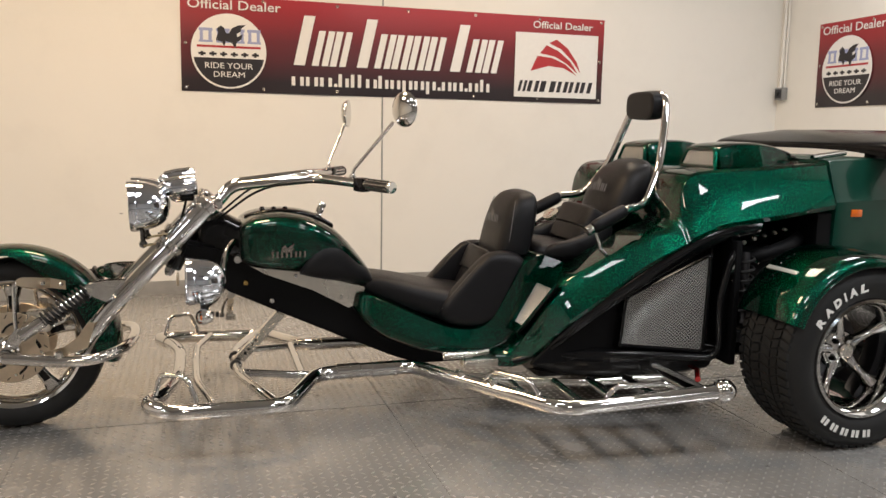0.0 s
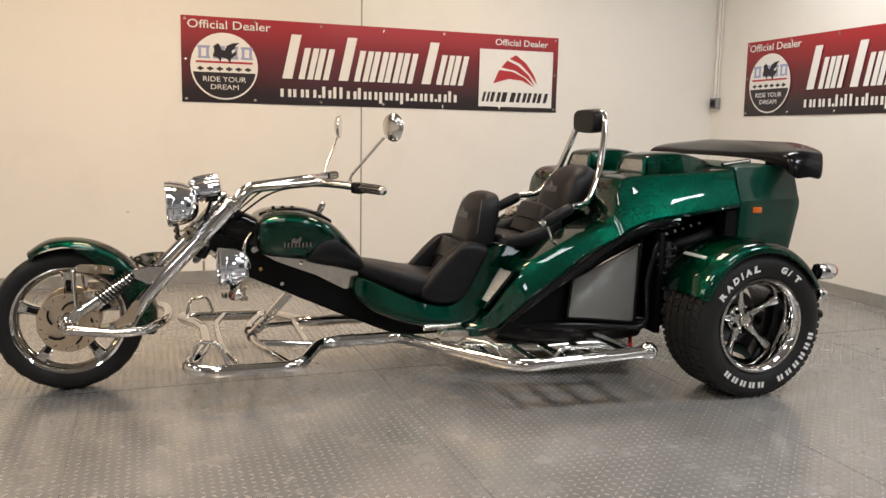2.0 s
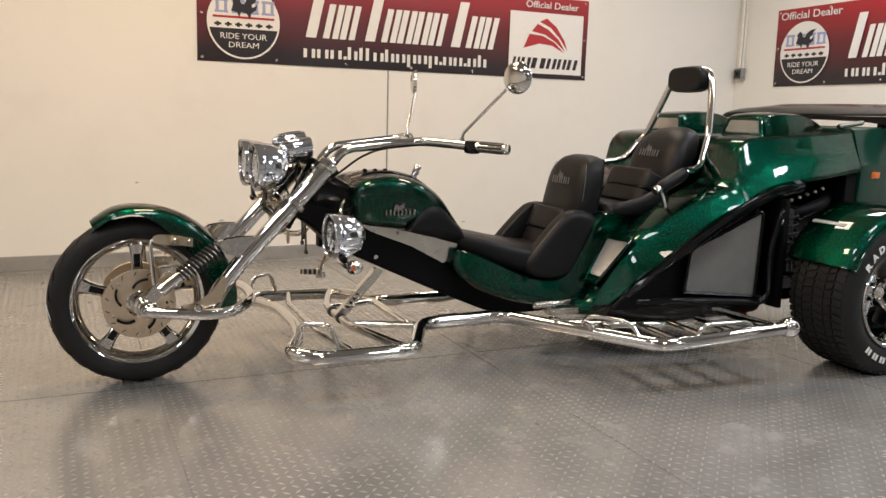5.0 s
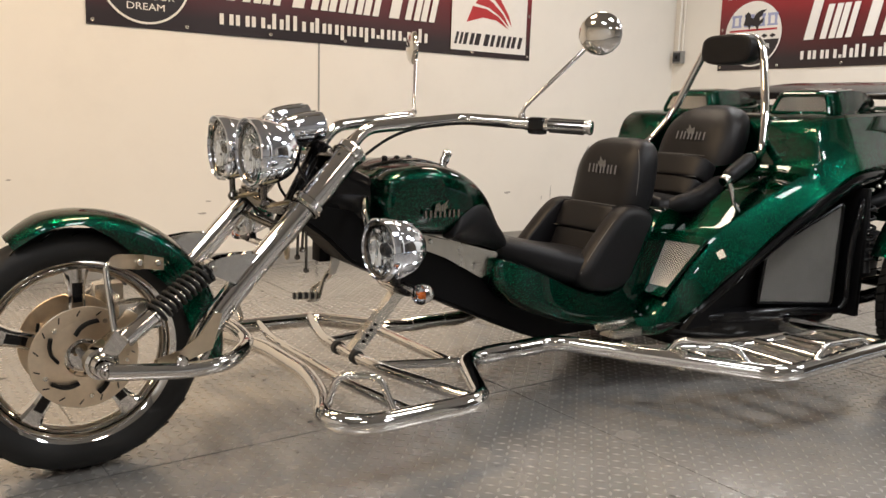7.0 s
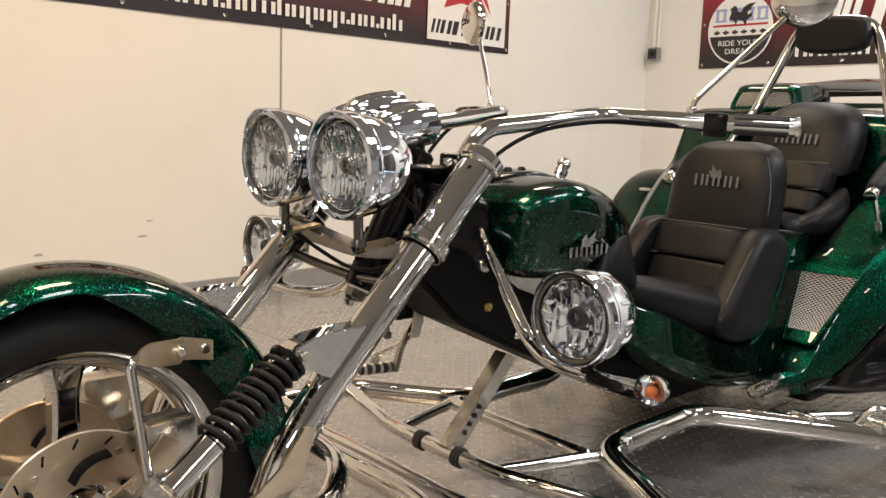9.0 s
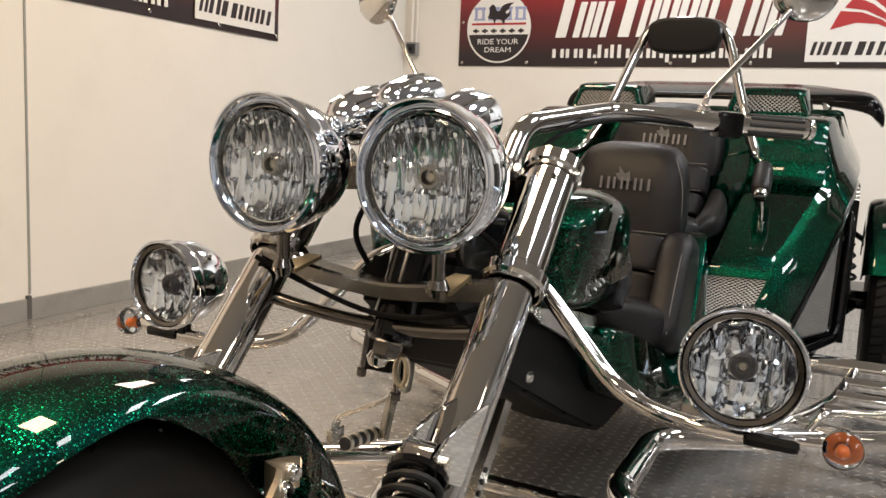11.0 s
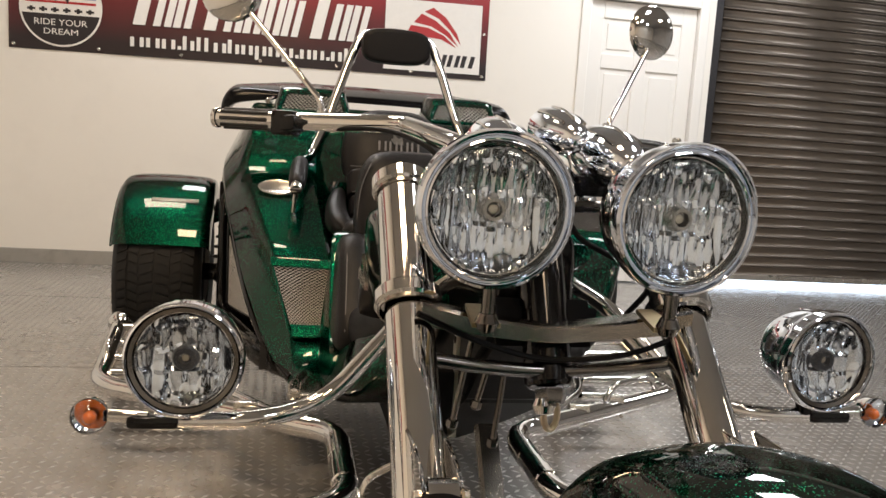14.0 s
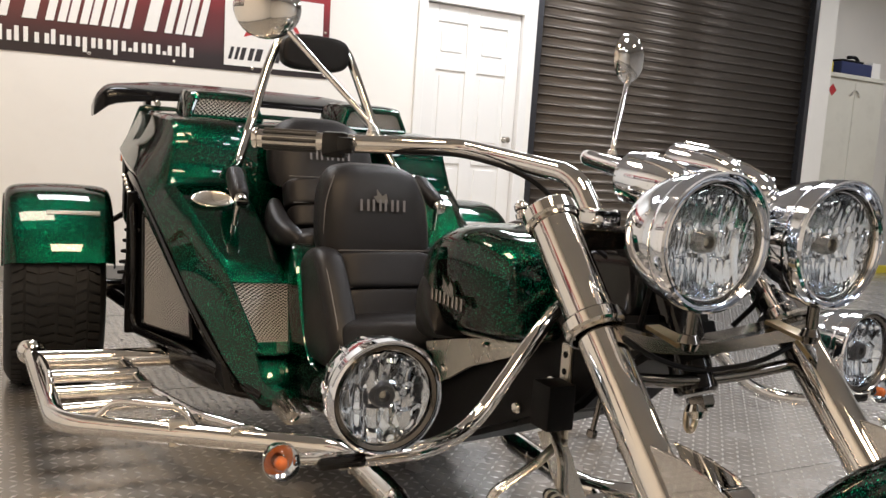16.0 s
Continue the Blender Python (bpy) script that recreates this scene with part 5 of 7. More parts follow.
part("frame_spine", side_plate([(0.61, 0.705), (0.585, 0.645), (0.67, 0.585), (0.753, 0.506), (0.946, 0.416), (1.209, 0.296), (1.43, 0.200), (1.53, 0.165), (1.95, 0.165), (1.95, 0.25), (1.55, 0.28), (1.36, 0.42), (1.30, 0.50), (0.95, 0.60), (0.82, 0.66)], 0, 0.165, 0.012), MATT, trike,
     "gloss black sheet-steel frame spine", smooth=False)
for s in (-1, 1):
    p = part("tank_trim", side_plate([(0.80, 0.632), (0.95, 0.592), (1.15, 0.545), (1.30, 0.505), (1.262, 0.440), (1.231, 0.423), (1.087, 0.501), (0.90, 0.572)], s * 0.105, 0.008), SATIN, trike, "polished steel trim plate under the tank", smooth=False)
    for x, z in ((1.20, 0.47), (1.02, 0.56)):
        part("trim_bolt", lathe([(0, 0.008), (0.006, 0.008), (0.009, 0.004), (0.009, 0)], (x, s * 0.109, z), (0, s, 0), 12), CHROME, p)
    part("frame_bolt", lathe([(0, 0.010), (0.009, 0.010), (0.012, 0.005), (0.012, 0)], (0.83, s * 0.083, 0.535), (0, s, 0), 12), BRASS, trike)
    part("frame_bolt", lathe([(0, 0.010), (0.009, 0.010), (0.012, 0.005), (0.012, 0)], (0.93, s * 0.083, 0.46), (0, s, 0), 12), CHROME, trike)
part("ignition_lock", lathe([(0, 0.026), (0.014, 0.026), (0.017, 0.02), (0.017, 0)], (0.80, -0.082, 0.63), (0, -1, 0), 20), CHROME, trike)


def ring_x(x, hw, zb, zt, sq=0.55, n=16, yc=0.0):
    """A rounded section across the trike."""
    out = []
    for i in range(n):
        a = 2 * math.pi * i / n
        cx, cz = math.cos(a), math.sin(a)
        e = 1 - sq * 0.75
        out.append(V(x, yc + hw * math.copysign(abs(cx) ** e, cx), (zb + zt) / 2 + (zt - zb) / 2 * math.copysign(abs(cz) ** e, cz)))
    return out


def tank_ring(x, hw, zb, zt, sq):
    """A squarish section whose flanks draw in a little towards the bottom."""
    r = ring_x(x, hw, zb, zt, sq, 20)
    for v in r:
        v.y *= 1.0 - 0.13 * (zt - v.z) / (zt - zb)
    return r


tank = part("fuel_tank", loft([tank_ring(0.806, 0.150, 0.650, 0.742, 0.86), tank_ring(0.812, 0.192, 0.628, 0.764, 0.86), tank_ring(0.828, 0.212, 0.614, 0.782, 0.84), tank_ring(0.87, 0.225, 0.600, 0.800, 0.86), tank_ring(0.97, 0.236, 0.584, 0.812, 0.80),
                               tank_ring(1.08, 0.228, 0.566, 0.792, 0.70), tank_ring(1.18, 0.196, 0.545, 0.738, 0.58), tank_ring(1.26, 0.150, 0.522, 0.655, 0.35), tank_ring(1.32, 0.112, 0.50, 0.575, 0.3), tank_ring(1.355, 0.07, 0.485, 0.515, 0.3)], True, 2, 5),
            GREEN, trike, "green metal-flake fuel tank")
for s in (-1, 1):
    sec = []
    for x, h, zb, zt in ((1.030, 0.220, 0.580, 0.600), (1.065, 0.219, 0.570, 0.655), (1.115, 0.212, 0.558, 0.700), (1.165, 0.197, 0.548, 0.705), (1.205, 0.180, 0.540, 0.680), (1.26, 0.152, 0.522, 0.620), (1.31, 0.126, 0.505, 0.580), (1.345, 0.095, 0.490, 0.525)):
        zm = (zb + zt) / 2
        sec.append([V(x, s * (h - 0.04), zb - 0.001), V(x, s * (h - 0.006), zb + (zm - zb) * 0.5), V(x, s * (h + 0.005), zm), V(x, s * (h - 0.002), zt - (zt - zm) * 0.4), V(x, s * (h - 0.035), zt), V(x, s * (h - 0.07), zm)])
    part("knee_pad", loft(sec, True, 2, 4), LEATHER, tank, "black leather knee pad on the tank")
    b = None
    for k in range(4):
        x = 0.920 + k * 0.034
        b = box(x, s * 0.2245 - 0.004, 0.652, x + 0.008, s * 0.2245 + 0.004, 0.675, 0.001, bm=b)
        b = box(x + 0.018, s * 0.2245 - 0.004, 0.652, x + 0.026, s * 0.2245 + 0.004, 0.675, 0.001, bm=b)
    b = slab([(0.955, 0.672), (0.958, 0.690), (0.970, 0.700), (0.978, 0.688), (1.005, 0.706), (0.998, 0.690), (1.006, 0.684), (0.985, 0.672)], 0.006, Matrix.Translation((0, s * 0.2255 + 0.003, 0)) @ XZ, bm=b)
    part("tank_badge", b, DSATIN, tank, "raised chrome tank badge", smooth=False)["kind"] = "stuff"
part("neck_cover", loft([ring_x(0.655, 0.052, 0.640, 0.800, 0.6), ring_x(0.672, 0.064, 0.628, 0.808, 0.6), ring_x(0.745, 0.078, 0.618, 0.806, 0.6), ring_x(0.812, 0.105, 0.625, 0.775, 0.6)], True, 2, 3), BLACK, trike, "gloss black cover between steering head and tank")
dash = part("tank_dash", loft([ring_x(0.83, 0.05, 0.765, 0.795), ring_x(0.90, 0.062, 0.79, 0.815), ring_x(1.0, 0.062, 0.795, 0.820), ring_x(1.10, 0.05, 0.775, 0.800), ring_x(1.18, 0.03, 0.735, 0.756)], True, 2, 4), BLACK, tank, "black strip along the tank")
for x in (0.90, 0.945, 0.99):
    part("warning_lamp", lathe([(0, 0.012), (0.007, 0.011), (0.010, 0.006), (0.010, 0)], (x, -0.02, 0.815), (0, 0, 1), 14), BLACK, dash)
gl = part("gear_knob", lathe([(0.013, 0), (0.013, 0.006), (0.016, 0.010), (0.016, 0.022), (0.013, 0.025), (0.013, 0.031), (0.016, 0.034), (0.016, 0.046), (0.013, 0.049), (0.013, 0.053), (0.016, 0.056), (0.016, 0.066), (0.010, 0.074), (0, 0.075)],
                              (1.112, -0.02, 0.775), (0.42, 0, 0.9), 24), CHROME, trike, "ribbed chrome gear knob")

# rider's seat
seat = part("rider_seat", loft([ring_x(1.285, 0.085, 0.487, 0.540, 0.5), ring_x(1.31, 0.125, 0.468, 0.556, 0.5), ring_x(1.42, 0.165, 0.420, 0.540, 0.55), ring_x(1.55, 0.190, 0.372, 0.512, 0.55), ring_x(1.67, 0.205, 0.342, 0.490, 0.55),
                                ring_x(1.76, 0.200, 0.335, 0.478, 0.5), ring_x(1.82, 0.17, 0.365, 0.46, 0.45)], True, 2, 4), LEATHER, trike, "black leather rider seat with stitched panels")


def ring_n(c, t, up, hw, hd, n=16, sq=0.6):
    """A rounded section round c: hw across the trike, hd along up; t is the loft's direction."""
    out = []
    for i in range(n):
        a = 2 * math.pi * i / n
        cx, cz = math.cos(a), math.sin(a)
        e = 1 - sq * 0.75
        out.append(Vector(c) + V(0, hw * math.copysign(abs(cx) ** e, cx), 0) + Vector(up) * hd * math.copysign(abs(cz) ** e, cz))
    return out


def backrest(x0, z0, name, parent, pads, hw_low, hw_top, head, lean=(0.42, 0.91), label=""):
    """Stitched backrest: stacked pads, a thick upper pad, two side bolsters."""
    u = V(lean[0], 0, lean[1]).normalized()
    n = V(-u.z, 0, u.x)
    o = V(x0, 0, z0)
    for a, b_, hw, hd in pads:
        m = part("back_pad", loft([ring_n(o + u * (a + (b_ - a) * t), u, n, hw * k, hd * k) for t, k in ((0.0, 0.90), (0.06, 0.985), (0.3, 1.0), (0.7, 1.0), (0.94, 0.985), (1.0, 0.90))], True, 2, 3), LEATHER, parent)
        part("stitch_line", tube([o + u * (b_ + 0.002) + n * (hd * 0.92) + V(0, -hw * 0.96, 0), o + u * (b_ + 0.002) + n * (hd * 0.94), o + u * (b_ + 0.002) + n * (hd * 0.92) + V(0, hw * 0.96, 0)], 0.0016, 0.05, 6), STITCH, m)
    return u, n, o


# lower back pads and the tall upper pad
uu, nn, oo = backrest(1.785, 0.43, "rider_back", seat, ((0.0, 0.10, 0.150, 0.065), (0.10, 0.205, 0.155, 0.075)), 0.15, 0.16, 0.25, (0.40, 0.92))
up = [((1.922, 0.625), 0.166, 0.076), ((1.929, 0.66), 0.172, 0.079), ((1.946, 0.74), 0.170, 0.077), ((1.960, 0.80), 0.162, 0.072), ((1.972, 0.845), 0.146, 0.062), ((1.979, 0.873), 0.118, 0.045), ((1.982, 0.886), 0.07, 0.022)]
hp = part("upper_pad", loft([ring_n(V(x, 0, z), None, V(1, 0, 0.12), hw, hd, 20, 0.62) for (x, z), hw, hd in up], True, 2, 3), LEATHER, seat, "thick padded upper backrest with silver embroidery")


def embroidery(c, u, n, w, parent):
    """Plain silver bars where the maker's mark is stitched."""
    m = Matrix((V(0, 1, 0), u, n)).transposed().to_4x4()
    m.translation = c
    for k in range(4):
        x = -w / 2 + k * w / 4
        g = w / 4 * 0.90
        for q in ((x, x + g * 0.20), (x + g * 0.62, x + g * 0.82)):
            part("embroidered_bar", slab([(q[0], 0), (q[1], 0), (q[1], g * 0.98), (q[0], g * 0.98)], 0.0015, m), SILVERP, parent, smooth=False)
    part("embroidered_mark", slab([(-w * 0.14, w * 0.16), (-w * 0.10, w * 0.34), (-w * 0.02, w * 0.29), (w * 0.10, w * 0.42), (w * 0.09, w * 0.30), (w * 0.16, w * 0.28), (w * 0.08, w * 0.16)], 0.0012, m), STITCH, parent, smooth=False)


ef = V(0.14, 0, 0.99).normalized()
embroidery(V(1.8675, 0, 0.755), ef, V(-ef.z, 0, ef.x), 0.152, hp)
WING = [(1.600, 0.372), (1.588, 0.420), (1.622, 0.470), (1.690, 0.545), (1.750, 0.606), (1.805, 0.645), (1.880, 0.648), (1.940, 0.625), (1.960, 0.570), (1.925, 0.470), (1.865, 0.385), (1.780, 0.345), (1.680, 0.345)]
wc = (1.79, 0.49)
for s in (-1, 1):
    sec = []
    for y, k in ((0.150, 0.90), (0.158, 0.97), (0.182, 1.0), (0.204, 0.98), (0.218, 0.93), (0.228, 0.84), (0.231, 0.70)):
        sec.append([V(wc[0] + (x - wc[0]) * k, s * (y - 0.012 * (z - 0.35) / 0.3), wc[1] + (z - wc[1]) * k) for x, z in WING])
    bl = part("side_bolster", loft(sec, True, 3, 2), LEATHER, seat, "large padded leather side bolster")
    part("piping", tube([V(wc[0] + (x - wc[0]) * 0.965, s * (0.2085 - 0.012 * (z - 0.35) / 0.3), wc[1] + (z - wc[1]) * 0.965) for x, z in WING[1:7]], 0.0020, 0.04, 6), STITCH, bl)
    part("seam", tube([(1.885, s * 0.163, 0.655), (1.893, s * 0.165, 0.70), (1.905, s * 0.159, 0.78), (1.925, s * 0.130, 0.850)], 0.0016, 0.04, 6), STITCH, hp)

# passenger's seat
seat2 = part("passenger_seat", loft([ring_x(2.005, 0.17, 0.600, 0.655, 0.5), ring_x(2.03, 0.195, 0.575, 0.682, 0.5), ring_x(2.12, 0.205, 0.560, 0.680, 0.5), ring_x(2.22, 0.205, 0.565, 0.665, 0.5), ring_x(2.30, 0.20, 0.58, 0.66, 0.5)], True, 2, 4), LEATHER, trike,
             "black leather passenger seat with stitched panels")
backrest(2.235, 0.655, "passenger_back", seat2, ((0.0, 0.075, 0.165, 0.055), (0.075, 0.165, 0.172, 0.06)), 0.16, 0.17, 0.2, (0.45, 0.89))
up = [((2.425, 0.80), 0.180, 0.090), ((2.44, 0.84), 0.186, 0.095), ((2.462, 0.90), 0.184, 0.095), ((2.482, 0.955), 0.168, 0.088), ((2.498, 0.995), 0.135, 0.070), ((2.505, 1.018), 0.085, 0.04), ((2.507, 1.024), 0.04, 0.015)]
hp2 = part("upper_pad", loft([ring_n(V(x, 0, z), None, V(1, 0, 0.2), hw, hd, 20, 0.5) for (x, z), hw, hd in up], True, 2, 3), LEATHER, seat2, "rounded padded upper backrest with silver embroidery")
ef = V(0.30, 0, 0.95).normalized()
embroidery(V(2.3585, 0, 0.885), ef, V(-ef.z, 0, ef.x), 0.152, hp2)
for s in (-1, 1):
    sec = [ring_n(V(x, s * y, z), None, V(-0.4, 0, 0.9), hw, hd, 12, 0.3) for x, y, z, hw, hd in ((2.045, 0.180, 0.632, 0.02, 0.02), (2.09, 0.198, 0.646, 0.034, 0.036), (2.18, 0.207, 0.660, 0.037, 0.046), (2.26, 0.205, 0.688, 0.034, 0.046), (2.315, 0.196, 0.722, 0.024, 0.030), (2.34, 0.19, 0.742, 0.008, 0.01))]
    part("side_bolster", loft(sec, True, 2, 4), LEATHER, seat2)

# roll bar with headrest and arm rests
R1 = [(2.335, -0.325, 0.835), (2.435, -0.295, 0.845), (2.525, -0.235, 0.985), (2.585, -0.165, 1.20), (2.605, -0.125, 1.300), (2.605, 0, 1.315)]
rb = part("roll_bar", tube(R1 + mir(R1)[-2::-1], 0.0165, 0.06, 18), CHROME, trike, "chrome hoop behind the passenger seat")
hd = loft([ring_n(V(2.545, 0, 1.258), None, V(0, 0, 1), 0.105, 0.048, 20, 0.55), ring_n(V(2.550, 0, 1.258), None, V(0, 0, 1), 0.122, 0.060, 20, 0.55), ring_n(V(2.585, 0, 1.258), None, V(0, 0, 1), 0.126, 0.063, 20, 0.55),
           ring_n(V(2.615, 0, 1.258), None, V(0, 0, 1), 0.120, 0.058, 20, 0.55), ring_n(V(2.622, 0, 1.258), None, V(0, 0, 1), 0.10, 0.045, 20, 0.55)], True, 2, 2)
part("head_pad", hd, LEATHER, rb, "black leather head pad")
for s in (-1, 1):
    a, e = V(2.170, s * 0.338, 0.752), V(2.335, s * 0.327, 0.832)
    ar = part("arm_rest", loft([ring_n(a + (e - a) * t, None, V(-0.35, 0, 0.93), r, r, 12, 0.1) for t, r in ((0.06, 0.018), (0.12, 0.026), (0.4, 0.029), (0.85, 0.028), (0.95, 0.022))], True, 2, 2), LEATHER, rb, "black padded arm rest")
    part("arm_tube", tube([a, e, e + V(0.05, -s * 0.012, 0.012)], 0.013, 0.03, 12), CHROME, ar)
    part("arm_end", lathe([(0, -0.004), (0.017, -0.004), (0.020, 0.002), (0.020, 0.022), (0.015, 0.028)], a - (e - a).normalized() * 0.014, e - a, 20), CHROME, ar)
    part("arm_stay", tube([a + V(0.022, 0, -0.005), V(2.215, s * 0.345, 0.68), V(2.225, s * 0.345, 0.625)], 0.008, 0.02, 12), CHROME, ar)

# ---------------------------------------------------------------- bodywork


def side_body(s):
    rows = ((1.80, 0.20, 0.30, 0.215, 0.255, 0.235, 0.195), (1.86, 0.21, 0.345, 0.215, 0.275, 0.250, 0.200), (1.915, 0.215, 0.385, 0.23, 0.360, 0.320, 0.235), (1.96, 0.22, 0.42, 0.26, 0.452, 0.405, 0.290), (2.00, 0.22, 0.445, 0.29, 0.512, 0.475, 0.345),
            (2.05, 0.225, 0.47, 0.33, 0.565, 0.520, 0.400), (2.13, 0.235, 0.50, 0.40, 0.615, 0.575, 0.465), (2.25, 0.25, 0.535, 0.50, 0.690, 0.650, 0.570), (2.36, 0.265, 0.562, 0.57, 0.750, 0.715, 0.645), (2.455, 0.27, 0.576, 0.61, 0.800, 0.762, 0.690),
            (2.478, 0.27, 0.582, 0.62, 0.925, 0.785, 0.710), (2.52, 0.27, 0.588, 0.64, 0.982, 0.815, 0.735), (2.62, 0.26, 0.597, 0.68, 1.000, 0.862, 0.775), (2.80, 0.25, 0.603, 0.72, 1.010, 0.898, 0.800), (2.95, 0.24, 0.602, 0.75, 1.020, 0.922, 0.820), (3.12, 0.24, 0.598, 0.78, 1.032, 0.945, 0.845))
    sec = []
    for x, hi, ho, zb, zt, zs, zl in rows:
        k = zt - zs
        f = min(1.0, max(0.2, (x - 1.80) / 0.2))
        yc = ho - 0.042 * f
        ye = yc - 0.02 * f - 0.22 * k
        sec.append([V(x, s * hi, zb), V(x, s * hi, zt - 0.012), V(x, s * (hi + 0.012), zt), V(x, s * (hi + (ye - hi) * 0.5), zt + 0.003), V(x, s * (ye - 0.010), zt), V(x, s * (ye + 0.006), zt - 0.010),
                    V(x, s * (ye + yc) / 2, (zt + zs) / 2), V(x, s * (yc - 0.006), zs + 0.011), V(x, s * (yc + 0.005), zs - 0.007), V(x, s * (ho - 0.003), zl + 0.022), V(x, s * (ho - 0.008), zl + 0.004), V(x, s * (ho - 0.03), zl - 0.003), V(x, s * (ho - 0.09), zl + 0.012)])
    sd = part("side_fairing", loft(sec, True, 1, 4), GREEN, trike, "green metal-flake side fairing")
    sharp(sd.data, 24)
    # raised pod beside the passenger
    sec = []
    for x, y0, y1, z0, z1 in ((2.474, 0.338, 0.470, 0.800, 0.925), (2.482, 0.322, 0.490, 0.787, 0.942), (2.492, 0.316, 0.500, 0.782, 0.949), (2.55, 0.315, 0.528, 0.790, 0.958), (2.63, 0.325, 0.545, 0.820, 0.965), (2.672, 0.34, 0.545, 0.845, 0.963), (2.690, 0.36, 0.535, 0.87, 0.952)):
        c = 0.012
        sec.append([V(x, s * y0, z0), V(x, s * y0, z1 - c), V(x, s * (y0 + 0.3 * c), z1 - 0.3 * c), V(x, s * (y0 + c), z1), V(x, s * (y1 - 0.045), z1 + 0.002), V(x, s * (y1 - 0.033), z1 - 0.004), V(x, s * (y1 - 0.027), z1 - 0.014), V(x, s * y1, z0 + 0.02), V(x, s * (y1 - 0.01), z0)])
    pod = part("pod", loft(sec, True, 1, 3), GREEN, sd)
    sharp(pod.data, 26)
    return sd


side_l, side_r = side_body(-1), side_body(1)
# tub under the rider's seat and round the foot of the passenger's
sec = []
for x, hw, zb, zt in ((1.250, 0.12, 0.42, 0.470), (1.275, 0.178, 0.385, 0.490), (1.35, 0.222, 0.322, 0.470), (1.48, 0.248, 0.270, 0.412), (1.60, 0.258, 0.243, 0.362), (1.72, 0.264, 0.225, 0.345), (1.80, 0.264, 0.208, 0.385), (1.87, 0.264, 0.195, 0.50), (1.93, 0.262, 0.195, 0.60), (2.00, 0.255, 0.21, 0.640), (2.08, 0.25, 0.25, 0.62), (2.2, 0.25, 0.3, 0.58), (2.36, 0.25, 0.35, 0.58)):
    ht, hb = hw - 0.030, hw - 0.004
    half = [(0.0, zt), (ht - 0.012, zt), (ht, zt - 0.006), (ht + 0.35 * (hb - ht), zt - 0.30 * (zt - zb)), (ht + 0.75 * (hb - ht), zt - 0.58 * (zt - zb)), (hb, zb + 0.22 * (zt - zb)), (hb - 0.004, zb + 0.10 * (zt - zb)), (hb - 0.03, zb), (0.0, zb)]
    sec.append([V(x, y, z) for y, z in half] + [V(x, -y, z) for y, z in half[-2:0:-1]])
part("seat_tub", loft(sec, True, 1, 4), GREEN, trike, "green metal-flake tub under the seats")
# rear deck
sec = [ring_x(x, hw, zb, zt, 0.8) for x, hw, zb, zt in ((2.545, 0.27, 0.56, 0.93), (2.56, 0.30, 0.56, 0.975), (2.62, 0.33, 0.58, 1.000), (2.8, 0.34, 0.62, 1.010), (3.0, 0.35, 0.66, 1.024), (3.12, 0.36, 0.70, 1.034))]
part("rear_deck", loft(sec, True, 2, 3), GREEN, trike, "green rear deck behind the seats")
sec = []
for x, hw, zb, zt, xb in ((3.134, 0.560, 0.580, 1.030, 3.134), (3.138, 0.576, 0.565, 1.040, 3.138), (3.150, 0.582, 0.560, 1.045, 3.150), (3.30, 0.566, 0.560, 1.050, 3.30), (3.44, 0.545, 0.565, 1.052, 3.425), (3.530, 0.530, 0.575, 1.045, 3.495), (3.545, 0.516, 0.590, 1.030, 3.508), (3.550, 0.490, 0.615, 1.000, 3.512)):
    half = [(0.0, zt, x), (hw - 0.080, zt, x), (hw - 0.063, zt - 0.006, x), (hw - 0.056, zt - 0.018, x), (hw - 0.012, zt - 0.145, x), (hw, zt - 0.170, x), (hw, zt - 0.20, x), (hw - 0.010, zb + 0.03, xb), (hw - 0.022, zb + 0.006, xb), (hw - 0.05, zb, xb), (0.0, zb, xb)]
    sec.append([V(q, y, z) for y, z, q in half] + [V(q, -y, z) for y, z, q in half[-2:0:-1]])
boot = part("boot", loft(sec, True, 1, 2), GREENP, trike, "plain dark green boot")
sharp(boot.data, 24)
for s in (-1, 1):
    part("side_marker", box(3.215, s * 0.569 - 0.010, 0.815, 3.268, s * 0.569 + 0.010, 0.845, 0.003), AMBER, boot, "amber side marker")


def woven(quad, cell, name, parent, label, wire=0.0013, deep=0.0016):
    """Expanded metal mesh inside a four-cornered panel: zigzag strands, plus a dark backing."""
    A, B, C, D = [Vector(p) for p in quad]
    nrm = (B - A).cross(D - A).normalized()
    wu, wv = ((B - A).length + (C - D).length) / 2, ((D - A).length + (C - B).length) / 2
    nu, nv = max(4, int(wu / cell)), max(4, int(wv / (cell * 0.80)))

    def P(u, v):
        return (A * (1 - u) + B * u) * (1 - v) + (D * (1 - u) + C * u) * v
    b = bmesh.new()
    for i in range(nu):
        for ph in (0, 1):
            prev = None
            for j in range(nv + 1):
                u = (i + (0.5 + 0.5 * (1 if (j + ph) % 2 else -1))) / nu
                p = P(min(1, max(0, u)), j / nv)
                du = (B - A).normalized() * wire
                cur = (b.verts.new(p - du + nrm * wire * 0.3), b.verts.new(p + du - nrm * wire * 0.3))
                if prev:
                    b.faces.new((prev[0], prev[1], cur[1], cur[0]))
                prev = cur
    thicken(b, deep)
    ob = part(name, b, MESH, parent, label, smooth=False)
    return ob


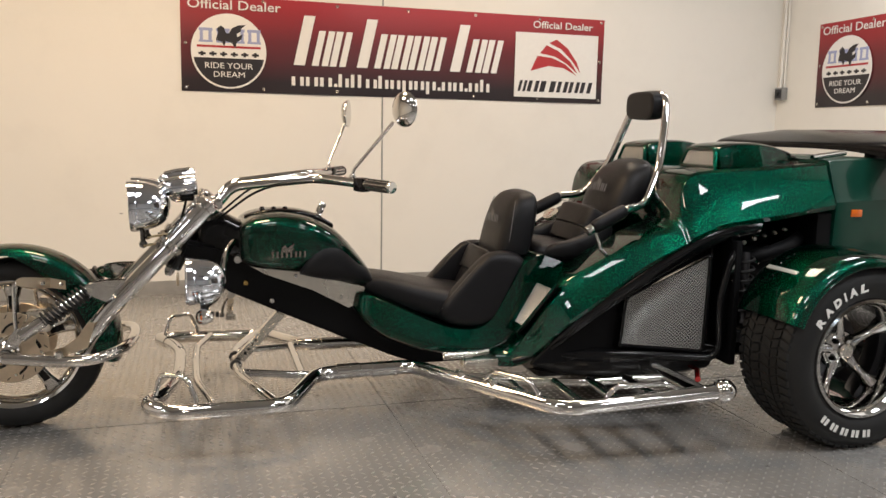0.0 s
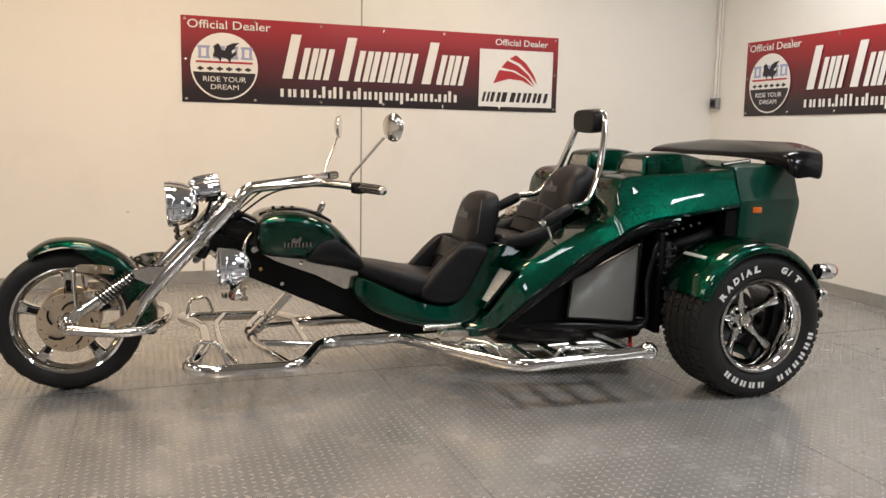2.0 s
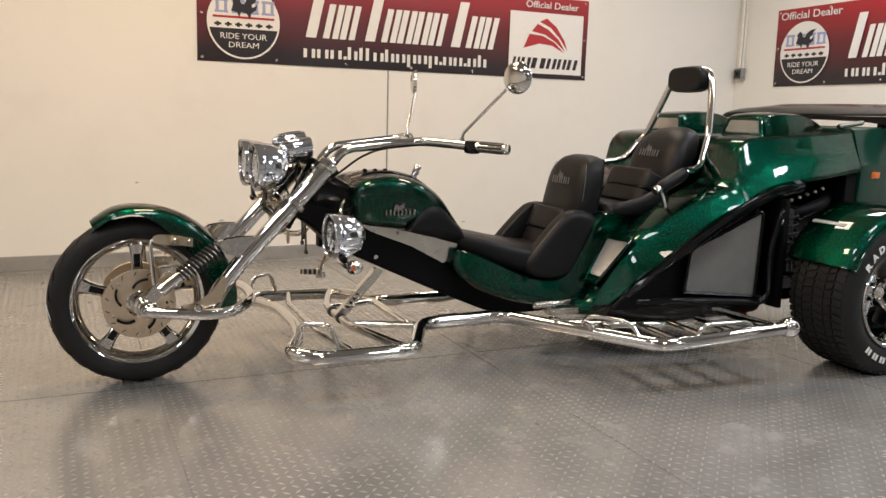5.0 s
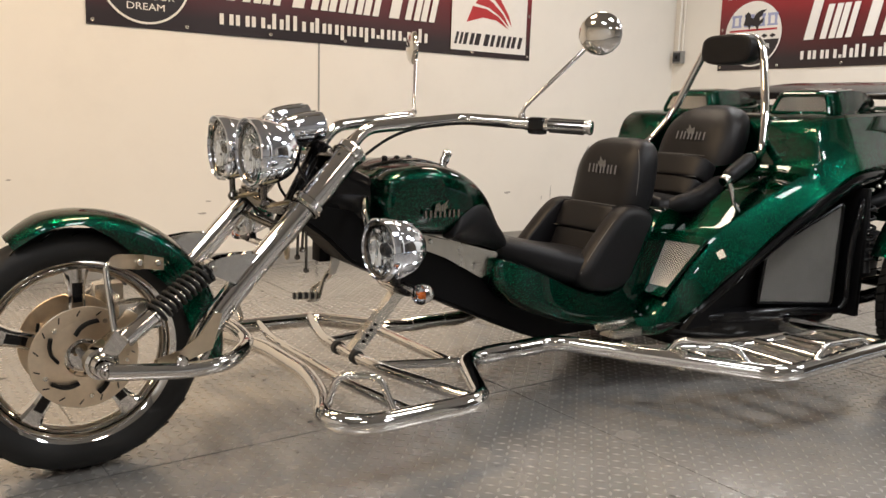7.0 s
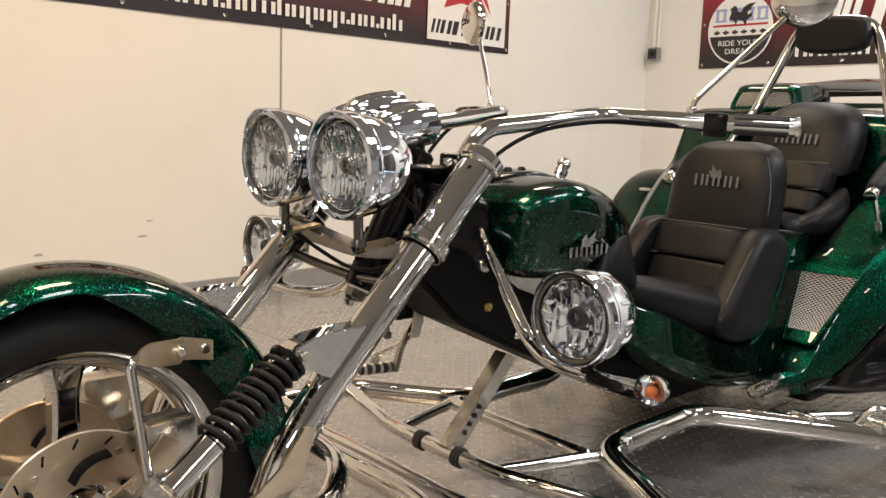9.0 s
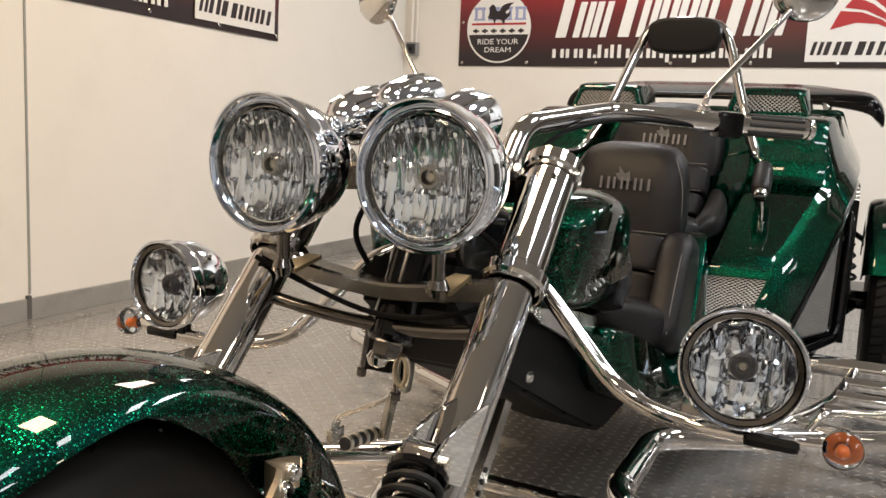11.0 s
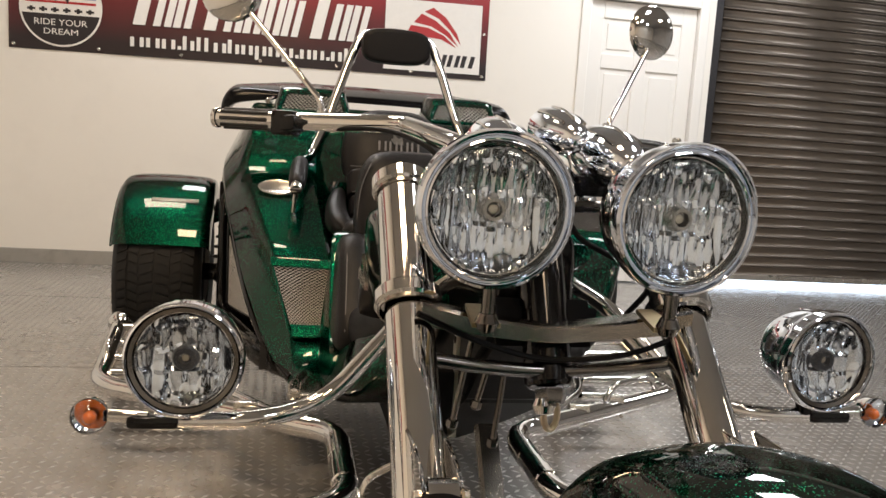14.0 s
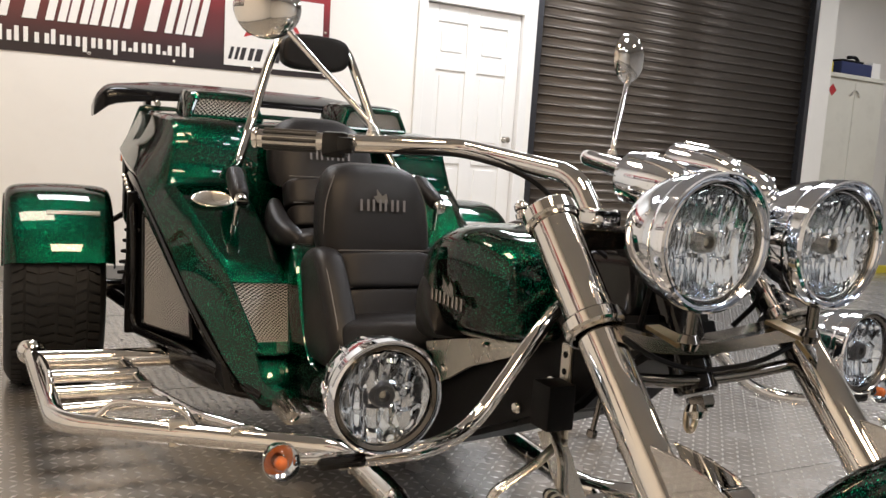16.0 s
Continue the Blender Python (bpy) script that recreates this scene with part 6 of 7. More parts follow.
for s, sd in ((-1, side_l), (1, side_r)):
    # intake beside the rider's back
    q = [(1.880, s * 0.255, 0.335), (1.880, s * 0.335, 0.335), (2.016, s * 0.408, 0.542), (2.012, s * 0.228, 0.538)]
    bk = bmesh.new()
    bk.faces.new([bk.verts.new(Vector(p) + V(-0.004, 0, 0.003)) for p in q])
    thicken(bk, 0.004)
    part("intake_backing", bk, MATT, sd, smooth=False)
    mid = sum((Vector(p) for p in q), V(0, 0, 0)) / 4
    q2 = [Vector(p) + V(-0.008, 0, 0.005) for p in q]
    q2 = [q2[0].lerp(q2[3], 0.13).lerp(mid, 0.05), q2[1].lerp(q2[2], 0.13).lerp(mid, 0.05), q2[2].lerp(q2[1], 0.09).lerp(mid, 0.03), q2[3].lerp(q2[0], 0.09).lerp(mid, 0.03)]
    woven(q2, 0.0118, "intake_mesh", sd, "silver expanded-metal intake mesh", 0.0010, 0.0008)
    bz = bmesh.new()
    outer = [bz.verts.new(Vector(p) + V(-0.013, 0, 0.008)) for p in q]
    inner = [bz.verts.new(p + V(-0.002, 0, 0.001)) for p in q2]
    for k in range(4):
        bz.faces.new((outer[k], outer[(k + 1) % 4], inner[(k + 1) % 4], inner[k]))
    thicken(bz, 0.003)
    part("intake_bezel", bz, GREEN, sd, smooth=False)
    P = [Vector(p) + V(-0.013, 0, 0.008) for p in q]
    part("intake_lip", tube([P[3], P[2], P[1] + V(0, s * 0.004, 0), P[0], P[3]], 0.0045, 0.012, 8), GREEN, sd)
    # black panel and large mesh under the fairing
    blk = part("black_side_panel", side_plate([(1.90, 0.235), (2.64, 0.235), (2.68, 0.76), (2.50, 0.69), (2.36, 0.61), (2.13, 0.43), (2.00, 0.32)], s * 0.415, 0.02), MATT, trike, "black lower side panel", smooth=False)
    q = [(2.262, s * 0.455, 0.300), (2.572, s * 0.560, 0.285), (2.580, s * 0.566, 0.675), (2.275, s * 0.465, 0.495)]
    woven(q, 0.0145, "side_mesh", blk, "silver expanded-metal side grille", 0.0008, 0.0007)
    bk = bmesh.new()
    bk.faces.new([bk.verts.new(Vector(p) - V(0, s * 0.008, 0)) for p in q])
    thicken(bk, 0.004)
    part("mesh_backing", bk, MATT, blk, smooth=False)
    P = [Vector(p) for p in q]
    part("mesh_frame", tube([P[0], P[1], P[2], P[3], P[0]], 0.008, 0.02, 8), BLACK, blk)
    part("frame_tube", tube([(1.86, s * 0.33, 0.225), (1.95, s * 0.385, 0.262), (2.30, s * 0.50, 0.272), (2.60, s * 0.578, 0.262), (2.630, s * 0.588, 0.30), (2.615, s * 0.590, 0.50), (2.655, s * 0.592, 0.660), (2.69, s * 0.585, 0.70)], 0.015, 0.06, 12), BLACK, blk, "gloss black frame tube")
    sec = []
    for x, h, z, w in ((1.93, 0.388, 0.238, 0.018), (2.05, 0.460, 0.368, 0.030), (2.2, 0.512, 0.500, 0.034), (2.4, 0.560, 0.640, 0.036), (2.6, 0.588, 0.745, 0.032), (2.78, 0.592, 0.778, 0.022)):
        sec.append([V(x, s * (h + 0.004), z + w * 0.9), V(x, s * (h + 0.006), z), V(x, s * (h - 0.008), z - w * 0.9), V(x, s * (h - 0.04), z - w), V(x, s * (h - 0.045), z + w * 0.5)])
    part("black_edge_strip", loft(sec, True, 2, 4), BLACK, blk, "gloss black strip along the fairing edge")
    # belly under the fairing
    sec = []
    for x, h, zb, zt in ((1.95, 0.34, 0.17, 0.24), (2.10, 0.45, 0.165, 0.28), (2.3, 0.50, 0.16, 0.27), (2.5, 0.53, 0.17, 0.27), (2.62, 0.55, 0.19, 0.27)):
        sec.append([V(x, s * (h - 0.12), zb), V(x, s * (h - 0.03), zb + 0.015), V(x, s * h, zb + 0.05), V(x, s * h, zt), V(x, s * (h - 0.12), zt)])
    part("belly_pan", loft(sec, True, 2, 3), BLACK, blk, "gloss black belly pan")
    part("arch_liner", box(2.665, s * 0.53 - 0.08, 0.235, 2.690, s * 0.53 + 0.08, 0.730, 0.006), MATT, blk, "black plastic liner behind the grille")
    # oval badge
    m = axis_pose((2.312, s * 0.395, 0.741), (-0.62, 0, 0.785), (0, 1, 0))
    b = bmesh.new()
    pr = [(1.0, -0.004), (1.0, 0.002), (0.93, 0.004), (0.86, 0.002), (0.0, 0.002)]
    rings = [[b.verts.new(m @ V(0.037 * r * math.cos(2 * math.pi * i / 28), 0.066 * r * math.sin(2 * math.pi * i / 28), h)) for i in range(28)] for r, h in pr[:-1]]
    for p, qq in zip(rings, rings[1:]):
        for i in range(28):
            b.faces.new((p[i], p[(i + 1) % 28], qq[(i + 1) % 28], qq[i]))
    b.faces.new(rings[-1])
    if s > 0:
        part("oval_badge", b, SATIN, sd, "oval satin metal badge")
    else:
        b.free()
    # deck scoop with mesh mouth
    sec = []
    for x, h, z1 in ((2.695, 0.120, 1.078), (2.71, 0.132, 1.096), (2.80, 0.138, 1.108), (2.92, 0.132, 1.105), (3.05, 0.105, 1.075), (3.14, 0.06, 1.045)):
        yc = s * 0.285
        sec.append([V(x, yc - h, 0.99), V(x, yc - h * 0.92, z1 - 0.025), V(x, yc - h * 0.8, z1 - 0.004), V(x, yc, z1), V(x, yc + h * 0.8, z1 - 0.004), V(x, yc + h * 0.92, z1 - 0.025), V(x, yc + h, 0.99), V(x, yc, 0.99)])
    sc = part("air_scoop", loft(sec, True, 2, 3), GREEN, trike, "green air scoop with a mesh mouth")
    y0 = s * 0.285
    q = [(2.675, y0 - 0.128, 1.004), (2.675, y0 + 0.128, 1.004), (2.692, y0 + 0.100, 1.078), (2.692, y0 - 0.100, 1.078)]
    bk = bmesh.new()
    bk.faces.new([bk.verts.new(Vector(p) + V(0.004, 0, 0)) for p in q])
    thicken(bk, 0.004)
    part("scoop_backing", bk, MATT, sc, smooth=False)
    woven(q, 0.015, "scoop_mesh", sc, "silver expanded-metal mesh", 0.0011, 0.0008)
    P = [Vector(p) for p in q]
    part("scoop_lip", tube([P[0], P[1], P[2], P[3], P[0]], 0.010, 0.02, 8), GREEN, sc)
    part("hinge_bar", rod((3.10, s * 0.46, 1.052), (3.28, s * 0.44, 1.072), 0.012), CHROME, trike, "chrome hinge of the boot")

# rear spoiler
sec = []
for y, x0, x1, zf, zr, th in ((-0.672, 3.45, 3.58, 1.008, 1.020, 0.010), (-0.668, 3.435, 3.60, 1.030, 1.044, 0.052), (-0.640, 3.415, 3.625, 1.064, 1.092, 0.068), (-0.585, 3.415, 3.650, 1.090, 1.128, 0.060), (-0.40, 3.425, 3.672, 1.100, 1.160, 0.038), (-0.2, 3.425, 3.675, 1.102, 1.164, 0.030), (0, 3.425, 3.675, 1.103, 1.165, 0.030)):
    x0, x1 = x0 - 0.055, x1 - 0.06
    xm, zm = (x0 + x1) / 2, (zf + zr) / 2
    sec.append([V(x0 + 0.010, y, zf - th * 0.70), V(x0, y, zf - th * 0.40), V(x0 + 0.003, y, zf + th * 0.05), V(x0 + 0.024, y, zf + th * 0.42), V(xm, y, zm + th * 0.45), V(x1 - 0.02, y, zr + 0.004), V(x1, y, zr - 0.004), V(x1 - 0.01, y, zr - th), V(xm, y, zm - th * 0.7)])
sec = sec + [[V(p.x, -p.y, p.z) for p in r] for r in sec[-2::-1]]
part("spoiler", loft(sec, True, 3, 3), SPOIL, trike, "gloss black rear spoiler with down-turned tips")
for s in (-1, 1):
    part("spoiler_leg", box(3.37, s * 0.46 - 0.012, 1.03, 3.46, s * 0.46 + 0.012, 1.105, 0.005), BLACK, trike)

# ---------------------------------------------------------------- rear wheels, fenders, engine
def rear_wheel(s):
    c = V(2.985, s * 0.828, 0.342)
    R, r, w = 0.345, 0.208, 0.318
    o = V(0, s, 0)
    rim = lathe([(0.200, -0.15), (0.214, -0.148), (0.219, -0.140), (0.206, -0.125), (0.192, -0.10), (0.190, 0.09), (0.196, 0.118), (0.210, 0.134), (0.222, 0.136), (0.225, 0.142), (0.221, 0.149), (0.210, 0.150), (0.202, 0.142), (0.188, 0.116), (0.183, 0.0), (0.183, -0.15)],
                c, o, 72, close=True)
    wl = part("rear_wheel", rim, CHROME, trike, "deep chrome five-spoke rear wheel")
    part("tyre", lathe(tyre_profile(R, 0.216, w), c, o, 96), RUBBER, wl, "wide black tyre with raised white lettering")
    # blocks of the tread
    b = bmesh.new()
    n = 64
    for j, (o0, o1, ph) in enumerate(((-0.135, -0.100, 0.0), (-0.092, -0.060, 0.5), (-0.052, -0.006, 0.2), (0.006, 0.052, 0.7), (0.060, 0.092, 0.0), (0.100, 0.135, 0.5))):
        for i in range(n):
            a0 = 2 * math.pi * (i + ph + 0.12) / n
            a1 = 2 * math.pi * (i + ph + 0.84) / n
            sk = 0.035 * (1 if j % 2 else -1)
            vs = []
            for rr in (R - 0.006, R + 0.006):
                for a, q in ((a0, o0), (a1, o0), (a1 + sk, o1), (a0 + sk, o1)):
                    drop = 0.0 if abs(q) < 0.1 else (abs(q) - 0.1) * 0.28
                    vs.append(b.verts.new(c + V((rr - drop) * math.cos(a), s * q, (rr - drop) * math.sin(a))))
            b.faces.new(vs[4:])
            for k in range(4):
                b.faces.new((vs[k], vs[(k + 1) % 4], vs[4 + (k + 1) % 4], vs[4 + k]))
    tb = part("tread_block", b, RUBBER, wl, smooth=False)
    tb["kind"] = "stuff"
    # spokes: five forked arms inside the dish
    part("hub", lathe([(0, 0.030), (0.028, 0.030), (0.034, 0.024), (0.062, 0.018), (0.075, 0.006), (0.08, -0.02), (0.08, -0.05)], c, o, 32), CHROME, wl)
    part("hub_cap", lathe([(0, 0.048), (0.022, 0.047), (0.030, 0.040), (0.031, 0.028)], c, o, 28), SATIN, wl)
    for i in range(5):
        a = radians(72 * i + 100)
        d, t = V(math.cos(a), 0, math.sin(a)), V(-math.sin(a), 0, math.cos(a))
        sec = []
        for q, hw, hy, off in ((0.05, 0.026, 0.016, 0.006), (0.10, 0.016, 0.014, 0.010), (0.145, 0.016, 0.016, 0.016), (0.190, 0.034, 0.03, 0.024)):
            p = c + d * q + o * off
            sec.append([p + t * hw * x + o * hy * y for x, y in ((-1, -0.6), (-0.6, -1), (0.6, -1), (1, -0.6), (0.8, 0.6), (0.35, 1), (-0.35, 1), (-0.8, 0.6))])
        part("spoke", loft(sec, True, 2, 4), CHROME, wl)
        a2 = a + radians(36)
        p = c + V(math.cos(a2), 0, math.sin(a2)) * 0.055 + o * 0.014
        part("wheel_nut", lathe([(0, 0.026), (0.006, 0.026), (0.010, 0.020), (0.011, 0)], p, o, 6), BLACK, wl)
    part("brake_drum", lathe([(0, 0.01), (0.125, 0.01), (0.13, 0.0), (0.13, -0.06), (0, -0.06)], c - o * 0.065, o, 40), CARB, wl)
    # raised sidewall lettering
    side = 0.1605

    def on_wall(ang, rad):
        """Upright pose on the outer wall at an angle from the tail side."""
        p = c + V(math.cos(ang) * rad, 0, math.sin(ang) * rad) + o * side
        yv = V(math.cos(ang), 0, math.sin(ang))
        zv = o
        xv = yv.cross(zv)
        m = Matrix((xv, yv, zv)).transposed().to_4x4()
        m.translation = p
        return m
    step = -1 if s < 0 else 1
    b = None

    def A(deg):
        """Clockwise from the top of the wheel, from outside it."""
        return radians(90) + (-1 if s < 0 else 1) * radians(deg)
    for ch, deg in zip("RADIAL", (-58, -47.8, -37.6, -29.6, -22.6, -12.4)):
        b = letters(ch, 0.040, on_wall(A(deg), 0.258) @ Matrix.Translation((-0.005 if ch == "I" else -0.015, 0, 0)), 0.001, b, width=0.034 if ch != "I" else 0.011, shear=0.12, bold=0.002)
    for k, ch in enumerate("G/T"):
        b = letters(ch, 0.040, on_wall(A(20 + k * 9.5), 0.258) @ Matrix.Translation((-0.015, 0, 0)), 0.001, b, width=0.034 if ch != "/" else 0.015, shear=0.12, bold=0.002)
    part("sidewall_lettering", b, TYREW, wl, "raised white letters", smooth=False)["kind"] = "stuff"
    b = None
    for start, n_, in ((103, 6), (178, 5)):
        for k in range(n_):
            m = on_wall(A(start + k * 10.4), 0.264)
            for x0, z0, x1, z1 in ((-0.016, 0.0, -0.004, 0.027), (0.003, 0.0, 0.015, 0.027)):
                b = slab([(x0, z0), (x1, z0), (x1, z1), (x0, z1)], 0.0016, m, bm=b)
    part("sidewall_bars", b, TYREW, wl, "raised white bars", smooth=False)["kind"] = "stuff"
    return wl


def rear_fender(s):
    c = V(2.985, 0, 0.342)
    sec = []
    n = 17
    for i in range(n):
        t = i / (n - 1)
        a = radians(157 - 128 * t)
        R = 0.372 + 0.014 * math.sin(math.pi * min(1, t * 1.15)) ** 1.2
        ring = []
        for y, dr in ((0.640, 0.085), (0.643, 0.03), (0.658, 0.008), (0.70, 0.0), (0.80, -0.004), (0.90, -0.001), (0.960, 0.006), (0.985, 0.022), (0.990, 0.040)):
            ring.append(c + V((R - dr) * math.cos(a), s * y, (R - dr) * math.sin(a)))
        sec.append(ring)
    b = loft(sec, False, 3, 2)
    thicken(b, 0.005)
    f = part("rear_mudguard", b, GREEN, trike, "green metal-flake rear mudguard")
    a = radians(128)
    p = c + V(0.3835 * math.cos(a), s * 0.775, 0.3835 * math.sin(a))
    m = axis_pose(p, (math.cos(a), 0, math.sin(a)), (0, 1, 0))
    part("reflector_strip", moved(box(-0.009, -0.085, -0.004, 0.009, 0.085, 0.004, 0.002), m), GREYR, f, "grey reflector strip")
    b = bmesh.new()
    path = [c + V((0.372 + 0.014 * math.sin(math.pi * min(1, i / 24 * 1.15)) ** 1.2 - 0.040) * math.cos(radians(157 - 128 * i / 24)), s * 0.990, (0.372 + 0.014 * math.sin(math.pi * min(1, i / 24 * 1.15)) ** 1.2 - 0.040) * math.sin(radians(157 - 128 * i / 24))) for i in range(25)]
    b.free()
    part("mudguard_edge", tube(path, 0.005, 0, 8), GREEN, f)
    part("inner_liner", loft([[c + V((0.358 - dr) * math.cos(radians(150 - 115 * i / 10)), s * y, (0.358 - dr) * math.sin(radians(150 - 115 * i / 10))) for y, dr in ((0.648, 0.06), (0.66, 0.0), (0.80, -0.003), (0.97, 0.0))] for i in range(11)], False, 1, 1), MATT, f)
    return f


for s in (-1, 1):
    rear_wheel(s)
    rear_fender(s)
    # tail lamps beside the boot
    tl = part("tail_lamp", lathe([(0, 0), (0.036, 0), (0.040, 0.006), (0.040, 0.075), (0.034, 0.085), (0, 0.088)], (3.36, s * 0.885, 0.565), (1, 0, 0), 28), CHROME, trike, "chrome tail lamp cylinder")
    part("tail_lens", lathe([(0.034, 0), (0.030, 0.010), (0, 0.014)], (3.447, s * 0.885, 0.565), (1, 0, 0), 24), REDL, tl)
    part("rear_indicator", lathe([(0, 0), (0.026, 0.0), (0.030, 0.008), (0.026, 0.04), (0, 0.052)], (3.37, s * 0.885, 0.452), (1, 0, 0), 24), CHROME, tl)
    part("rear_indicator", lathe([(0, 0), (0.022, 0.0), (0.024, 0.006), (0.020, 0.03), (0, 0.038)], (3.37, s * 0.885, 0.355), (1, 0, 0), 24), BLACK, tl)
    part("lamp_bracket", box(3.345, s * 0.885 - 0.012, 0.33, 3.362, s * 0.885 + 0.012, 0.60, 0.004), BLACK, tl)
    part("lamp_bracket_arm", tube([(3.352, s * 0.885, 0.46), (3.352, s * 0.70, 0.50), (3.30, s * 0.55, 0.60)], 0.012, 0.05, 10), BLACK, tl)

eng = part("engine_block", box(2.66, -0.40, 0.22, 3.10, 0.40, 0.66, 0.03), CARB, trike, "dark engine block between the rear wheels")
part("axle_tube", rod((2.985, -0.70, 0.342), (2.985, 0.70, 0.342), 0.035), BLACK, eng)
for s in (-1, 1):
    part("cylinder_cover", box(2.70, s * 0.49 - 0.09, 0.36, 2.86, s * 0.49 + 0.09, 0.56, 0.02), CARB, eng)
    for k in range(6):
        part("fin", box(2.695, s * 0.49 - 0.095, 0.372 + k * 0.032, 2.865, s * 0.49 + 0.095, 0.378 + k * 0.032), SATIN, eng, smooth=False)
    for k in range(5):
        part("stud", lathe([(0, 0.014), (0.006, 0.014), (0.008, 0.009), (0.008, 0)], (2.70 + k * 0.045, s * 0.595, 0.725 + 0.012 * k), (0, s, 0), 10), SATIN, eng)
    for k in range(7):
        part("engine_bolt", lathe([(0, 0.012), (0.007, 0.012), (0.010, 0.008), (0.010, 0)], (2.665 + random.uniform(0, 0.12), s * 0.585, 0.50 + random.uniform(0, 0.18)), (-0.3, s, 0), 10), CHROME, eng)
    a, e = V(2.72, s * 0.60, 0.40), V(2.74, s * 0.56, 0.68)
    sh = part("rear_damper", rod(a, e, 0.018, 16), CARB, eng, "rear spring damper")
    pts = []
    for i in range(6 * 12 + 1):
        t = i / 72
        pts.append(a + (e - a) * (0.12 + 0.8 * t) + V(0.034 * math.cos(i * math.pi / 6), 0.034 * math.sin(i * math.pi / 6), 0))
    coil(pts, 0.006, sh)
    part("heat_shield", rod((2.64, s * 0.585, 0.60), (2.68, s * 0.585, 0.635), 0.018), CHROME, eng)
    part("intake_hose", tube([(2.72, s * 0.45, 0.62), (2.80, s * 0.56, 0.66), (2.95, s * 0.55, 0.70), (3.08, s * 0.45, 0.72)], 0.028, 0.08, 12), MATT, eng)
    part("boot_side_box", box(3.06, s * 0.50 - 0.07, 0.62, 3.128, s * 0.50 + 0.08, 0.83, 0.004), MATT, eng, smooth=False)
    part("swing_arm", tube([(2.50, s * 0.42, 0.28), (2.75, s * 0.52, 0.27), (2.985, s * 0.63, 0.33)], 0.026, 0.08, 12), BLACK, eng)
part("red_rod", rod((2.56, -0.56, 0.17), (2.72, -0.30, 0.19), 0.012), REDL, eng)
part("sump", box(1.98, -0.30, 0.135, 2.66, 0.30, 0.26, 0.02), BLACK, eng)

# ---------------------------------------------------------------- foot rests and pipes
pipes = part("front_cross_pipe", tube([(0.490, -0.44, 0.192), (0.545, -0.30, 0.198), (0.575, -0.15, 0.205), (0.575, 0.15, 0.205), (0.545, 0.30, 0.198), (0.490, 0.44, 0.192)], 0.024, 0.06, 18), CHROME, trike, "thick chrome pipe across the foot rests")
for s in (-1, 1):
    pp = part("step_pipe", tube([(0.520, s * 0.37, 0.196), (0.468, s * 0.475, 0.192), (0.560, s * 0.536, 0.180), (0.940, s * 0.524, 0.174), (1.085, s * 0.222, 0.192), (1.465, s * 0.222, 0.200), (1.845, s * 0.855, 0.200), (2.425, s * 0.902, 0.238)], 0.0275, 0.075, 20), CHROME, trike,
              "long bent chrome side pipe with foot rest")
    part("pipe_end_cap", lathe([(0.028, -0.022), (0.036, -0.016), (0.041, 0.0), (0.041, 0.018), (0.035, 0.036), (0.022, 0.047), (0, 0.051)], (2.43, s * 0.903, 0.2385), (0.985, s * 0.10, 0.08), 28), CHROME, pp)
    for x in (1.16, 1.30):
        part("pipe_sleeve", rod((x, s * 0.222, 0.1945), (x + 0.10, s * 0.222, 0.1965), 0.0295, 20), CHROME, pp)
    # hoops
    for p0, p1, h in (((0.500, 0.430), (0.640, 0.527), 0.085), ((1.66, 0.54), (1.80, 0.775), 0.060), ((1.98, 0.862), (2.30, 0.888), 0.065)):
        a, e = V(p0[0], s * p0[1], 0.208), V(p1[0], s * p1[1], 0.208)
        d = (e - a)
        part("foot_hoop", tube([a, a + d * 0.16 + V(0, 0, h), e - d * 0.20 + V(0, 0, h), e], 0.0095, 0.03, 10), CHROME, pp)
    # inner rail and rungs of the rear step
    part("inner_rail", tube([(1.60, s * 0.36, 0.195), (1.80, s * 0.52, 0.205), (2.05, s * 0.60, 0.205), (2.40, s * 0.66, 0.225)], 0.015, 0.06, 12), CHROME, pp)
    for x, y0, y1, r in ((1.78, 0.52, 0.70, 0.012), (1.93, 0.575, 0.85, 0.016), (2.06, 0.60, 0.865, 0.018), (2.20, 0.62, 0.885, 0.020), (2.36, 0.40, 0.91, 0.030)):
        part("rung", rod((x, s * y0, 0.205 + (x - 1.8) * 0.03), (x, s * y1, 0.198 + (x - 1.8) * 0.06), r), CHROME, pp)
    for x in (1.60, 1.68):
        yc = 0.222 + (x - 1.465) / 0.38 * 0.633
        part("pipe_clip", box(x - 0.012, s * yc - 0.030, 0.172, x + 0.012, s * yc + 0.030, 0.236, 0.006), SATIN, pp)
    for x in (1.15, 1.22, 1.40):
        part("pipe_bolt", rod((x, s * 0.235, 0.166), (x, s * 0.235, 0.180), 0.006), SATIN, pp)
    part("step_brace", tube([(0.905, s * 0.515, 0.184), (0.850, s * 0.36, 0.192), (0.795, s * 0.18, 0.198), (0.788, s * 0.06, 0.200)], 0.0175, 0.06, 14), CHROME, pp)
    part("rubber_ring", lathe([(0.0175, -0.010), (0.0225, -0.010), (0.0225, 0.010), (0.0175, 0.010)], (0.788, s * 0.062, 0.2), (0, 1, 0), 16, close=True), GRIP, pp)
    part("link_tube", tube([(0.700, s * 0.515, 0.186), (0.640, s * 0.25, 0.200), (0.635, s * 0.0, 0.206)], 0.0145, 0.05, 14), CHROME, pp)
    part("strut_tube", rod((1.070, s * 0.235, 0.191), (0.79, s * 0.155, 0.198), 0.014), CHROME, pp)
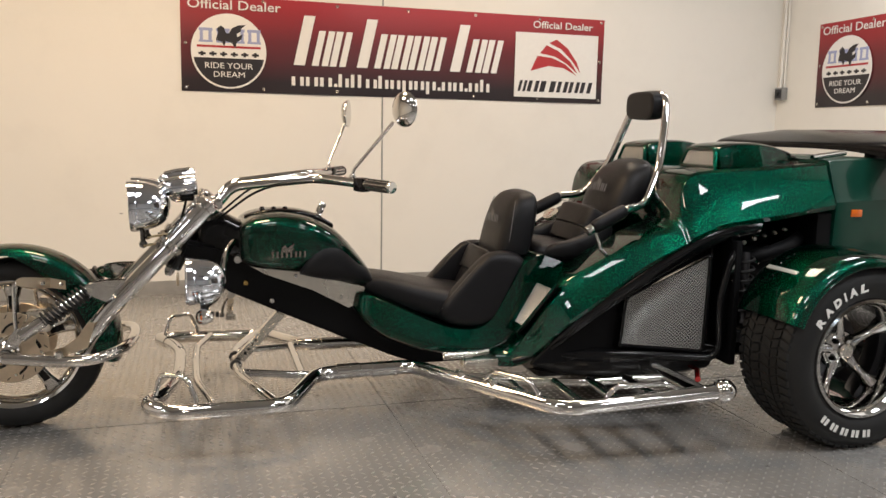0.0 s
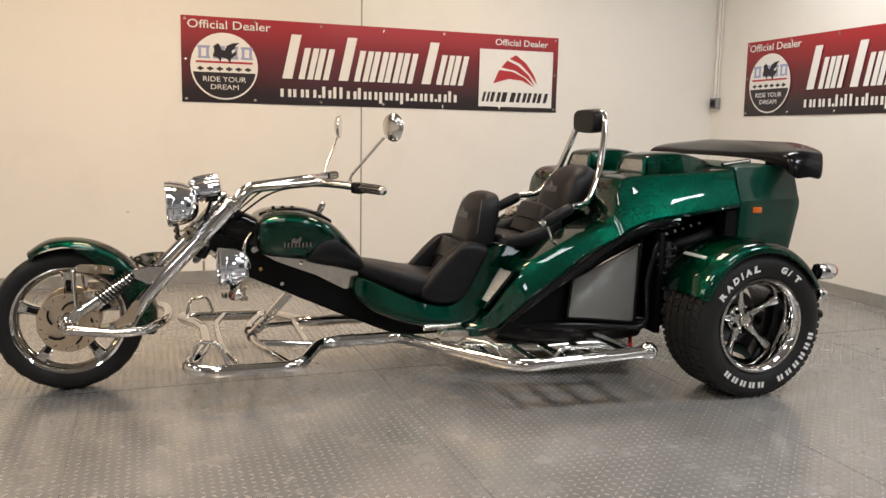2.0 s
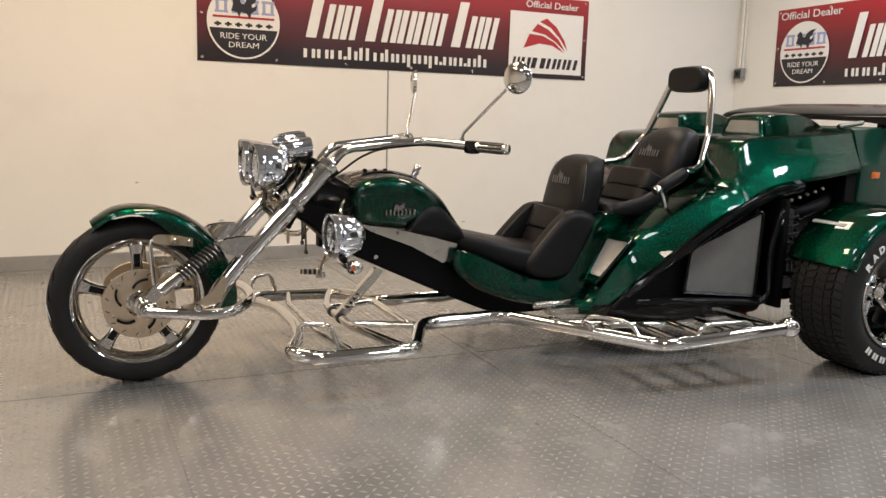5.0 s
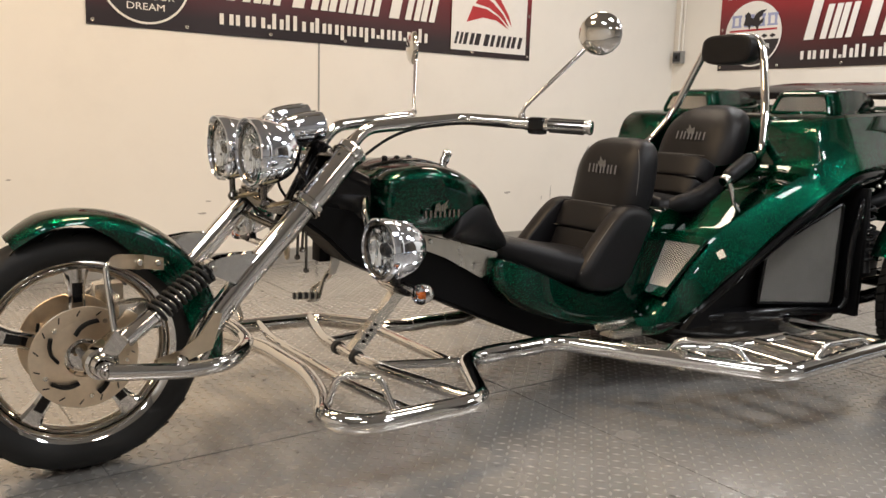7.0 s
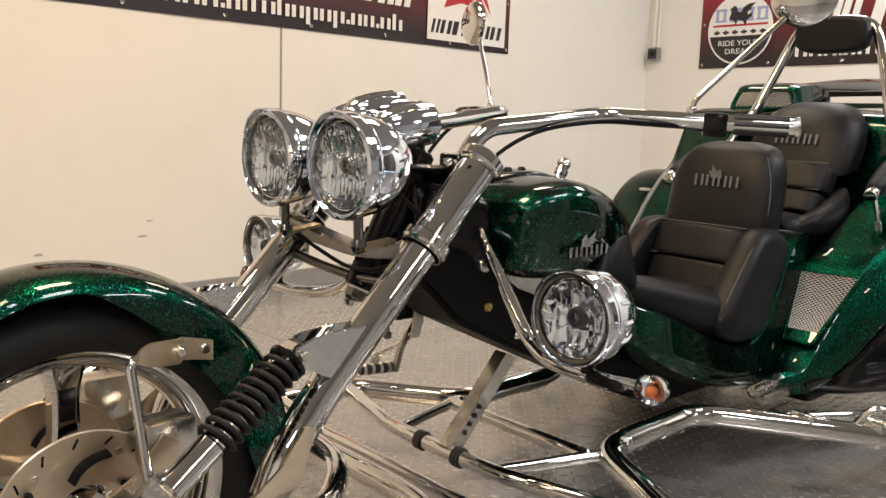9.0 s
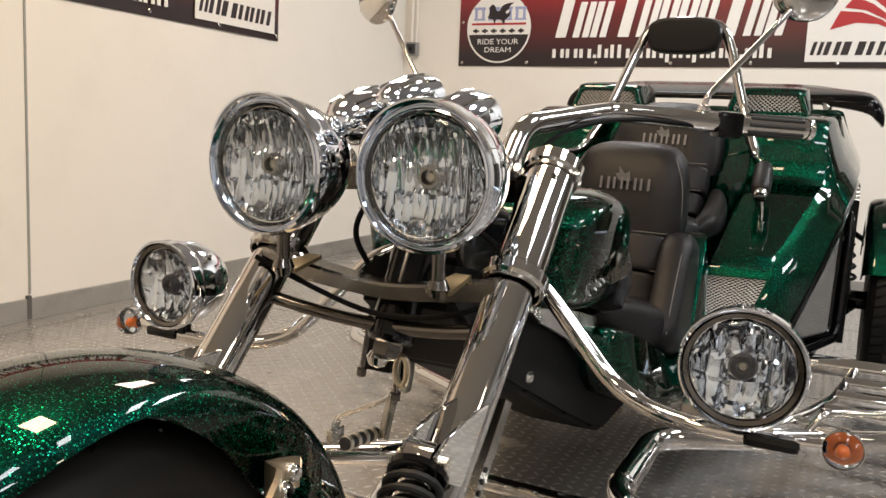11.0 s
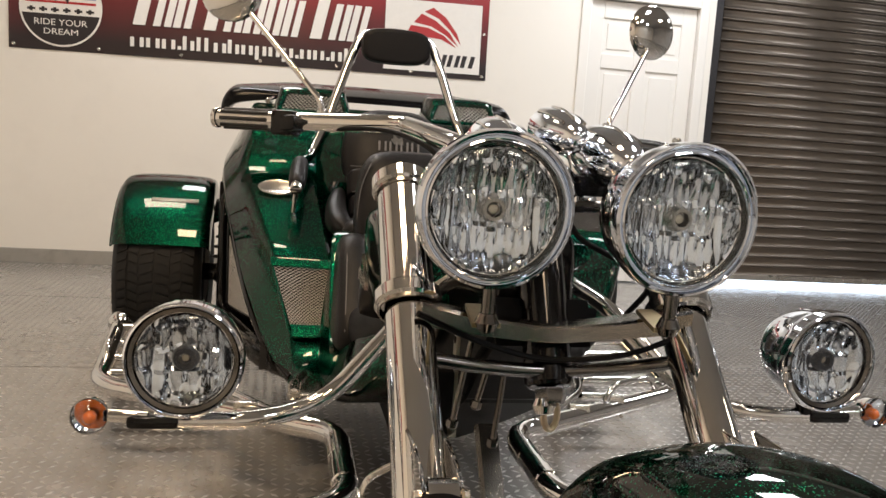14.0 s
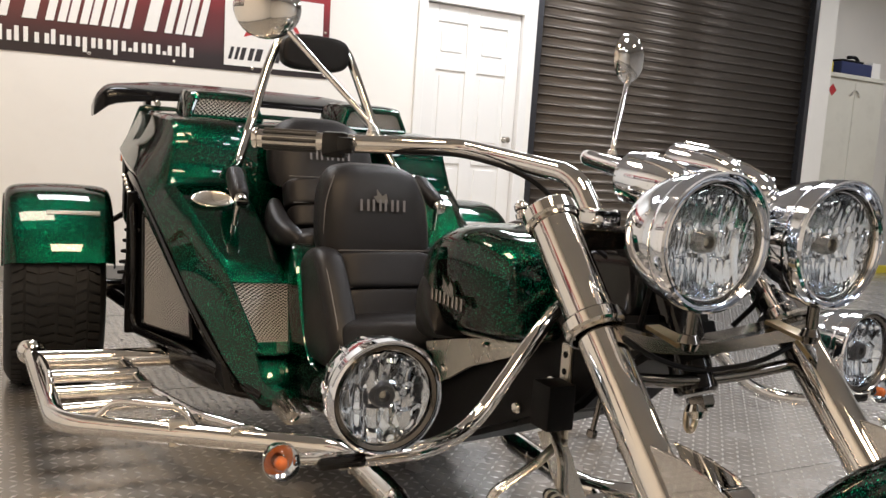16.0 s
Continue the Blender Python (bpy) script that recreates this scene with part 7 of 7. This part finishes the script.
    peg = part("foot_peg", tube([(1.76, s * 0.300, 0.262), (1.70, s * 0.322, 0.262), (1.572, s * 0.328, 0.262)], 0.011, 0.02, 12), SATIN, pp, "ribbed folding foot peg")
    for k in range(7):
        q = V(1.655, s * 0.324, 0.262).lerp(V(1.572, s * 0.328, 0.262), k / 6)
        part("peg_ring", lathe([(0.010, -0.003), (0.0165, -0.002), (0.0165, 0.002), (0.010, 0.003)], q, (-1, s * 0.04, 0), 16, close=True), CHROME, peg)
    part("peg_bracket", box(1.66, s * 0.285 - 0.035, 0.205, 1.80, s * 0.285 + 0.035, 0.236, 0.004), SATIN, peg, "folded satin plate under the peg")
part("cross_tube", rod((0.788, -0.06, 0.2), (0.788, 0.06, 0.2), 0.017), CHROME, pipes)
part("cross_tube", rod((1.03, -0.226, 0.193), (1.03, 0.226, 0.193), 0.0165), CHROME, pipes)
part("slotted_strut", side_plate([(0.950, 0.402), (0.985, 0.385), (0.822, 0.205), (0.778, 0.212)], -0.02, 0.035), SATIN, trike, "slotted satin strut to the foot rest", smooth=False)
for k in range(4):
    part("strut_hole", lathe([(0, 0.002), (0.006, 0.002), (0.006, -0.002)], (0.826 + k * 0.014, -0.0385, 0.240 + k * 0.017), (0, -1, 0), 10), BLACK, trike)
part("front_peg", rod((0.665, 0.14, 0.368), (0.750, 0.125, 0.365), 0.0115), GRIP, trike, "ribbed pedal rubber")
for k in range(4):
    part("peg_ring", lathe([(0.0110, -0.004), (0.0135, -0.003), (0.0135, 0.003), (0.0110, 0.004)], (0.675 + k * 0.02, 0.138 - k * 0.0035, 0.3677 - k * 0.0007), (1, -0.17, -0.03), 16, close=True), SATIN, trike)
# gear lever hanging under the head
part("gear_lever", tube([(0.800, 0.10, 0.550), (0.794, 0.10, 0.475), (0.750, 0.10, 0.420), (0.738, 0.105, 0.362)], 0.011, 0.02, 12, flat=0.5), DSATIN, trike, "satin pedal lever")
part("gear_lever_pivot", lathe([(0.010, -0.012), (0.022, -0.012), (0.022, 0.012), (0.010, 0.012)], (0.802, 0.09, 0.535), (0, 1, 0), 20, close=True), CHROME, trike)
bl = part("brake_lever", side_plate([(0.772, 0.620), (0.800, 0.620), (0.798, 0.470), (0.786, 0.438), (0.764, 0.440), (0.768, 0.470)], 0.084, 0.008, 0.002), SATIN, trike, "drilled satin pedal arm", smooth=False)
for k in range(4):
    part("lever_hole", lathe([(0, 0.0012), (0.006, 0.0012), (0.006, 0)], (0.785, 0.088, 0.600 - k * 0.030), (0, 1, 0), 12), MATT, bl)
part("pedal_arm", tube([(0.776, 0.082, 0.452), (0.776, 0.130, 0.415), (0.776, 0.222, 0.368), (0.776, 0.230, 0.335)], 0.013, 0.02, 12, flat=0.35), SATIN, bl)
part("pedal_plate", box(0.758, 0.222, 0.318, 0.800, 0.236, 0.345, 0.004), SATIN, bl)
part("relay_box", box(0.735, 0.095, 0.480, 0.790, 0.150, 0.560, 0.005), MATT, trike, "small black relay box beside the frame")
